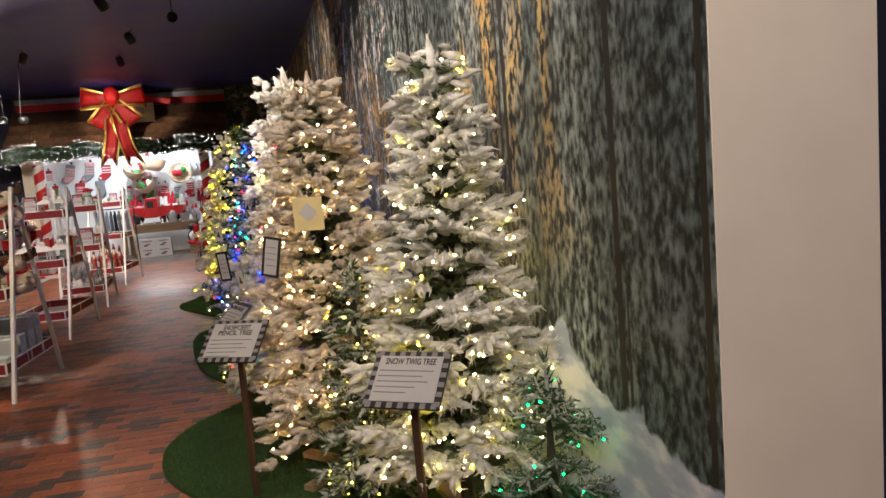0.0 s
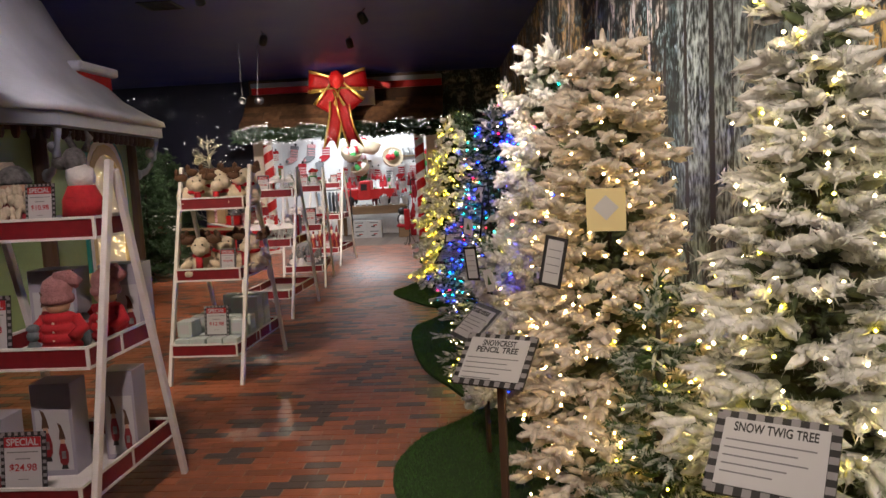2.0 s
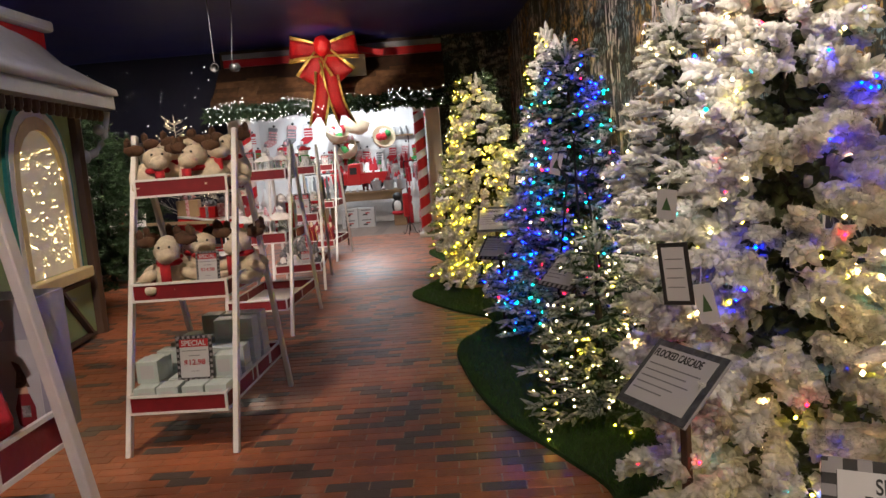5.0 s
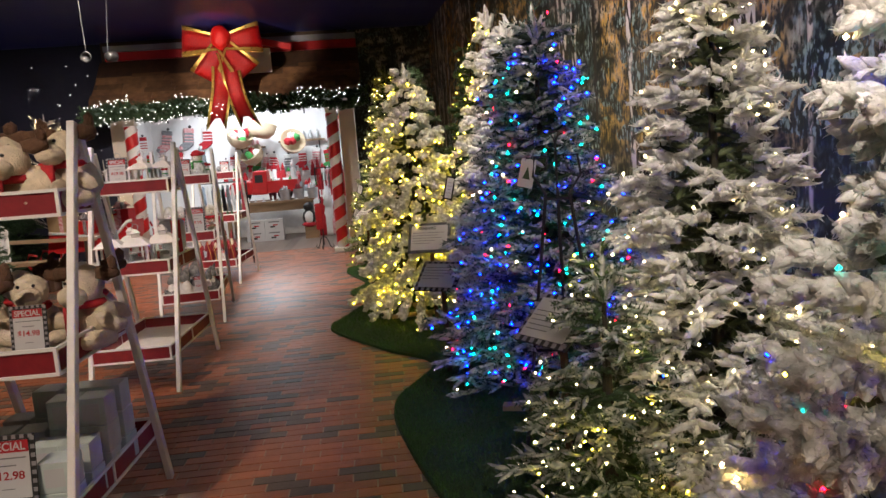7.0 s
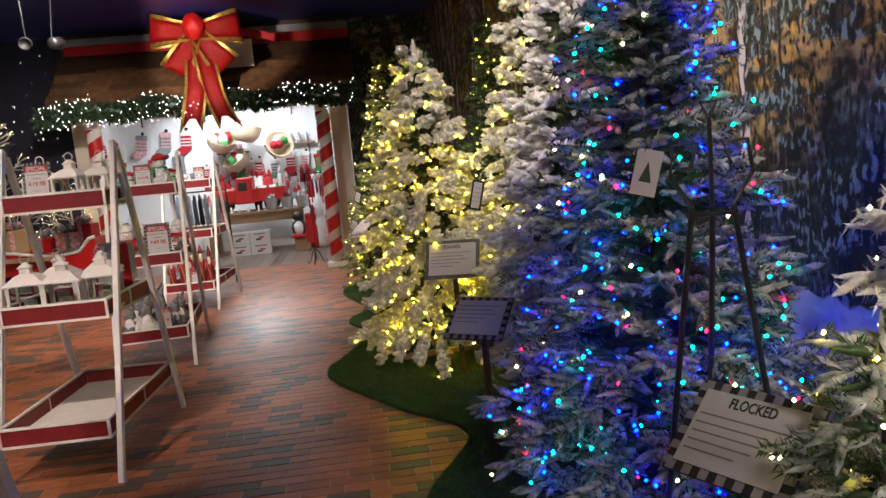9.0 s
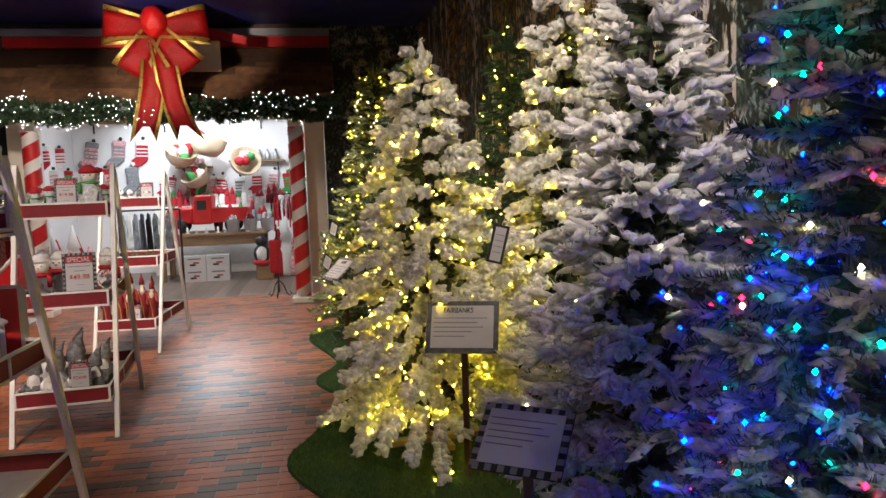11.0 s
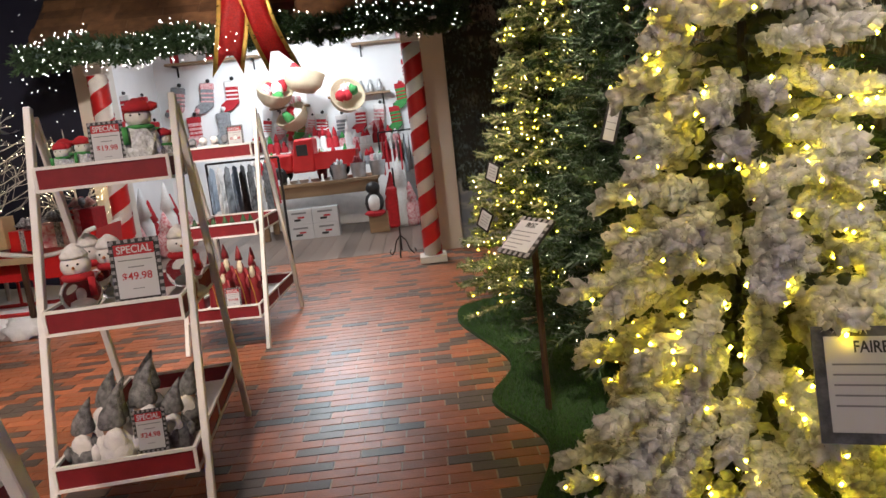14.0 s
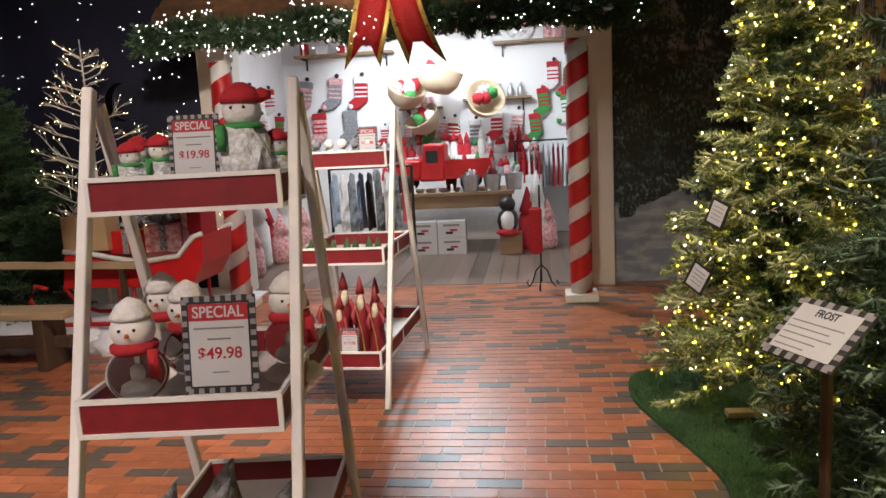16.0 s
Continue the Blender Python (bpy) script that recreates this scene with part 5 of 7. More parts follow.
tree_sign(0.63, 1.87, 0.77, -32, ["SNOW TWIG TREE"], "checked board on a dark post naming the SNOW TWIG TREE")
tree_sign(-0.03, 2.80, 0.79, -26, ["SNOWCREST", "PENCIL TREE"], "checked board on a brown post naming the SNOWCREST PENCIL TREE")
tree_sign(-0.12, 3.81, 0.715, -66, ["FLOCKED CASCADE"], "board with a rough dark rim naming the FLOCKED CASCADE", border=False)
tree_sign(-0.15, 5.62, 0.74, -62, ["FLOCKED"], "checked board on a post between frosted trees")
tree_sign(-0.42, 7.42, 0.65, -35, [], "dark checked board seen against the frosted spruce")
tree_sign(-0.37, 8.64, 0.755, -19, ["FAIRBANKS"], "board with a dark rim naming the FAIRBANKS tree", w=0.34, h=0.25, lean=28, border=False)
tree_sign(-0.90, 10.42, 0.85, -66, ["FROST"], "checked board on a post before the dark green fir", w=0.26, h=0.21)


def hang_tag(x, y, z, yaw, w, h, kind_, tilt_deg=0):
    t = thing("hang_tag", pose(x, y, z, 4, tilt_deg, yaw), "printed paper tag hanging in a tree", "tag", "tree tags")
    part("card", boxes((-w / 2, 0, -h, w / 2, 0.002, 0)), INK if kind_ == "check" else (YELLOW_CARD if kind_ == "yellow" else PAPER), t)
    if kind_ == "check":
        part("paper", boxes((-w / 2 + 0.012, -0.0016, -h + 0.012, w / 2 - 0.012, -0.0004, -0.012)), PAPER, t)
        for i in range(4):
            part("print_line", boxes((-w * 0.28, -0.0024, -h * (0.25 + 0.15 * i) - 0.003, w * 0.28, -0.0017, -h * (0.25 + 0.15 * i))), PALE_INK, t)
    elif kind_ == "yellow":
        bm = bmesh.new()
        box(bm, -0.03, -0.0016, -0.03, 0.03, -0.0004, 0.03, Matrix.Translation((0, 0, -h * 0.45)) @ Matrix.Rotation(radians(45), 4, "Y"))
        part("label", bm, PAPER, t)
    else:
        bm = bmesh.new()
        bm.faces.new([bm.verts.new(p) for p in ((-w * 0.25, -0.001, -h * 0.7), (w * 0.25, -0.001, -h * 0.7), (0, -0.001, -h * 0.25))])
        part("printed_tree", bm, NEEDLE, t)
    bm = bmesh.new()
    tube(bm, [(0, 0, 0), (0.01, 0.02, 0.06)], 0.0012, 4)
    part("string", bm, WHITE, t)


YELLOW_CARD = material("pale_yellow_card", (0.68, 0.58, 0.30), 0.7, scale=6, dark=0.9, bump=0)
hang_tag(0.36, 2.58, 1.42, -15, 0.13, 0.145, "yellow")
hang_tag(0.20, 2.62, 1.26, -20, 0.08, 0.18, "check", 12)
hang_tag(-0.13, 3.72, 1.12, -40, 0.085, 0.17, "check", -4)
hang_tag(-0.13, 3.74, 1.26, -40, 0.055, 0.08, "plain", 6)
hang_tag(-0.05, 3.74, 1.00, -40, 0.055, 0.11, "plain", -12)
hang_tag(-0.08, 6.18, 1.35, -25, 0.07, 0.13, "plain", 15)
hang_tag(-0.16, 8.66, 1.22, -15, 0.075, 0.185, "check", 14)
hang_tag(-0.5, 10.22, 1.42, -35, 0.07, 0.20, "check", 18)
hang_tag(-0.90, 11.45, 1.12, -45, 0.09, 0.12, "check", 24)
hang_tag(-0.96, 11.5, 0.84, -45, 0.10, 0.13, "check", 30)

# ---- goods on the shelves ----
def on_shelf(i, dx, tier, dy, turn=0.0):
    """A pose on the tray of a shelf: dx from its middle, dy from the tray's front edge."""
    x, y, w, d, st = SHELVES[i]
    z = TIERS[tier][0]
    return pose(x, y, 0, 0, 0, st) @ pose(dx, leg_y(z, d) - 0.05 + dy, z + 0.004, 0, 0, turn)


price_card(on_shelf(0, -0.17, 1, 0.03, 4), "$24.98")
price_card(on_shelf(0, 0.02, 0, 0.03, 3), "$24.98")
price_card(on_shelf(0, 0.0, 2, 0.06, 3), "$10.98", 0.13, 0.175)
price_card(on_shelf(1, 0.05, 0, 0.142) @ pose(0, 0, 0.05), "$12.98", 0.19, 0.235)
price_card(on_shelf(1, 0.13, 1, 0.08), "$14.98", 0.125, 0.165)
price_card(on_shelf(2, -0.10, 2, 0.08), "$19.98", 0.14, 0.185)
price_card(on_shelf(3, 0.08, 1, 0.10), "$49.98", 0.19, 0.25)
price_card(on_shelf(3, 0.01, 2, 0.08), "$19.98", 0.135, 0.18)
price_card(on_shelf(3, 0.08, 0, 0.08), "$24.98", 0.12, 0.165)
price_card(on_shelf(4, 0.12, 2, 0.10), "$12.98", 0.12, 0.16)
price_card(on_shelf(4, 0.06, 0, 0.06), "$19.98", 0.11, 0.14)

PLUSH = material("cream_plush", (0.72, 0.62, 0.46), 0.95, scale=40, dark=0.75, bump=0.8, bump_scale=180)
BROWN_PLUSH = material("brown_plush", (0.13, 0.065, 0.035), 0.95, scale=40, dark=0.6, bump=0.8, bump_scale=180)
SILVER_BOX = material("frosted_gift_carton", (0.52, 0.60, 0.58), 0.4, scale=8, dark=0.8, bump=0.03)
SKIN = material("painted_face", (0.62, 0.38, 0.26), 0.5, bump=0.02)
KNIT_GREY = material("grey_wool", (0.27, 0.27, 0.27), 0.95, scale=34, second=(0.07, 0.07, 0.07), bump=0.8, bump_scale=120)
ACRYLIC = clear("clear_acrylic", (0.97, 0.98, 0.98), 0.05)


def plush_moose(m, sitting=True):
    t = thing("plush_moose", m @ pose(0, 0.04, 0) @ Matrix.Scale(1.22, 4), "cream plush moose with brown antlers and red scarf", "plush toy", "plush moose")
    bm = bmesh.new()
    if sitting:
        blob(bm, (0, 0.04, 0.08), (0.075, 0.065, 0.085), 0.1, 2)
        for sx in (-1, 1):
            blob(bm, (sx * 0.075, -0.05, 0.032), (0.035, 0.07, 0.03), 0.1, 2, Matrix.Rotation(sx * -0.5, 4, "Z"))
            blob(bm, (sx * 0.09, 0.0, 0.08), (0.05, 0.025, 0.025), 0.1, 2, Matrix.Rotation(sx * 0.4, 4, "Y"))
        hz, hy = 0.185, 0.01
    else:
        blob(bm, (0, 0.02, 0.075), (0.13, 0.07, 0.07), 0.1, 2)
        for sx in (-1, 1):
            blob(bm, (sx * 0.09, -0.05, 0.03), (0.03, 0.05, 0.03), 0.1, 2)
        hz, hy = 0.15, -0.03
    part("body", bm, PLUSH, t, smooth=True)
    bm = bmesh.new()
    blob(bm, (0.0, hy, hz), (0.058, 0.055, 0.055), 0.08, 2)
    blob(bm, (0.005, hy - 0.055, hz - 0.018), (0.042, 0.045, 0.034), 0.08, 2)
    part("head", bm, PLUSH, t, smooth=True)
    for sx in (-1, 1):
        bm = bmesh.new()
        blob(bm, (sx * 0.085, hy + 0.01, hz + 0.045), (0.045, 0.018, 0.026), 0.3, 2)
        blob(bm, (sx * 0.11, hy + 0.01, hz + 0.075), (0.018, 0.014, 0.028), 0.2, 1)
        part("antler", bm, BROWN_PLUSH, t, smooth=True)
        bm = bmesh.new()
        blob(bm, (sx * 0.022, hy - 0.05, hz + 0.022), (0.006, 0.006, 0.006), 0, 1)
        part("eye", bm, BLACK, t)
    bm = bmesh.new()
    lathe(bm, [(0.05, hz - 0.062), (0.058, hz - 0.05), (0.05, hz - 0.038)], 14, (0, hy + 0.01, 0))
    box(bm, -0.02, hy - 0.075, hz - 0.15, 0.02, hy - 0.06, hz - 0.05)
    part("scarf", bm, FELTS[0], t, smooth=True)


for dx, dy, tn, sit in ((-0.17, 0.12, 30, False), (0.05, 0.10, -15, False), (0.19, 0.14, -30, True), (-0.05, 0.26, 10, True), (-0.2, 0.30, 0, True), (0.12, 0.3, 20, True)):
    plush_moose(on_shelf(1, dx, 2, dy, tn), sit)
for dx, dy, tn in ((-0.09, 0.08, 10), (-0.2, 0.3, -10), (0.02, 0.32, 15), (0.2, 0.3, -20), (-0.1, 0.5, 20), (0.15, 0.5, 0)):
    plush_moose(on_shelf(1, dx, 1, dy, tn))


def gift_carton(m, s_):
    t = thing("gift_carton", m, "pale frosted gift carton with a window panel", "box", "boxed ornaments")
    part("carton", boxes((-s_ / 2, 0, 0, s_ / 2, s_, s_), bevelled=0.002), SILVER_BOX, t)
    part("panel", boxes((-s_ * 0.3, -0.0015, s_ * 0.2, s_ * 0.3, -0.0005, s_ * 0.8)), PAPER, t)


for row_y, cols, levels in ((0.02, (-0.18, -0.06, 0.07, 0.19), (1, 1, 1, 1)), (0.16, (-0.19, -0.06, 0.07, 0.19), (2, 1, 1, 2)), (0.32, (-0.18, -0.05, 0.08, 0.19), (2, 2, 2, 2)), (0.5, (-0.18, -0.05, 0.08, 0.19), (2, 2, 3, 3)), (0.66, (-0.18, -0.05, 0.08, 0.19), (2, 3, 3, 3))):
    for c_, lv in zip(cols, levels):
        for l in range(lv):
            gift_carton(on_shelf(1, c_, 0, row_y, rng.uniform(-4, 4)) @ pose(0, 0, l * 0.112), 0.11)
gift_carton(on_shelf(1, -0.19, 0, 0.10) @ pose(0, 0, 0.112), 0.115)


def lantern(m, s_=1.0):
    t = thing("lantern", m, "white painted metal lantern with glass sides", "lantern", "white lanterns")
    w = 0.075 * s_
    h = 0.17 * s_
    part("base", boxes((-w - 0.01, -w - 0.01, 0, w + 0.01, w + 0.01, 0.016), bevelled=0.003), WHITE, t)
    for sx in (-1, 1):
        for sy in (-1, 1):
            part("corner_post", boxes((sx * w - 0.007, sy * w - 0.007, 0.016, sx * w + 0.007, sy * w + 0.007, h)), WHITE, t)
    for px in ((-w, -w + 0.0005, w, -w + 0.002), (-w, w - 0.002, w, w - 0.0005)):
        part("pane", boxes((px[0] + 0.008, px[1], 0.018, px[2] - 0.008, px[3], h - 0.002)), GLASS, t)
    bm = bmesh.new()
    lathe(bm, [(w * 1.75, h), (w * 1.75, h + 0.008), (w * 0.8, h + 0.05 * s_), (w * 0.45, h + 0.055 * s_), (w * 0.45, h + 0.08 * s_), (w * 0.6, h + 0.085 * s_), (0.008, h + 0.11 * s_)], 4)
    bmesh.ops.rotate(bm, verts=bm.verts, cent=(0, 0, 0), matrix=Matrix.Rotation(math.pi / 4, 3, "Z"))
    part("roof", bm, WHITE, t)
    bm = bmesh.new()
    ring_ = [(0.022 * math.cos(a), 0, h + 0.125 * s_ + 0.022 * math.sin(a)) for a in np.linspace(0, 2 * math.pi, 11)]
    tube(bm, ring_, 0.003, 5)
    part("ring", bm, GALV, t)
    bm = bmesh.new()
    lathe(bm, [(0.03, 0.016), (0.03, 0.09 * s_), (0.01, 0.095 * s_)], 12)
    part("candle", bm, WHITE, t)


for dx, dy in ((-0.16, 0.12), (0.02, 0.10), (0.17, 0.2), (-0.1, 0.35), (0.1, 0.4)):
    lantern(on_shelf(2, dx, 1, dy, 10), 1.0)
for dx, dy in ((0.06, 0.1), (0.19, 0.16), (-0.15, 0.25)):
    lantern(on_shelf(2, dx, 2, dy, -8), 0.85)
part_towel = thing("folded_throw", on_shelf(2, 0.1, 1, 0.62), "white throw with a red stripe hanging behind lanterns", "throw")
part("cloth", boxes((-0.09, 0, 0, 0.09, 0.05, 0.30), bevelled=0.02), PAPER, part_towel)
part("stripe", boxes((0.0, -0.004, 0.01, 0.07, -0.001, 0.29)), BRIGHT_RED, part_towel)


def snow_globe(m):
    t = thing("snowman_globe", m @ Matrix.Scale(0.82, 4), "snowman water globe with red scarf and silver hat", "ornament", "snowman globes")
    bm = bmesh.new()
    lathe(bm, [(0.10, 0), (0.105, 0.012), (0.085, 0.035), (0.06, 0.05), (0.058, 0.06)], 18)
    part("base", bm, WHITE, t, smooth=True)
    bm = bmesh.new()
    blob(bm, (0, 0, 0.135), (0.095, 0.095, 0.09), 0, 3)
    part("globe", bm, ACRYLIC, t, "clear water globe", smooth=True)
    bm = bmesh.new()
    blob(bm, (0, 0, 0.09), (0.055, 0.055, 0.028), 0.15, 2)
    blob(bm, (0.0, 0.0, 0.135), (0.022, 0.02, 0.03), 0.15, 2)
    part("scene", bm, FELTS[3], t, smooth=True)
    bm = bmesh.new()
    blob(bm, (0, 0, 0.275), (0.068, 0.064, 0.062), 0.02, 3)
    part("head", bm, WHITE, t, smooth=True)
    bm = bmesh.new()
    lathe(bm, [(0.06, 0.205), (0.072, 0.215), (0.072, 0.232), (0.055, 0.242)], 18)
    box(bm, 0.05, -0.055, 0.13, 0.08, -0.035, 0.22)
    part("scarf", bm, FELTS[0], t, smooth=True)
    bm = bmesh.new()
    lathe(bm, [(0.06, 0.312), (0.064, 0.325), (0.04, 0.36), (0.008, 0.38)], 14)
    part("hat", bm, FELTS[3], t, smooth=True)
    for sx in (-1, 1):
        bm = bmesh.new()
        blob(bm, (sx * 0.022, -0.062, 0.288), (0.006, 0.005, 0.006), 0, 1)
        part("eye", bm, BLACK, t)
    bm = bmesh.new()
    lathe(bm, [(0.008, 0), (0.001, 0.03)], 7)
    bmesh.ops.rotate(bm, verts=bm.verts, cent=(0, 0, 0), matrix=Matrix.Rotation(math.pi / 2, 3, "X"))
    bmesh.ops.translate(bm, verts=bm.verts, vec=(0, -0.06, 0.272))
    part("nose", bm, ORANGE, t)


ORANGE = material("orange_paint", (0.75, 0.22, 0.04), 0.5, bump=0)
for dx, dy, tn in ((-0.14, 0.10, 8), (-0.07, 0.30, -10), (0.2, 0.36, 15), (-0.2, 0.45, 0)):
    snow_globe(on_shelf(3, dx, 1, dy, tn))


def snowman(m, s_=1.0):
    t = thing("ice_snowman", m @ Matrix.Scale(s_, 4), "clear faceted snowman figure with red hat and green scarf", "ornament", "ice snowmen")
    bm = bmesh.new()
    blob(bm, (0, 0, 0.10), (0.075, 0.07, 0.11), 0.25, 3)
    part("body", bm, CRACKLE, t, "clear crackled acrylic body")
    bm = bmesh.new()
    blob(bm, (0, 0, 0.235), (0.052, 0.05, 0.048), 0.02, 3)
    part("head", bm, FELTS[3], t, smooth=True)
    bm = bmesh.new()
    lathe(bm, [(0.054, 0.255), (0.058, 0.27), (0.04, 0.295), (0.012, 0.31)], 14)
    blob(bm, (0.055, 0, 0.275), (0.03, 0.02, 0.02), 0.1, 1)
    part("hat", bm, FELTS[0], t, smooth=True)
    bm = bmesh.new()
    lathe(bm, [(0.045, 0.185), (0.06, 0.195), (0.045, 0.205)], 14)
    box(bm, -0.055, -0.07, 0.13, -0.035, -0.055, 0.2)
    part("scarf", bm, FELTS[4], t, smooth=True)
    for sx in (-1, 1):
        bm = bmesh.new()
        blob(bm, (sx * 0.017, -0.047, 0.243), (0.005, 0.005, 0.005), 0, 1)
        part("eye", bm, BLACK, t)


CRACKLE = material("crackled_acrylic", (0.80, 0.83, 0.84), 0.12, scale=60, dark=0.55, bump=1.0, bump_scale=70)
for dx, dy, s_ in ((-0.17, 0.09, 0.55), (-0.09, 0.10, 0.6), (0.14, 0.10, 1.0), (0.21, 0.16, 0.6), (-0.2, 0.22, 0.6)):
    snowman(on_shelf(3, dx, 2, dy, rng.uniform(-15, 15)), s_)


def gnome(m, s_, hat, coat, label, group, beard=True):
    t = thing("gnome_figure", m @ Matrix.Scale(s_, 4), label, "gnome", group)
    bm = bmesh.new()
    lathe(bm, [(0.07, 0), (0.085, 0.03), (0.08, 0.13), (0.05, 0.18), (0.03, 0.19)], 14)
    part("coat", bm, coat, t, smooth=True)
    bm = bmesh.new()
    blob(bm, (0, -0.01, 0.205), (0.045, 0.042, 0.045), 0.03, 2)
    part("face", bm, SKIN, t, smooth=True)
    if beard:
        bm = bmesh.new()
        blob(bm, (0, -0.05, 0.15), (0.05, 0.03, 0.075), 0.3, 2)
        part("beard", bm, FELTS[3], t, smooth=True)
    bm = bmesh.new()
    prof = [(0.058, 0.215), (0.062, 0.232), (0.05, 0.28), (0.03, 0.33), (0.012, 0.38), (0.004, 0.40)]
    lathe(bm, prof, 14)
    for v_ in bm.verts:
        v_.co.x += 1.2 * max(0, v_.co.z - 0.26) ** 1.5
    part("hat", bm, hat, t, smooth=True)
    for sx in (-1, 1):
        bm = bmesh.new()
        blob(bm, (sx * 0.085, -0.02, 0.11), (0.025, 0.03, 0.05), 0.1, 1)
        part("arm", bm, coat, t, smooth=True)


PINK_KNIT = material("mauve_wool", (0.42, 0.20, 0.20), 0.95, scale=30, dark=0.6, bump=0.8, bump_scale=120)
def plush_santa(m):
    t = thing("plush_santa", m, "seated plush santa with a fluffy cream beard and grey hat", "plush toy")
    bm = bmesh.new()
    lathe(bm, [(0.085, 0), (0.10, 0.02), (0.095, 0.07), (0.06, 0.13), (0.03, 0.15)], 16, squash=(1.1, 0.8))
    part("jumper", bm, PLAID, t, "red checked jumper", smooth=True)
    for sx in (-1, 1):
        bm = bmesh.new()
        blob(bm, (sx * 0.115, -0.03, 0.05), (0.032, 0.04, 0.055), 0.15, 2)
        part("arm", bm, PLUSH, t, smooth=True)
    bm = bmesh.new()
    blob(bm, (0, -0.01, 0.17), (0.06, 0.055, 0.06), 0.05, 2)
    part("face", bm, SKIN, t, smooth=True)
    bm = bmesh.new()
    r_ = random.Random(6)
    for k in range(46):
        a, u = r_.uniform(-1.5, 1.5), r_.random()
        p = Vector((0.065 * math.sin(a) * (1 - 0.35 * u), -0.040 - 0.050 * math.cos(a), 0.185 - 0.12 * u))
        blob(bm, p, (0.013, 0.012, 0.026), 0.3, 1)
    part("beard", bm, PLUSH, t, "fluffy cream beard", smooth=True)
    bm = bmesh.new()
    lathe(bm, [(0.060, 0.205), (0.066, 0.215), (0.058, 0.24), (0.042, 0.265), (0.02, 0.28)], 16)
    part("hat", bm, KNIT_GREY, t, smooth=True)
    bm = bmesh.new()
    tube(bm, [(0, 0, 0.27), (-0.05, 0, 0.272), (-0.085, -0.01, 0.23)], [0.025, 0.028, 0.018], 8)
    blob(bm, (-0.09, -0.012, 0.21), (0.028, 0.028, 0.028), 0.2, 2)
    part("hat_tail", bm, PLUSH, t, smooth=True)


def winter_child(m, s_):
    """A painted figure of a child gnome in a puffed coat, holding a small companion."""
    t = thing("gnome_figure", m @ Matrix.Scale(s_, 4), "large painted gnome child with mauve hat and red quilted coat", "gnome", "gnomes on shelves")
    for sx in (-1, 1):
        bm = bmesh.new()
        blob(bm, (sx * 0.035, -0.01, 0.02), (0.032, 0.042, 0.024), 0.05, 2)
        part("boot", bm, BROWN_PLUSH, t, smooth=True)
    bm = bmesh.new()
    prof = [(0.05, 0.03)]
    for k in range(4):
        z = 0.035 + 0.04 * k
        r = (0.082, 0.085, 0.08, 0.068)[k]
        prof += [(r - 0.01, z), (r, z + 0.012), (r, z + 0.026), (r - 0.01, z + 0.038)]
    lathe(bm, prof + [(0.03, 0.205)], 20, squash=(1.0, 0.85))
    part("quilted_coat", bm, FELTS[0], t, smooth=True)
    for k in range(4):
        bm = bmesh.new()
        blob(bm, (0.0, -0.073 + 0.003 * k, 0.055 + 0.036 * k), (0.006, 0.004, 0.006), 0, 1)
        part("button", bm, PLUSH, t)
    for sx in (-1, 1):
        bm = bmesh.new()
        tube(bm, [(sx * 0.06, 0, 0.18), (sx * 0.095, -0.01, 0.13), (sx * 0.07, -0.06, 0.10)], [0.024, 0.028, 0.022], 8)
        part("sleeve", bm, FELTS[0], t, smooth=True)
    bm = bmesh.new()
    blob(bm, (0, -0.005, 0.235), (0.05, 0.046, 0.045), 0.02, 3)
    part("face", bm, SKIN, t, smooth=True)
    bm = bmesh.new()
    lathe(bm, [(0.058, 0.238), (0.066, 0.25), (0.064, 0.27), (0.056, 0.276), (0.062, 0.30), (0.05, 0.335), (0.02, 0.355)], 18)
    tube(bm, [(0, 0, 0.335), (0.05, 0.01, 0.345), (0.09, 0.01, 0.315)], [0.035, 0.034, 0.026], 10)
    part("knit_hat", bm, PINK_KNIT, t, "drooping mauve knitted hat", smooth=True)
    bm = bmesh.new()
    blob(bm, (-0.085, -0.06, 0.05), (0.03, 0.028, 0.05), 0.1, 2)
    blob(bm, (-0.085, -0.062, 0.115), (0.026, 0.026, 0.026), 0.05, 2)
    blob(bm, (-0.085, -0.058, 0.145), (0.026, 0.026, 0.02), 0.1, 2)
    part("companion", bm, TEAL_KNIT, t, "small companion in blue-grey", smooth=True)


PLAID = material("red_check_wool", (0.40, 0.03, 0.04), 0.95, scale=55, second=(0.10, 0.03, 0.04), bump=0.6, bump_scale=140)
TEAL_KNIT = material("blue_grey_glaze", (0.16, 0.20, 0.22), 0.5, scale=30, dark=0.5, bump=0.3)
plush_santa(on_shelf(0, -0.15, 2, 0.12, 10) @ Matrix.Scale(1.12, 4))
t_ = thing("plush_reindeer", on_shelf(0, 0.16, 2, 0.12, -10) @ Matrix.Scale(1.25, 4), "plush reindeer bust in a red dress with white fur", "plush toy")
bm = bmesh.new()
lathe(bm, [(0.07, 0), (0.075, 0.03), (0.07, 0.06)], 14)
part("fur_trim", bm, FELTS[3], t_, smooth=True)
bm = bmesh.new()
lathe(bm, [(0.072, 0.06), (0.068, 0.12), (0.045, 0.17)], 14)
part("dress", bm, FELTS[0], t_, smooth=True)
bm = bmesh.new()
blob(bm, (0, 0, 0.20), (0.05, 0.05, 0.05), 0.1, 2)
part("collar", bm, FELTS[3], t_, smooth=True)
bm = bmesh.new()
blob(bm, (-0.01, -0.01, 0.26), (0.035, 0.045, 0.045), 0.1, 2)
blob(bm, (-0.05, -0.02, 0.25), (0.045, 0.025, 0.024), 0.1, 2)
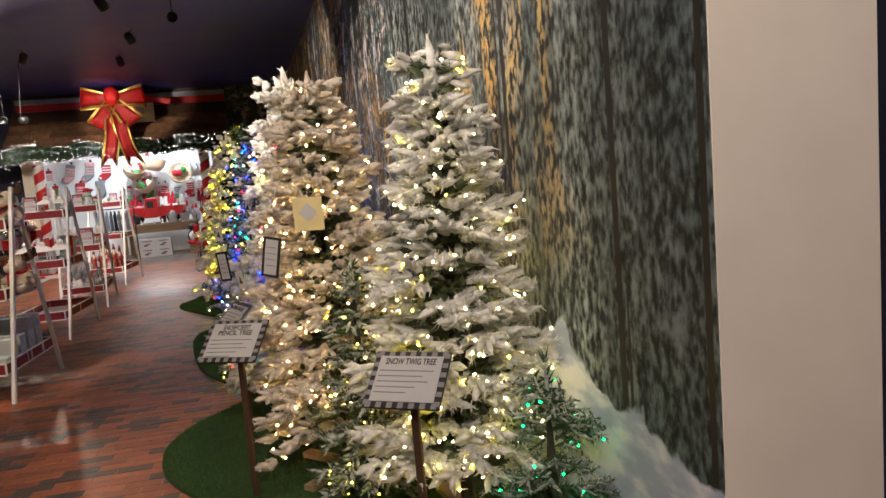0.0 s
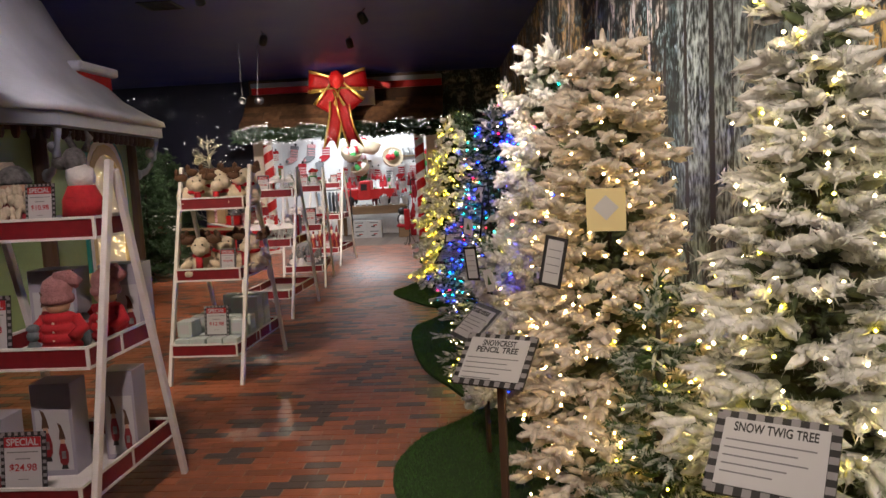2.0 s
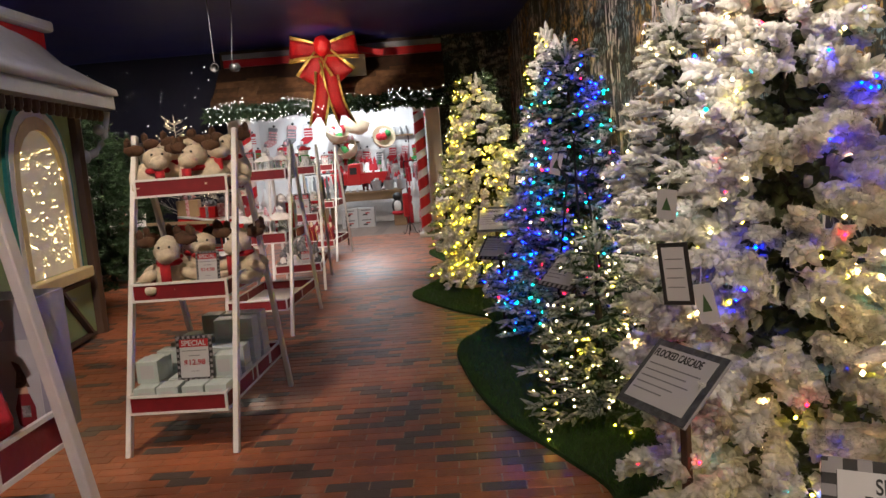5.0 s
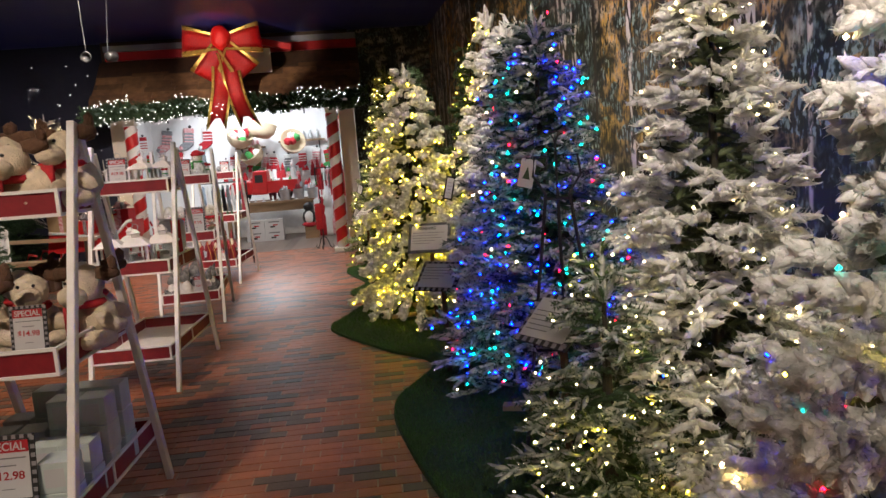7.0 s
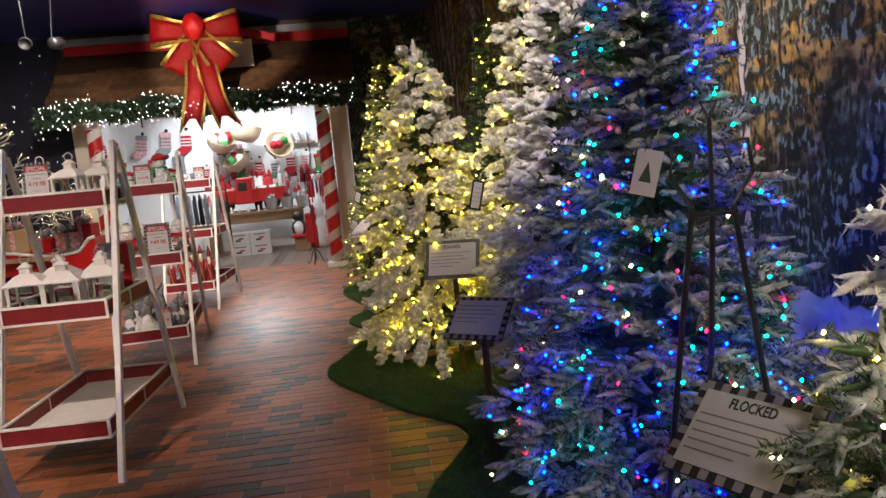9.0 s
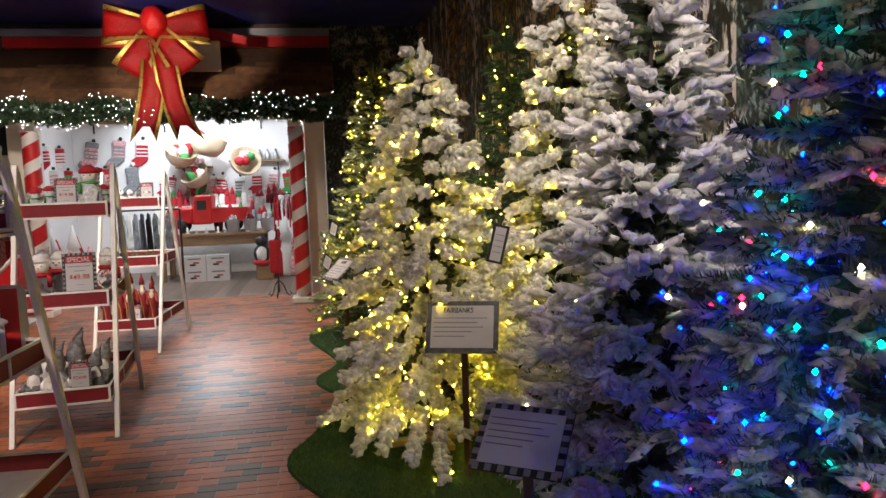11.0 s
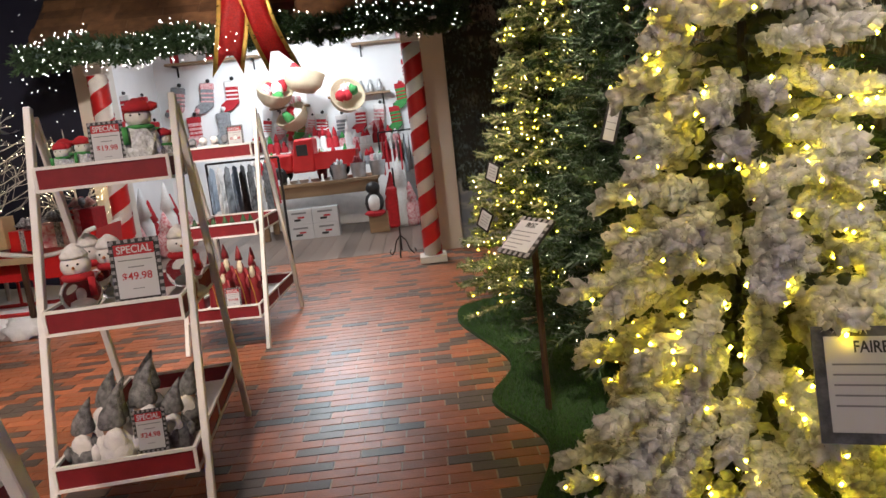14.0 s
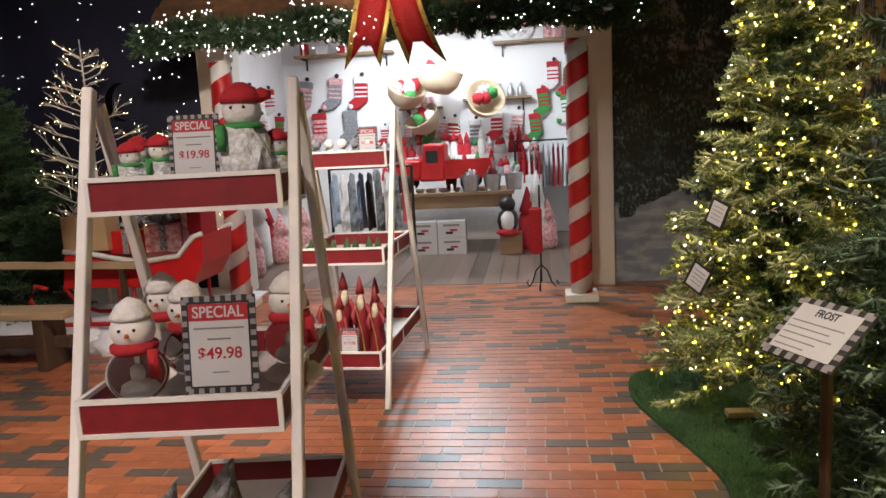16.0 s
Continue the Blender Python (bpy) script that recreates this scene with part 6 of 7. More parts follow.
for sx in (-1, 1):
    tube(bm, [(sx * 0.02, 0.01, 0.29), (sx * 0.045, 0.01, 0.335), (sx * 0.03, 0.01, 0.36)], [0.014, 0.012, 0.005], 6)
part("head", bm, KNIT_GREY, t_, smooth=True)
winter_child(on_shelf(0, 0.08, 1, 0.13, 8), 1.02)
winter_child(on_shelf(0, 0.18, 1, 0.34, -15), 1.02)
PICTURE_BOX = material("lilac_grey_carton", (0.36, 0.35, 0.42), 0.35, scale=4, dark=0.85, bump=0.02)
for dx, dy, tier, w, h in ((-0.09, 0.36, 1, 0.22, 0.36), (0.16, 0.5, 1, 0.2, 0.36), (-0.17, 0.07, 0, 0.17, 0.34), (-0.02, 0.30, 0, 0.18, 0.42), (0.19, 0.48, 0, 0.15, 0.42)):
    c = thing("picture_carton", on_shelf(0, dx, tier, dy, 4), "lilac grey printed carton picturing two gnomes", "box", "gnome cartons")
    part("carton", boxes((-w / 2, 0, 0, w / 2, 0.14, h), bevelled=0.002), PICTURE_BOX, c)
    part("print_panel", boxes((-w * 0.42, -0.0015, h * 0.06, w * 0.42, -0.0005, h * 0.72)), PAPER, c)
    for gx, gz, gs in ((-0.19, 0.16, 1.0), (0.20, 0.07, 0.9)):
        for nm, mat, pts in (
            ("printed_coat", RED, ((-0.11, 0.08), (-0.06, 0.05), (0.08, 0.05), (0.13, 0.09), (0.14, 0.2), (0.08, 0.31), (-0.07, 0.31), (-0.13, 0.2))),
            ("printed_boots", BLACK, ((-0.09, 0.0), (0.10, 0.0), (0.08, 0.05), (-0.06, 0.05))),
            ("printed_face", SKIN, ((-0.06, 0.31), (0.07, 0.31), (0.06, 0.37), (-0.05, 0.37))),
            ("printed_hat", BROWN_PLUSH, ((-0.09, 0.36), (0.10, 0.36), (0.06, 0.45), (0.0, 0.54), (-0.10, 0.57), (-0.05, 0.48))),
            ("printed_gift", KNIT_GREY, ((-0.05, 0.13), (0.07, 0.13), (0.07, 0.22), (-0.05, 0.22))),
        ):
            bm = bmesh.new()
            lay = 0.003 if nm == "printed_gift" else 0.002
            bm.faces.new([bm.verts.new((w * (gx + gs * px), -lay, h * (gz + gs * pz))) for px, pz in pts])
            part(nm, bm, mat, c)
for i, (dx, dy) in enumerate(((-0.17, 0.12), (-0.06, 0.16), (0.03, 0.22), (0.14, 0.2), (-0.14, 0.34), (0.0, 0.4), (0.16, 0.4), (-0.05, 0.08))):
    gnome(on_shelf(3, dx, 0, dy, 30 * math.sin(i)), 0.72 + 0.10 * (i % 3), KNIT_GREY, (KNIT_GREY, FELTS[3], FELTS[1])[i % 3], "grey wool gnome with white beard lying among others", "grey gnomes")
for i, dx in enumerate((-0.20, -0.10, 0.0, 0.10, 0.20, -0.15, -0.02, 0.15)):
    t = thing("santa_figure", on_shelf(4, dx, 0, 0.12 + (0.14 if i > 4 else 0.0) + (0.06 if i % 2 else 0), 20 * math.sin(i * 2.3)) @ Matrix.Scale((0.86, 0.98, 0.8, 1.0, 0.9, 0.84, 1.02, 0.92)[i], 4), "tall slim santa figure in a dark red robe", "santa", "slim santas")
    bm = bmesh.new()
    lathe(bm, [(0.045, 0), (0.05, 0.02), (0.035, 0.25), (0.025, 0.32), (0.02, 0.34)], 10)
    part("robe", bm, RED, t, smooth=True)
    bm = bmesh.new()
    blob(bm, (0, -0.022, 0.31), (0.022, 0.018, 0.05), 0.2, 2)
    part("beard", bm, PLUSH, t, smooth=True)
    bm = bmesh.new()
    lathe(bm, [(0.026, 0.36), (0.02, 0.40), (0.004, 0.46)], 10)
    part("hood", bm, RED, t, smooth=True)
    bm = bmesh.new()
    tube(bm, [(-0.03, -0.035, 0.30), (0.0, -0.047, 0.16), (0.012, -0.052, 0.02)], [0.003, 0.004, 0.005], 6)
    part("gold_trim", bm, GOLD, t, "gold brocade trim")
    bm = bmesh.new()
    lathe(bm, [(0.047, 0.0), (0.053, 0.012), (0.048, 0.03)], 10)
    part("fur_hem", bm, PLUSH, t, smooth=True)
    bm = bmesh.new()
    for sx in (-1, 1):
        tube(bm, [(sx * 0.028, 0, 0.30), (sx * 0.05, -0.015, 0.24), (sx * 0.03, -0.045, 0.20)], [0.014, 0.016, 0.012], 6)
    part("sleeves", bm, RED, t, smooth=True)
    bm = bmesh.new()
    blob(bm, (0, -0.012, 0.355), (0.018, 0.016, 0.02), 0.0, 1)
    part("face", bm, SKIN, t, smooth=True)
for i in range(7):
    t = thing("glass_scene", on_shelf(4, -0.2 + 0.066 * i, 1, 0.09 + 0.05 * (i % 2)), "small frosted village ornament with bottle-brush trees", "ornament", "village ornaments")
    part("base", boxes((-0.03, -0.03, 0, 0.03, 0.03, 0.045), bevelled=0.004), SILVER_BOX, t)
    bm = bmesh.new()
    lathe(bm, [(0.026, 0.046), (0.018, 0.08), (0.004, 0.12)], 9)
    part("brush_tree", bm, NEEDLE, t)
for i in range(5):
    t = thing("small_plush", on_shelf(4, -0.2 + 0.08 * i, 2, 0.13), "little grey and white knitted ornament", "ornament", "knit ornaments")
    bm = bmesh.new()
    blob(bm, (0, 0, 0.05), (0.04, 0.035, 0.05), 0.2, 2)
    blob(bm, (0, -0.01, 0.12), (0.03, 0.03, 0.032), 0.1, 2)
    part("figure", bm, FELTS[(1, 3, 3, 1, 3)[i]], t, smooth=True)
hang = thing("jacket_rail", pose(-2.95, 14.0, 0), "short rail of blue, grey and checked child jackets", "clothes rail")
bm = bmesh.new()
tube(bm, [(-0.32, 0, 1.22), (0.34, 0, 1.22)], 0.01, 8)
tube(bm, [(-0.32, 0, 0), (-0.32, 0, 1.22)], 0.012, 8)
tube(bm, [(0.34, 0, 0), (0.34, 0, 1.22)], 0.012, 8)
part("rail", bm, BLACK, hang)
DENIM = material("pale_blue_cloth", (0.42, 0.50, 0.60), 0.9, scale=20, dark=0.7, bump=0.4)
for i in range(9):
    garment(hang, -0.28 + 0.07 * i, 1.19, 0.3, rng.uniform(0.4, 0.5), (DENIM, FELTS[3], FELTS[1], DENIM, FELTS[1], KNIT_GREY, FELTS[3], KNIT_GREY, FELTS[0])[i])

# ---- the snow-roofed hut ----
hut = thing("snowy_hut", Matrix.Identity(4), "pale green octagonal play hut with a thick snowy roof", "hut")
EAVE = [(-3.88, 5.32), (-3.55, 6.13), (-3.80, 8.68), (-5.0, 9.45), (-6.6, 9.0), (-7.1, 7.2), (-6.6, 5.4), (-5.2, 4.75)]
MID = Vector((-5.35, 7.1))


def ring_at(f, z, wobble=0.0, steps=6):
    out = []
    for i, p in enumerate(EAVE):
        q = EAVE[(i + 1) % len(EAVE)]
        for k in range(steps):
            e = Vector(p).lerp(Vector(q), k / steps)
            r = MID + (e - MID) * f
            out.append(Vector((r.x, r.y, z + wobble * noise.noise(Vector((e.x * 2.1, e.y * 2.1, z))))))
    return out


def skin(bm, rings, close=False):
    vs = [[bm.verts.new(p) for p in r] for r in rings]
    n = len(vs[0])
    for a, b in zip(vs, vs[1:]):
        for k in range(n):
            bm.faces.new((a[k], a[(k + 1) % n], b[(k + 1) % n], b[k]))
    if close:
        bm.faces.new(vs[-1])
    return vs


bm = bmesh.new()
skin(bm, [ring_at(0.97, 2.16), ring_at(1.005, 2.17, 0.03), ring_at(1.0, 2.23, 0.06), ring_at(0.93, 2.30, 0.06), ring_at(0.80, 2.46, 0.05), ring_at(0.66, 2.76, 0.05), ring_at(0.55, 3.10, 0.03), ring_at(0.46, 3.48)], True)
part("roof_snow", bm, ROOF_SNOW, hut, "thick smooth white snow roof", smooth=True)
bm = bmesh.new()
skin(bm, [ring_at(0.90, 2.04), ring_at(0.985, 2.04), ring_at(0.985, 2.155), ring_at(0.90, 2.155)])
part("fascia", bm, GREY, hut)
bm = bmesh.new()
skin(bm, [ring_at(0.80, 0.0), ring_at(0.80, 2.1)])
part("wall", bm, GREEN_WOOD, hut, "pale green board wall")
bm = bmesh.new()
skin(bm, [ring_at(0.80, 2.02), ring_at(0.90, 2.03), ring_at(0.90, 2.038), ring_at(0.80, 2.06)])
part("soffit", bm, DARK_WOOD, hut)
for i, p in enumerate(EAVE[:4]):
    r = MID + (Vector(p) - MID) * 0.808
    bm = bmesh.new()
    lathe(bm, [(0.07, 0), (0.07, 2.03)], 8, (r.x, r.y, 0))
    part("corner_post", bm, DARK_WOOD, hut)
    out_way = (Vector(p) - MID).normalized()
    bm = bmesh.new()
    pts = []
    for k in range(9):
        a = k / 8 * math.pi / 2
        pts.append((r.x + out_way.x * (0.06 + 0.24 * math.sin(a)), r.y + out_way.y * (0.06 + 0.24 * math.sin(a)), 1.62 + 0.40 * (1 - math.cos(a))))
    tube(bm, pts, [0.02 + 0.02 * math.sin(k) ** 2 for k in range(9)], 8)
    blob(bm, (r.x + out_way.x * 0.22, r.y + out_way.y * 0.22, 1.86), (0.05, 0.05, 0.05), 0.1, 2)
    blob(bm, (r.x + out_way.x * 0.08, r.y + out_way.y * 0.08, 1.62), (0.04, 0.04, 0.06), 0.1, 2)
    part("bracket", bm, GREY, hut, "scrolled grey eave bracket", smooth=True)
# dentils under the fascia
for i in (0, 1):
    a, b = Vector(EAVE[i]), Vector(EAVE[i + 1])
    n_d = int((b - a).length / 0.13)
    for k in range(n_d):
        e = MID + (a.lerp(b, (k + 0.5) / n_d) - MID) * 0.93
        bm = bmesh.new()
        lathe(bm, [(0.02, 1.93), (0.035, 1.97), (0.035, 2.028)], 8, (e.x, e.y, 0))
        part("dentil", bm, DARK_WOOD, hut)
TEAL = material("teal_trim", (0.03, 0.26, 0.22), 0.5, scale=12, dark=0.8)
BUTTER = material("butter_paint", (0.72, 0.58, 0.28), 0.5, scale=12, dark=0.88)
LIT = glow("lit_frosted_window", (0.9, 0.82, 0.66), 0.06)


def face_frame(i, u):
    """A frame on a wall face: x along it, y outwards, z up."""
    a = MID + (Vector(EAVE[i]) - MID) * 0.80
    b = MID + (Vector(EAVE[i + 1]) - MID) * 0.80
    p = a.lerp(b, u)
    along = (b - a).normalized()
    out_ = Vector((along.y, -along.x))
    if out_.dot(p - MID) < 0:
        out_ = -out_
    return Matrix(((along.x, out_.x, 0, p.x), (along.y, out_.y, 0, p.y), (0, 0, 1, 0), (0, 0, 0, 1)))


def arch(w, z0, z1, n=10):
    pts = [(-w, z0), (-w, z1)]
    for k in range(1, n):
        a = math.pi * k / n
        pts.append((-w * math.cos(a), z1 + 1.25 * w * math.sin(a) ** 0.8))
    return pts + [(w, z1), (w, z0)]


def arch_window(i, u, w, z0, z1):
    m = face_frame(i, u)
    win = part("window", flat_arch(arch(w, z0, z1), 0.012, m), LIT, hut, "arched window aglow with warm string lights")
    for grow, d0, mat, nm in ((0.07, 0.02, BUTTER, "butter_frame"), (0.13, 0.015, WHITE, "white_surround"), (0.17, 0.01, TEAL, "teal_trim")):
        inner, outer = arch(w + grow - 0.065 if grow > 0.1 else w, z0, z1), arch(w + grow, z0, z1 + 0.02)
        bm = bmesh.new()
        prev = None
        for (xi, zi), (xo, zo) in zip(inner, outer):
            vs = [bm.verts.new(m @ Vector(p)) for p in ((xi, 0.0, zi), (xi, d0 + 0.02, zi), (xo, d0 + 0.02, zo), (xo, 0.0, zo))]
            if prev:
                for k in range(3):
                    bm.faces.new((prev[k], prev[k + 1], vs[k + 1], vs[k]))
            prev = vs
        part(nm, bm, mat, win)
    rw = np.random.default_rng(9 + i)
    pts = []
    while len(pts) < 90:
        x, z = rw.uniform(-w, w), rw.uniform(z0, z1 + w * 0.9)
        pts.append(m @ Vector((x, 0.02 + rw.uniform(0, 0.008), z)))
    ob = new("window_lights", bulbs_mesh("window_lights", np.array(pts), 0.0036, [BULB["soft"]], np.zeros(90, int)))
    ob.parent = win
    tagged(ob, "curtain of warm fairy lights", kind="stuff")
    bm = bmesh.new()
    box(bm, -w - 0.2, 0.0, z0 - 0.10, w + 0.2, 0.10, z0 - 0.005, m)
    bevel(bm, 0.01)
    part("sill", bm, BUTTER, hut)
    for xa, za, xb, zb in ((-w - 0.15, 0.05, 0, z0 - 0.12), (w + 0.15, 0.05, 0, z0 - 0.12), (-w - 0.2, 0.04, w + 0.2, 0.04), (-w - 0.2, z0 - 0.14, w + 0.2, z0 - 0.14), (0, 0.03, 0, z0 - 0.12)):
        bm = bmesh.new()
        bar(bm, m @ Vector((xa, 0.018, za)), m @ Vector((xb, 0.018, zb)), 0.07, 0.03)
        part("timber", bm, DARK_WOOD, hut)


def flat_arch(pts, d, m):
    bm = bmesh.new()
    a = [bm.verts.new(m @ Vector((x, 0.003, z))) for x, z in pts]
    b = [bm.verts.new(m @ Vector((x, d, z))) for x, z in pts]
    bm.faces.new(a)
    bm.faces.new(b[::-1])
    for k in range(len(pts)):
        j = (k + 1) % len(pts)
        bm.faces.new((a[k], b[k], b[j], a[j]))
    return bm


arch_window(1, 0.63, 0.38, 0.66, 1.36)
bm = bmesh.new()
box(bm, -5.0, 7.6, 2.72, -4.15, 8.4, 2.82)
bevel(bm, 0.03, 2)
part("dormer_roof", bm, ROOF_SNOW, hut)
bm = bmesh.new()
box(bm, -4.9, 7.66, 2.52, -4.22, 8.34, 2.715)
part("dormer_front", bm, BRIGHT_RED, hut, "red dormer gable")

# ---- sleigh corner ----
TWIG = material("frosted_twig", (0.66, 0.62, 0.56), 0.6, scale=20, dark=0.7, bump=0.3)


def twig_tree(x, y, h, seed, label):
    r_ = random.Random(seed)
    t = thing("twig_tree", pose(x, y, 0), label, "twig tree", "lit twig trees")
    bm = bmesh.new()
    tips = []

    def grow(p, d, l, rad, depth):
        q = p + d * l
        midp = p.lerp(q, 0.5) + Vector((r_.uniform(-1, 1), r_.uniform(-1, 1), r_.uniform(-1, 1))) * l * 0.06
        tube(bm, [p, midp, q], [rad, rad * 0.8, rad * 0.55], 4, False)
        tips.append(q)
        if depth:
            for _ in range(3):
                nd = (d + Vector((r_.uniform(-0.8, 0.8), r_.uniform(-0.8, 0.8), r_.uniform(-0.3, 0.5)))).normalized()
                grow(p.lerp(q, r_.uniform(0.4, 0.95)), nd, l * r_.uniform(0.45, 0.65), rad * 0.55, depth - 1)

    tube(bm, [(0, 0, 0), (0.02, 0, h * 0.5), (0, 0.02, h)], [0.022, 0.014, 0.004], 6)
    z = 0.5
    while z < h - 0.1:
        for k in range(4):
            a = r_.uniform(0, 6.28)
            grow(Vector((0, 0, z + r_.uniform(-0.05, 0.05))), Vector((math.cos(a), math.sin(a), 0.45)).normalized(), (h - z) * 0.22 + 0.1, 0.006, 2)
        z += 0.16
    part("twig_crown", bm, TWIG, t)
    pts = np.array([tuple(p) for p in r_.sample(tips, min(150, len(tips)))])
    ob = new("light_string", bulbs_mesh("light_string", pts, 0.004, [BULB["soft"]], np.zeros(len(pts), int)))
    ob.parent = t
    tagged(ob, "tiny warm lights", kind="stuff")


twig_tree(-5.45, 14.3, 2.4, 1, "bare white twig tree with tiny warm lights")
twig_tree(-4.85, 14.75, 1.7, 2, "small bare white twig tree with tiny lights")
tree("plain green pine beside the hut, unlit", -5.35, 11.3, 2.35, 0.55, 31, core=NEEDLE, thick=0.07, needles=14, needle_len=0.36, dense=0.9, twig=0.11, ground=0.0, low=0.15)
tree("plain green pine behind the sleigh, unlit", -6.25, 14.2, 2.1, 0.6, 32, core=NEEDLE, thick=0.07, needles=12, needle_len=0.36, dense=0.8, twig=0.12, ground=0.0, low=0.15)
bm = bmesh.new()
rows = []
for i in range(22):
    row_ = []
    for j in range(12):
        x, y = -7.6 + 3.3 * i / 21, 13.25 + 1.9 * j / 11
        edge = min(1.0, 3 * min(i, 21 - i) / 21 + 0.0, 4 * min(j, 11 - j) / 11 + (1 if j > 6 else 0))
        row_.append(bm.verts.new((x, y, max(0.0, edge) * (0.10 + 0.09 * noise.noise(Vector((x * 3, y * 3, 0)))) + 0.003)))
    rows.append(row_)
for a, b in zip(rows, rows[1:]):
    for j in range(11):
        bm.faces.new((a[j], b[j], b[j + 1], a[j + 1]))
batting = part("snow_blanket", bm, SNOW, None, "", True)
tagged(batting, "lumpy white snow batting under the sleigh", "snow blanket")
for i in range(9):
    bm = bmesh.new()
    blob(bm, (0, 0, 0.03), (rng.uniform(0.12, 0.24), rng.uniform(0.1, 0.16), rng.uniform(0.06, 0.11)), 0.5, 3)
    l_ = part("snow_lump", bm, SNOW, None, "", True)
    l_.location = (-6.4 + 0.24 * i, 13.2 + rng.uniform(-0.05, 0.1), 0.02)
    tagged(l_, "loose lump of white snow batting", "snow lump", "snow lumps")

sleigh = thing("sleigh", pose(-4.75, 13.75, 0.08), "red wooden sleigh with white trim, loaded with presents", "sleigh")
bm = bmesh.new()
prof = [(-0.55, 0.34), (-0.50, 0.62), (-0.30, 0.60), (0.1, 0.52), (0.42, 0.56), (0.55, 0.70), (0.62, 0.72), (0.60, 0.5), (0.5, 0.34)]
fr = [bm.verts.new((x, -0.27, z)) for x, z in prof]
bk = [bm.verts.new((x, 0.27, z)) for x, z in prof]
bm.faces.new(fr)
bm.faces.new(bk[::-1])
for k in range(len(prof)):
    j = (k + 1) % len(prof)
    bm.faces.new((fr[k], bk[k], bk[j], fr[j]))
part("body", bm, BRIGHT_RED, sleigh, "bright red sleigh body")
for y_ in (-0.28, 0.28):
    bm = bmesh.new()
    tube(bm, [(x, y_, z + 0.01) for x, z in prof[1:7]], 0.022, 8)
    part("trim", bm, WHITE, sleigh, "white rolled trim", smooth=True)
    bm = bmesh.new()
    tube(bm, [(0.6, y_ * 0.8, 0.04), (-0.6, y_ * 0.8, 0.04), (-0.78, y_ * 0.8, 0.10), (-0.88, y_ * 0.8, 0.24), (-0.82, y_ * 0.8, 0.36), (-0.72, y_ * 0.8, 0.33)], 0.018, 8)
    for x_ in (-0.4, 0.0, 0.4):
        tube(bm, [(x_, y_ * 0.8, 0.05), (x_, y_ * 0.8, 0.36)], 0.014, 6)
    part("runner", bm, BRIGHT_RED, sleigh, "curled sleigh runner", smooth=True)
KRAFT = material("kraft_paper", (0.42, 0.28, 0.14), 0.7, scale=8, dark=0.85, bump=0.1)
GINGHAM = material("black_white_gingham", (0.45, 0.45, 0.47), 0.8, scale=60, second=(0.03, 0.03, 0.04), bump=0.1)


def present(m, w, d, h, paper, band, label):
    t = thing("present", m, label, "present", "wrapped presents")
    part("box_body", boxes((-w / 2, -d / 2, 0, w / 2, d / 2, h), bevelled=0.006), paper, t)
    part("ribbon", boxes((-0.025, -d / 2 - 0.003, 0, 0.025, d / 2 + 0.003, h + 0.003)), band, t)
    for k in range(6):
        a = math.pi * 2 * k / 6
        bm = bmesh.new()
        pts = [(0.02 * math.cos(a), 0.02 * math.sin(a), h + 0.01), (0.07 * math.cos(a), 0.07 * math.sin(a), h + 0.08), (0.11 * math.cos(a), 0.11 * math.sin(a), h + 0.05), (0.05 * math.cos(a), 0.05 * math.sin(a), h + 0.015)]
        tube(bm, pts, [0.012, 0.03, 0.028, 0.012], 6)
        part("bow_loop", bm, (band, GINGHAM)[k % 2], t, smooth=True)


present(pose(-5.1, 13.62, 0.70, 0, 0, 8), 0.34, 0.26, 0.27, KRAFT, FELTS[2], "kraft paper present with a pink and gingham bow")
present(pose(-4.78, 13.7, 0.66, 0, 0, -10), 0.30, 0.26, 0.18, BRIGHT_RED, GINGHAM, "red paper present with a gingham bow")
present(pose(-4.5, 13.62, 0.68, 0, 0, 20), 0.26, 0.22, 0.20, FELTS[2], GINGHAM, "pink present with a gingham bow")
present(pose(-4.35, 13.8, 0.72, 0, 0, -5), 0.28, 0.24, 0.24, FELTS[0], FELTS[2], "dark red present with a pink bow")

deer = bmesh.new()
blob(deer, (0, 0, 0.72), (0.34, 0.15, 0.17), 0.05, 3)
blob(deer, (-0.36, 0, 0.95), (0.10, 0.09, 0.22), 0.05, 2, Matrix.Rotation(radians(-25), 4, "Y"))
blob(deer, (-0.48, 0, 1.16), (0.14, 0.07, 0.08), 0.05, 2, Matrix.Rotation(radians(20), 4, "Y"))
for lx, ly in ((-0.22, -0.08), (-0.22, 0.08), (0.24, -0.08), (0.24, 0.08)):
    tube(deer, [(lx, ly, 0.66), (lx + 0.02, ly, 0.34), (lx - 0.01, ly, 0.0)], [0.06, 0.032, 0.035], 8)
for sy in (-1, 1):
    tube(deer, [(-0.44, sy * 0.04, 1.22), (-0.38, sy * 0.12, 1.38), (-0.44, sy * 0.16, 1.52)], [0.014, 0.012, 0.005], 6)
    tube(deer, [(-0.39, sy * 0.10, 1.34), (-0.48, sy * 0.13, 1.44)], [0.01, 0.004], 6)
deer_mesh = finish("reindeer_statue", deer, WHITE, True)
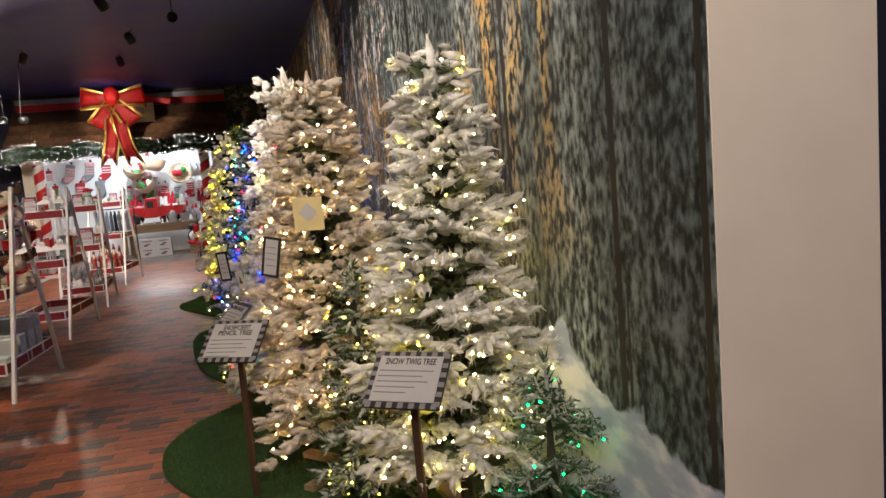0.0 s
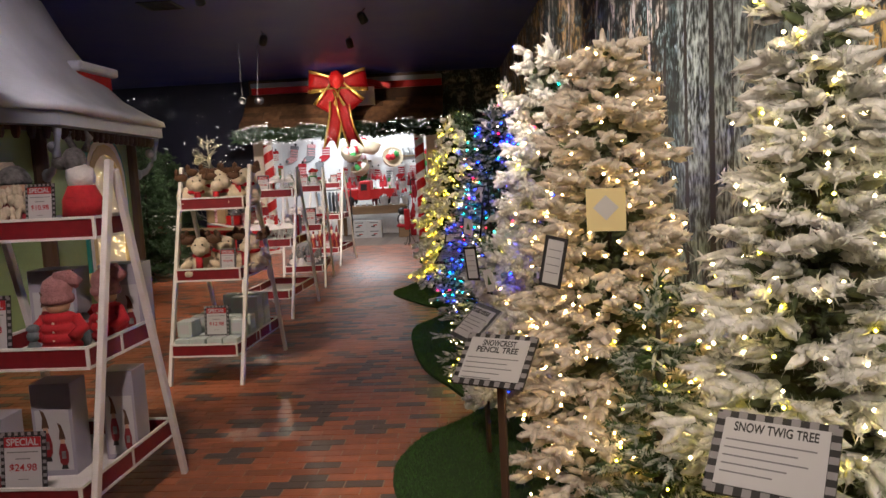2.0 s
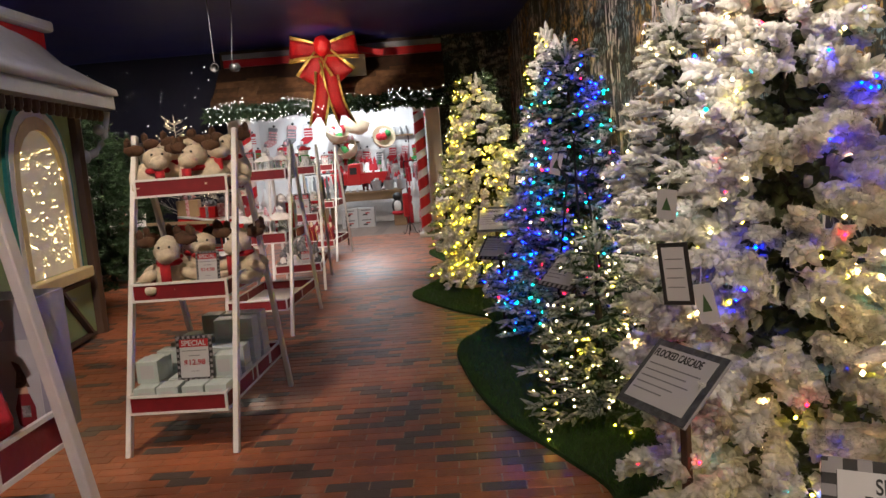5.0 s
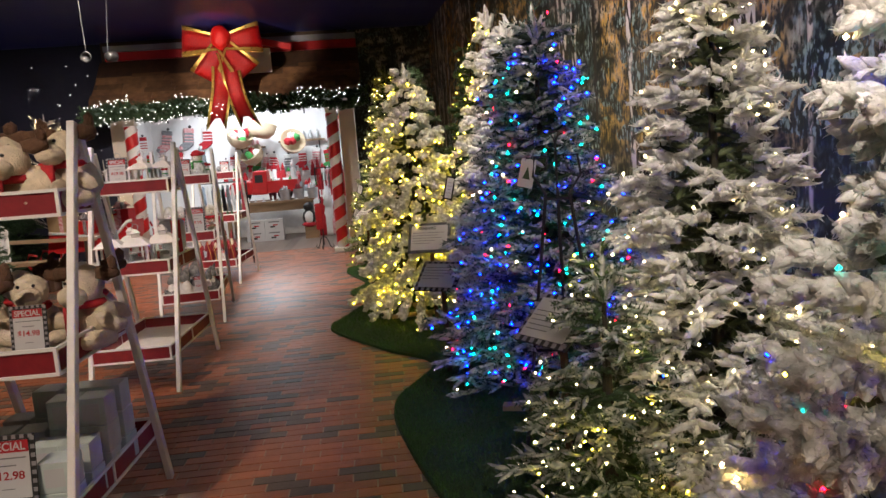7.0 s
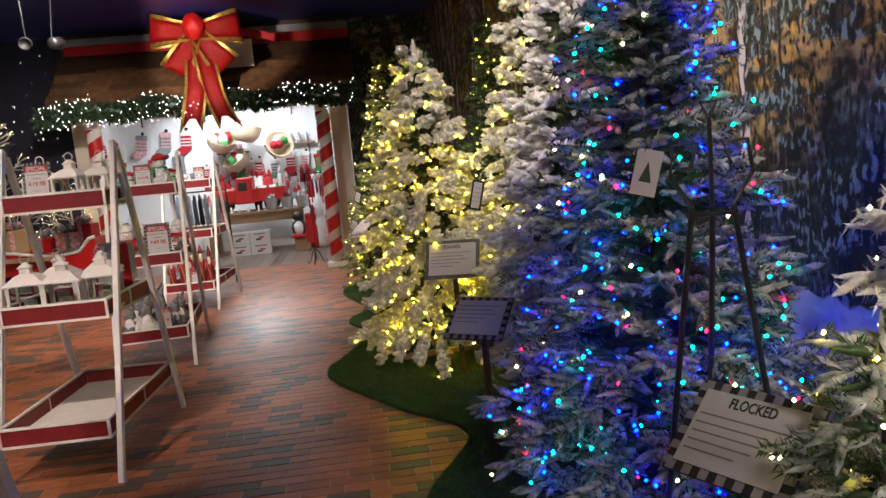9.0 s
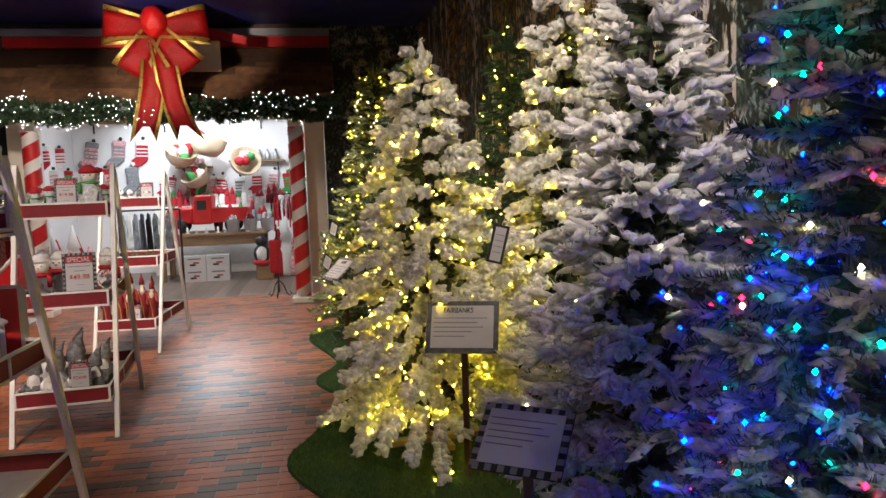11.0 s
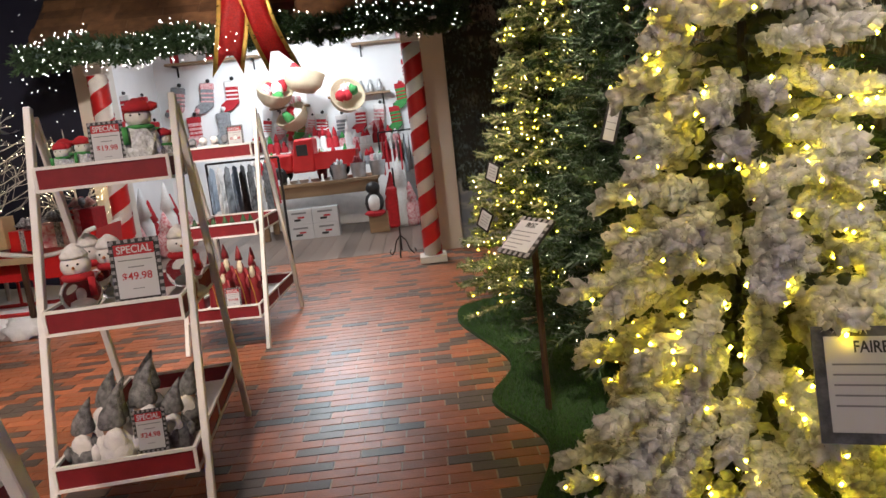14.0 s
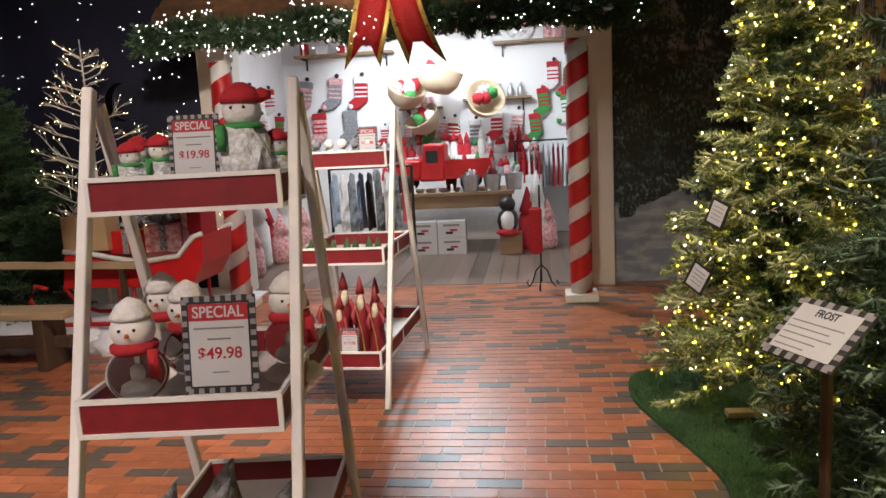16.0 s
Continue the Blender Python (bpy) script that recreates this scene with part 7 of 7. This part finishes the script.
for x, y, r_z in ((-5.95, 13.1, 4), (-6.75, 13.35, -6)):
    d = new("reindeer_statue", deer_mesh)
    d.matrix_world = pose(x, y, 0.06, 0, 0, r_z)
    tagged(d, "white standing reindeer statue before the sleigh", "statue", "reindeer statues")
    bl = thing("saddle_blanket", pose(x, y, 0.06, 0, 0, r_z), "red cloth band round the reindeer's body", "blanket", "reindeer bands")
    bm = bmesh.new()
    tube(bm, [(-0.02, 0, 0.72), (0.10, 0, 0.72)], 0.186, 20, False)
    part("cloth", bm, FELTS[0], bl, smooth=True)
bench = thing("rail_bench", pose(-5.9, 12.85, 0), "low weathered wooden rail bench before the sleigh", "bench")
part("seat", boxes((-1.1, -0.13, 0.36, 1.1, 0.13, 0.41), bevelled=0.005), PINE, bench)
part("lower_rail", boxes((-1.05, -0.03, 0.14, 1.05, 0.03, 0.22), bevelled=0.005), DARK_WOOD, bench)
for x_ in (-0.9, 0.9):
    part("trestle", boxes((x_ - 0.04, -0.12, 0, x_ + 0.04, 0.12, 0.36), bevelled=0.006), DARK_WOOD, bench)
shaft = thing("sleigh_shaft", pose(-5.6, 13.3, 0), "long wooden shaft from the sleigh to the reindeer", "shaft")
bm = bmesh.new()
bar(bm, (-1.3, 0, 0.68), (1.0, 0.1, 0.60), 0.05, 0.05)
part("pole", bm, PINE, shaft)
bm = bmesh.new()
bar(bm, (0.85, 0.1, 0.0), (0.85, 0.1, 0.6), 0.04)
part("prop", bm, DARK_WOOD, shaft)
# iron easel by the frosted spruce
easel = thing("iron_easel", pose(-0.02, 5.95, 0.02, 0, 0, -15), "black wrought iron easel with a scrolled top", "easel")
bm = bmesh.new()
for sx in (-1, 1):
    tube(bm, [(sx * 0.20, 0, 0), (sx * 0.05, 0.02, 1.18)], 0.008, 6)
    tube(bm, [(sx * 0.05, 0.02, 1.18), (sx * 0.10, 0.02, 1.26), (sx * 0.09, 0.02, 1.34), (sx * 0.03, 0.02, 1.34), (sx * 0.05, 0.02, 1.28)], 0.006, 6)
tube(bm, [(0, 0.30, 0), (0, 0.02, 1.18)], 0.008, 6)
tube(bm, [(-0.06, 0.02, 1.16), (0.06, 0.02, 1.16)], 0.007, 6)
tube(bm, [(-0.13, 0.01, 0.5), (0.13, 0.01, 0.5)], 0.007, 6)
tube(bm, [(0, 0.02, 1.18), (0, 0.02, 1.40), (0.02, 0.02, 1.44), (-0.02, 0.02, 1.44), (0, 0.02, 1.40)], 0.006, 6)
part("frame", bm, BLACK, easel)

# ---- pavers ----
def paver(bm, x, y, w, d, h):
    b = 0.0015
    vs = [bm.verts.new(p) for p in ((x, y, -0.012), (x + w, y, -0.012), (x + w, y + d, -0.012), (x, y + d, -0.012), (x + b, y + b, h), (x + w - b, y + b, h), (x + w - b, y + d - b, h), (x + b, y + d - b, h))]
    for q in ((4, 5, 6, 7), (0, 1, 5, 4), (1, 2, 6, 5), (2, 3, 7, 6), (3, 0, 4, 7)):
        bm.faces.new([vs[i] for i in q])


PITCH_X, PITCH_Y, JOINT = 0.192, 0.0800, 0.0045
rng = random.Random(11)
verts, faces = [], []
pv_mesh = []
for k in range(3):
    bm = bmesh.new()
    paver(bm, 0, 0, PITCH_X - JOINT, PITCH_Y - JOINT, -0.001 * k * 0.5)
    pv_mesh.append(finish("brick", bm, BRICK))
floor_ob = bpy.data.objects["floor"]
row = 0
yy = -2.2
while yy < 15.2 - PITCH_Y * 0.2:
    xx = -7.4 + (PITCH_X / 2) * (row % 2) + rng.uniform(-0.022, 0.022)
    while xx < 1.9:
        inside = True
        if yy > 2.3 and yy < 12.7 and xx > float(np.interp(yy, ys, xs)) + 0.25:
            inside = False
        if inside:
            if -1.95 < xx < -1.0 and 8.7 < yy < 12.4:
                ob = new("brick", pv_mesh[rng.randrange(3)])
                ob.location = (xx, yy, rng.uniform(-0.0012, 0.0))
                ob.parent = floor_ob
            else:
                h = rng.uniform(-0.0015, 0.0)
                w, d, b, o = PITCH_X - JOINT, PITCH_Y - JOINT, 0.0015, len(verts)
                verts += [(xx, yy, -0.012), (xx + w, yy, -0.012), (xx + w, yy + d, -0.012), (xx, yy + d, -0.012), (xx + b, yy + b, h), (xx + w - b, yy + b, h), (xx + w - b, yy + d - b, h), (xx + b, yy + d - b, h)]
                faces += [tuple(o + i for i in q) for q in ((4, 5, 6, 7), (0, 1, 5, 4), (1, 2, 6, 5), (2, 3, 7, 6), (3, 0, 4, 7))]
        xx += PITCH_X
    yy += PITCH_Y
    row += 1
rest = new("bricks", raw_mesh("bricks", verts, faces, [BRICK]))
rest.parent = floor_ob
tagged(rest, "terracotta and grey brick pavers", kind="stuff")
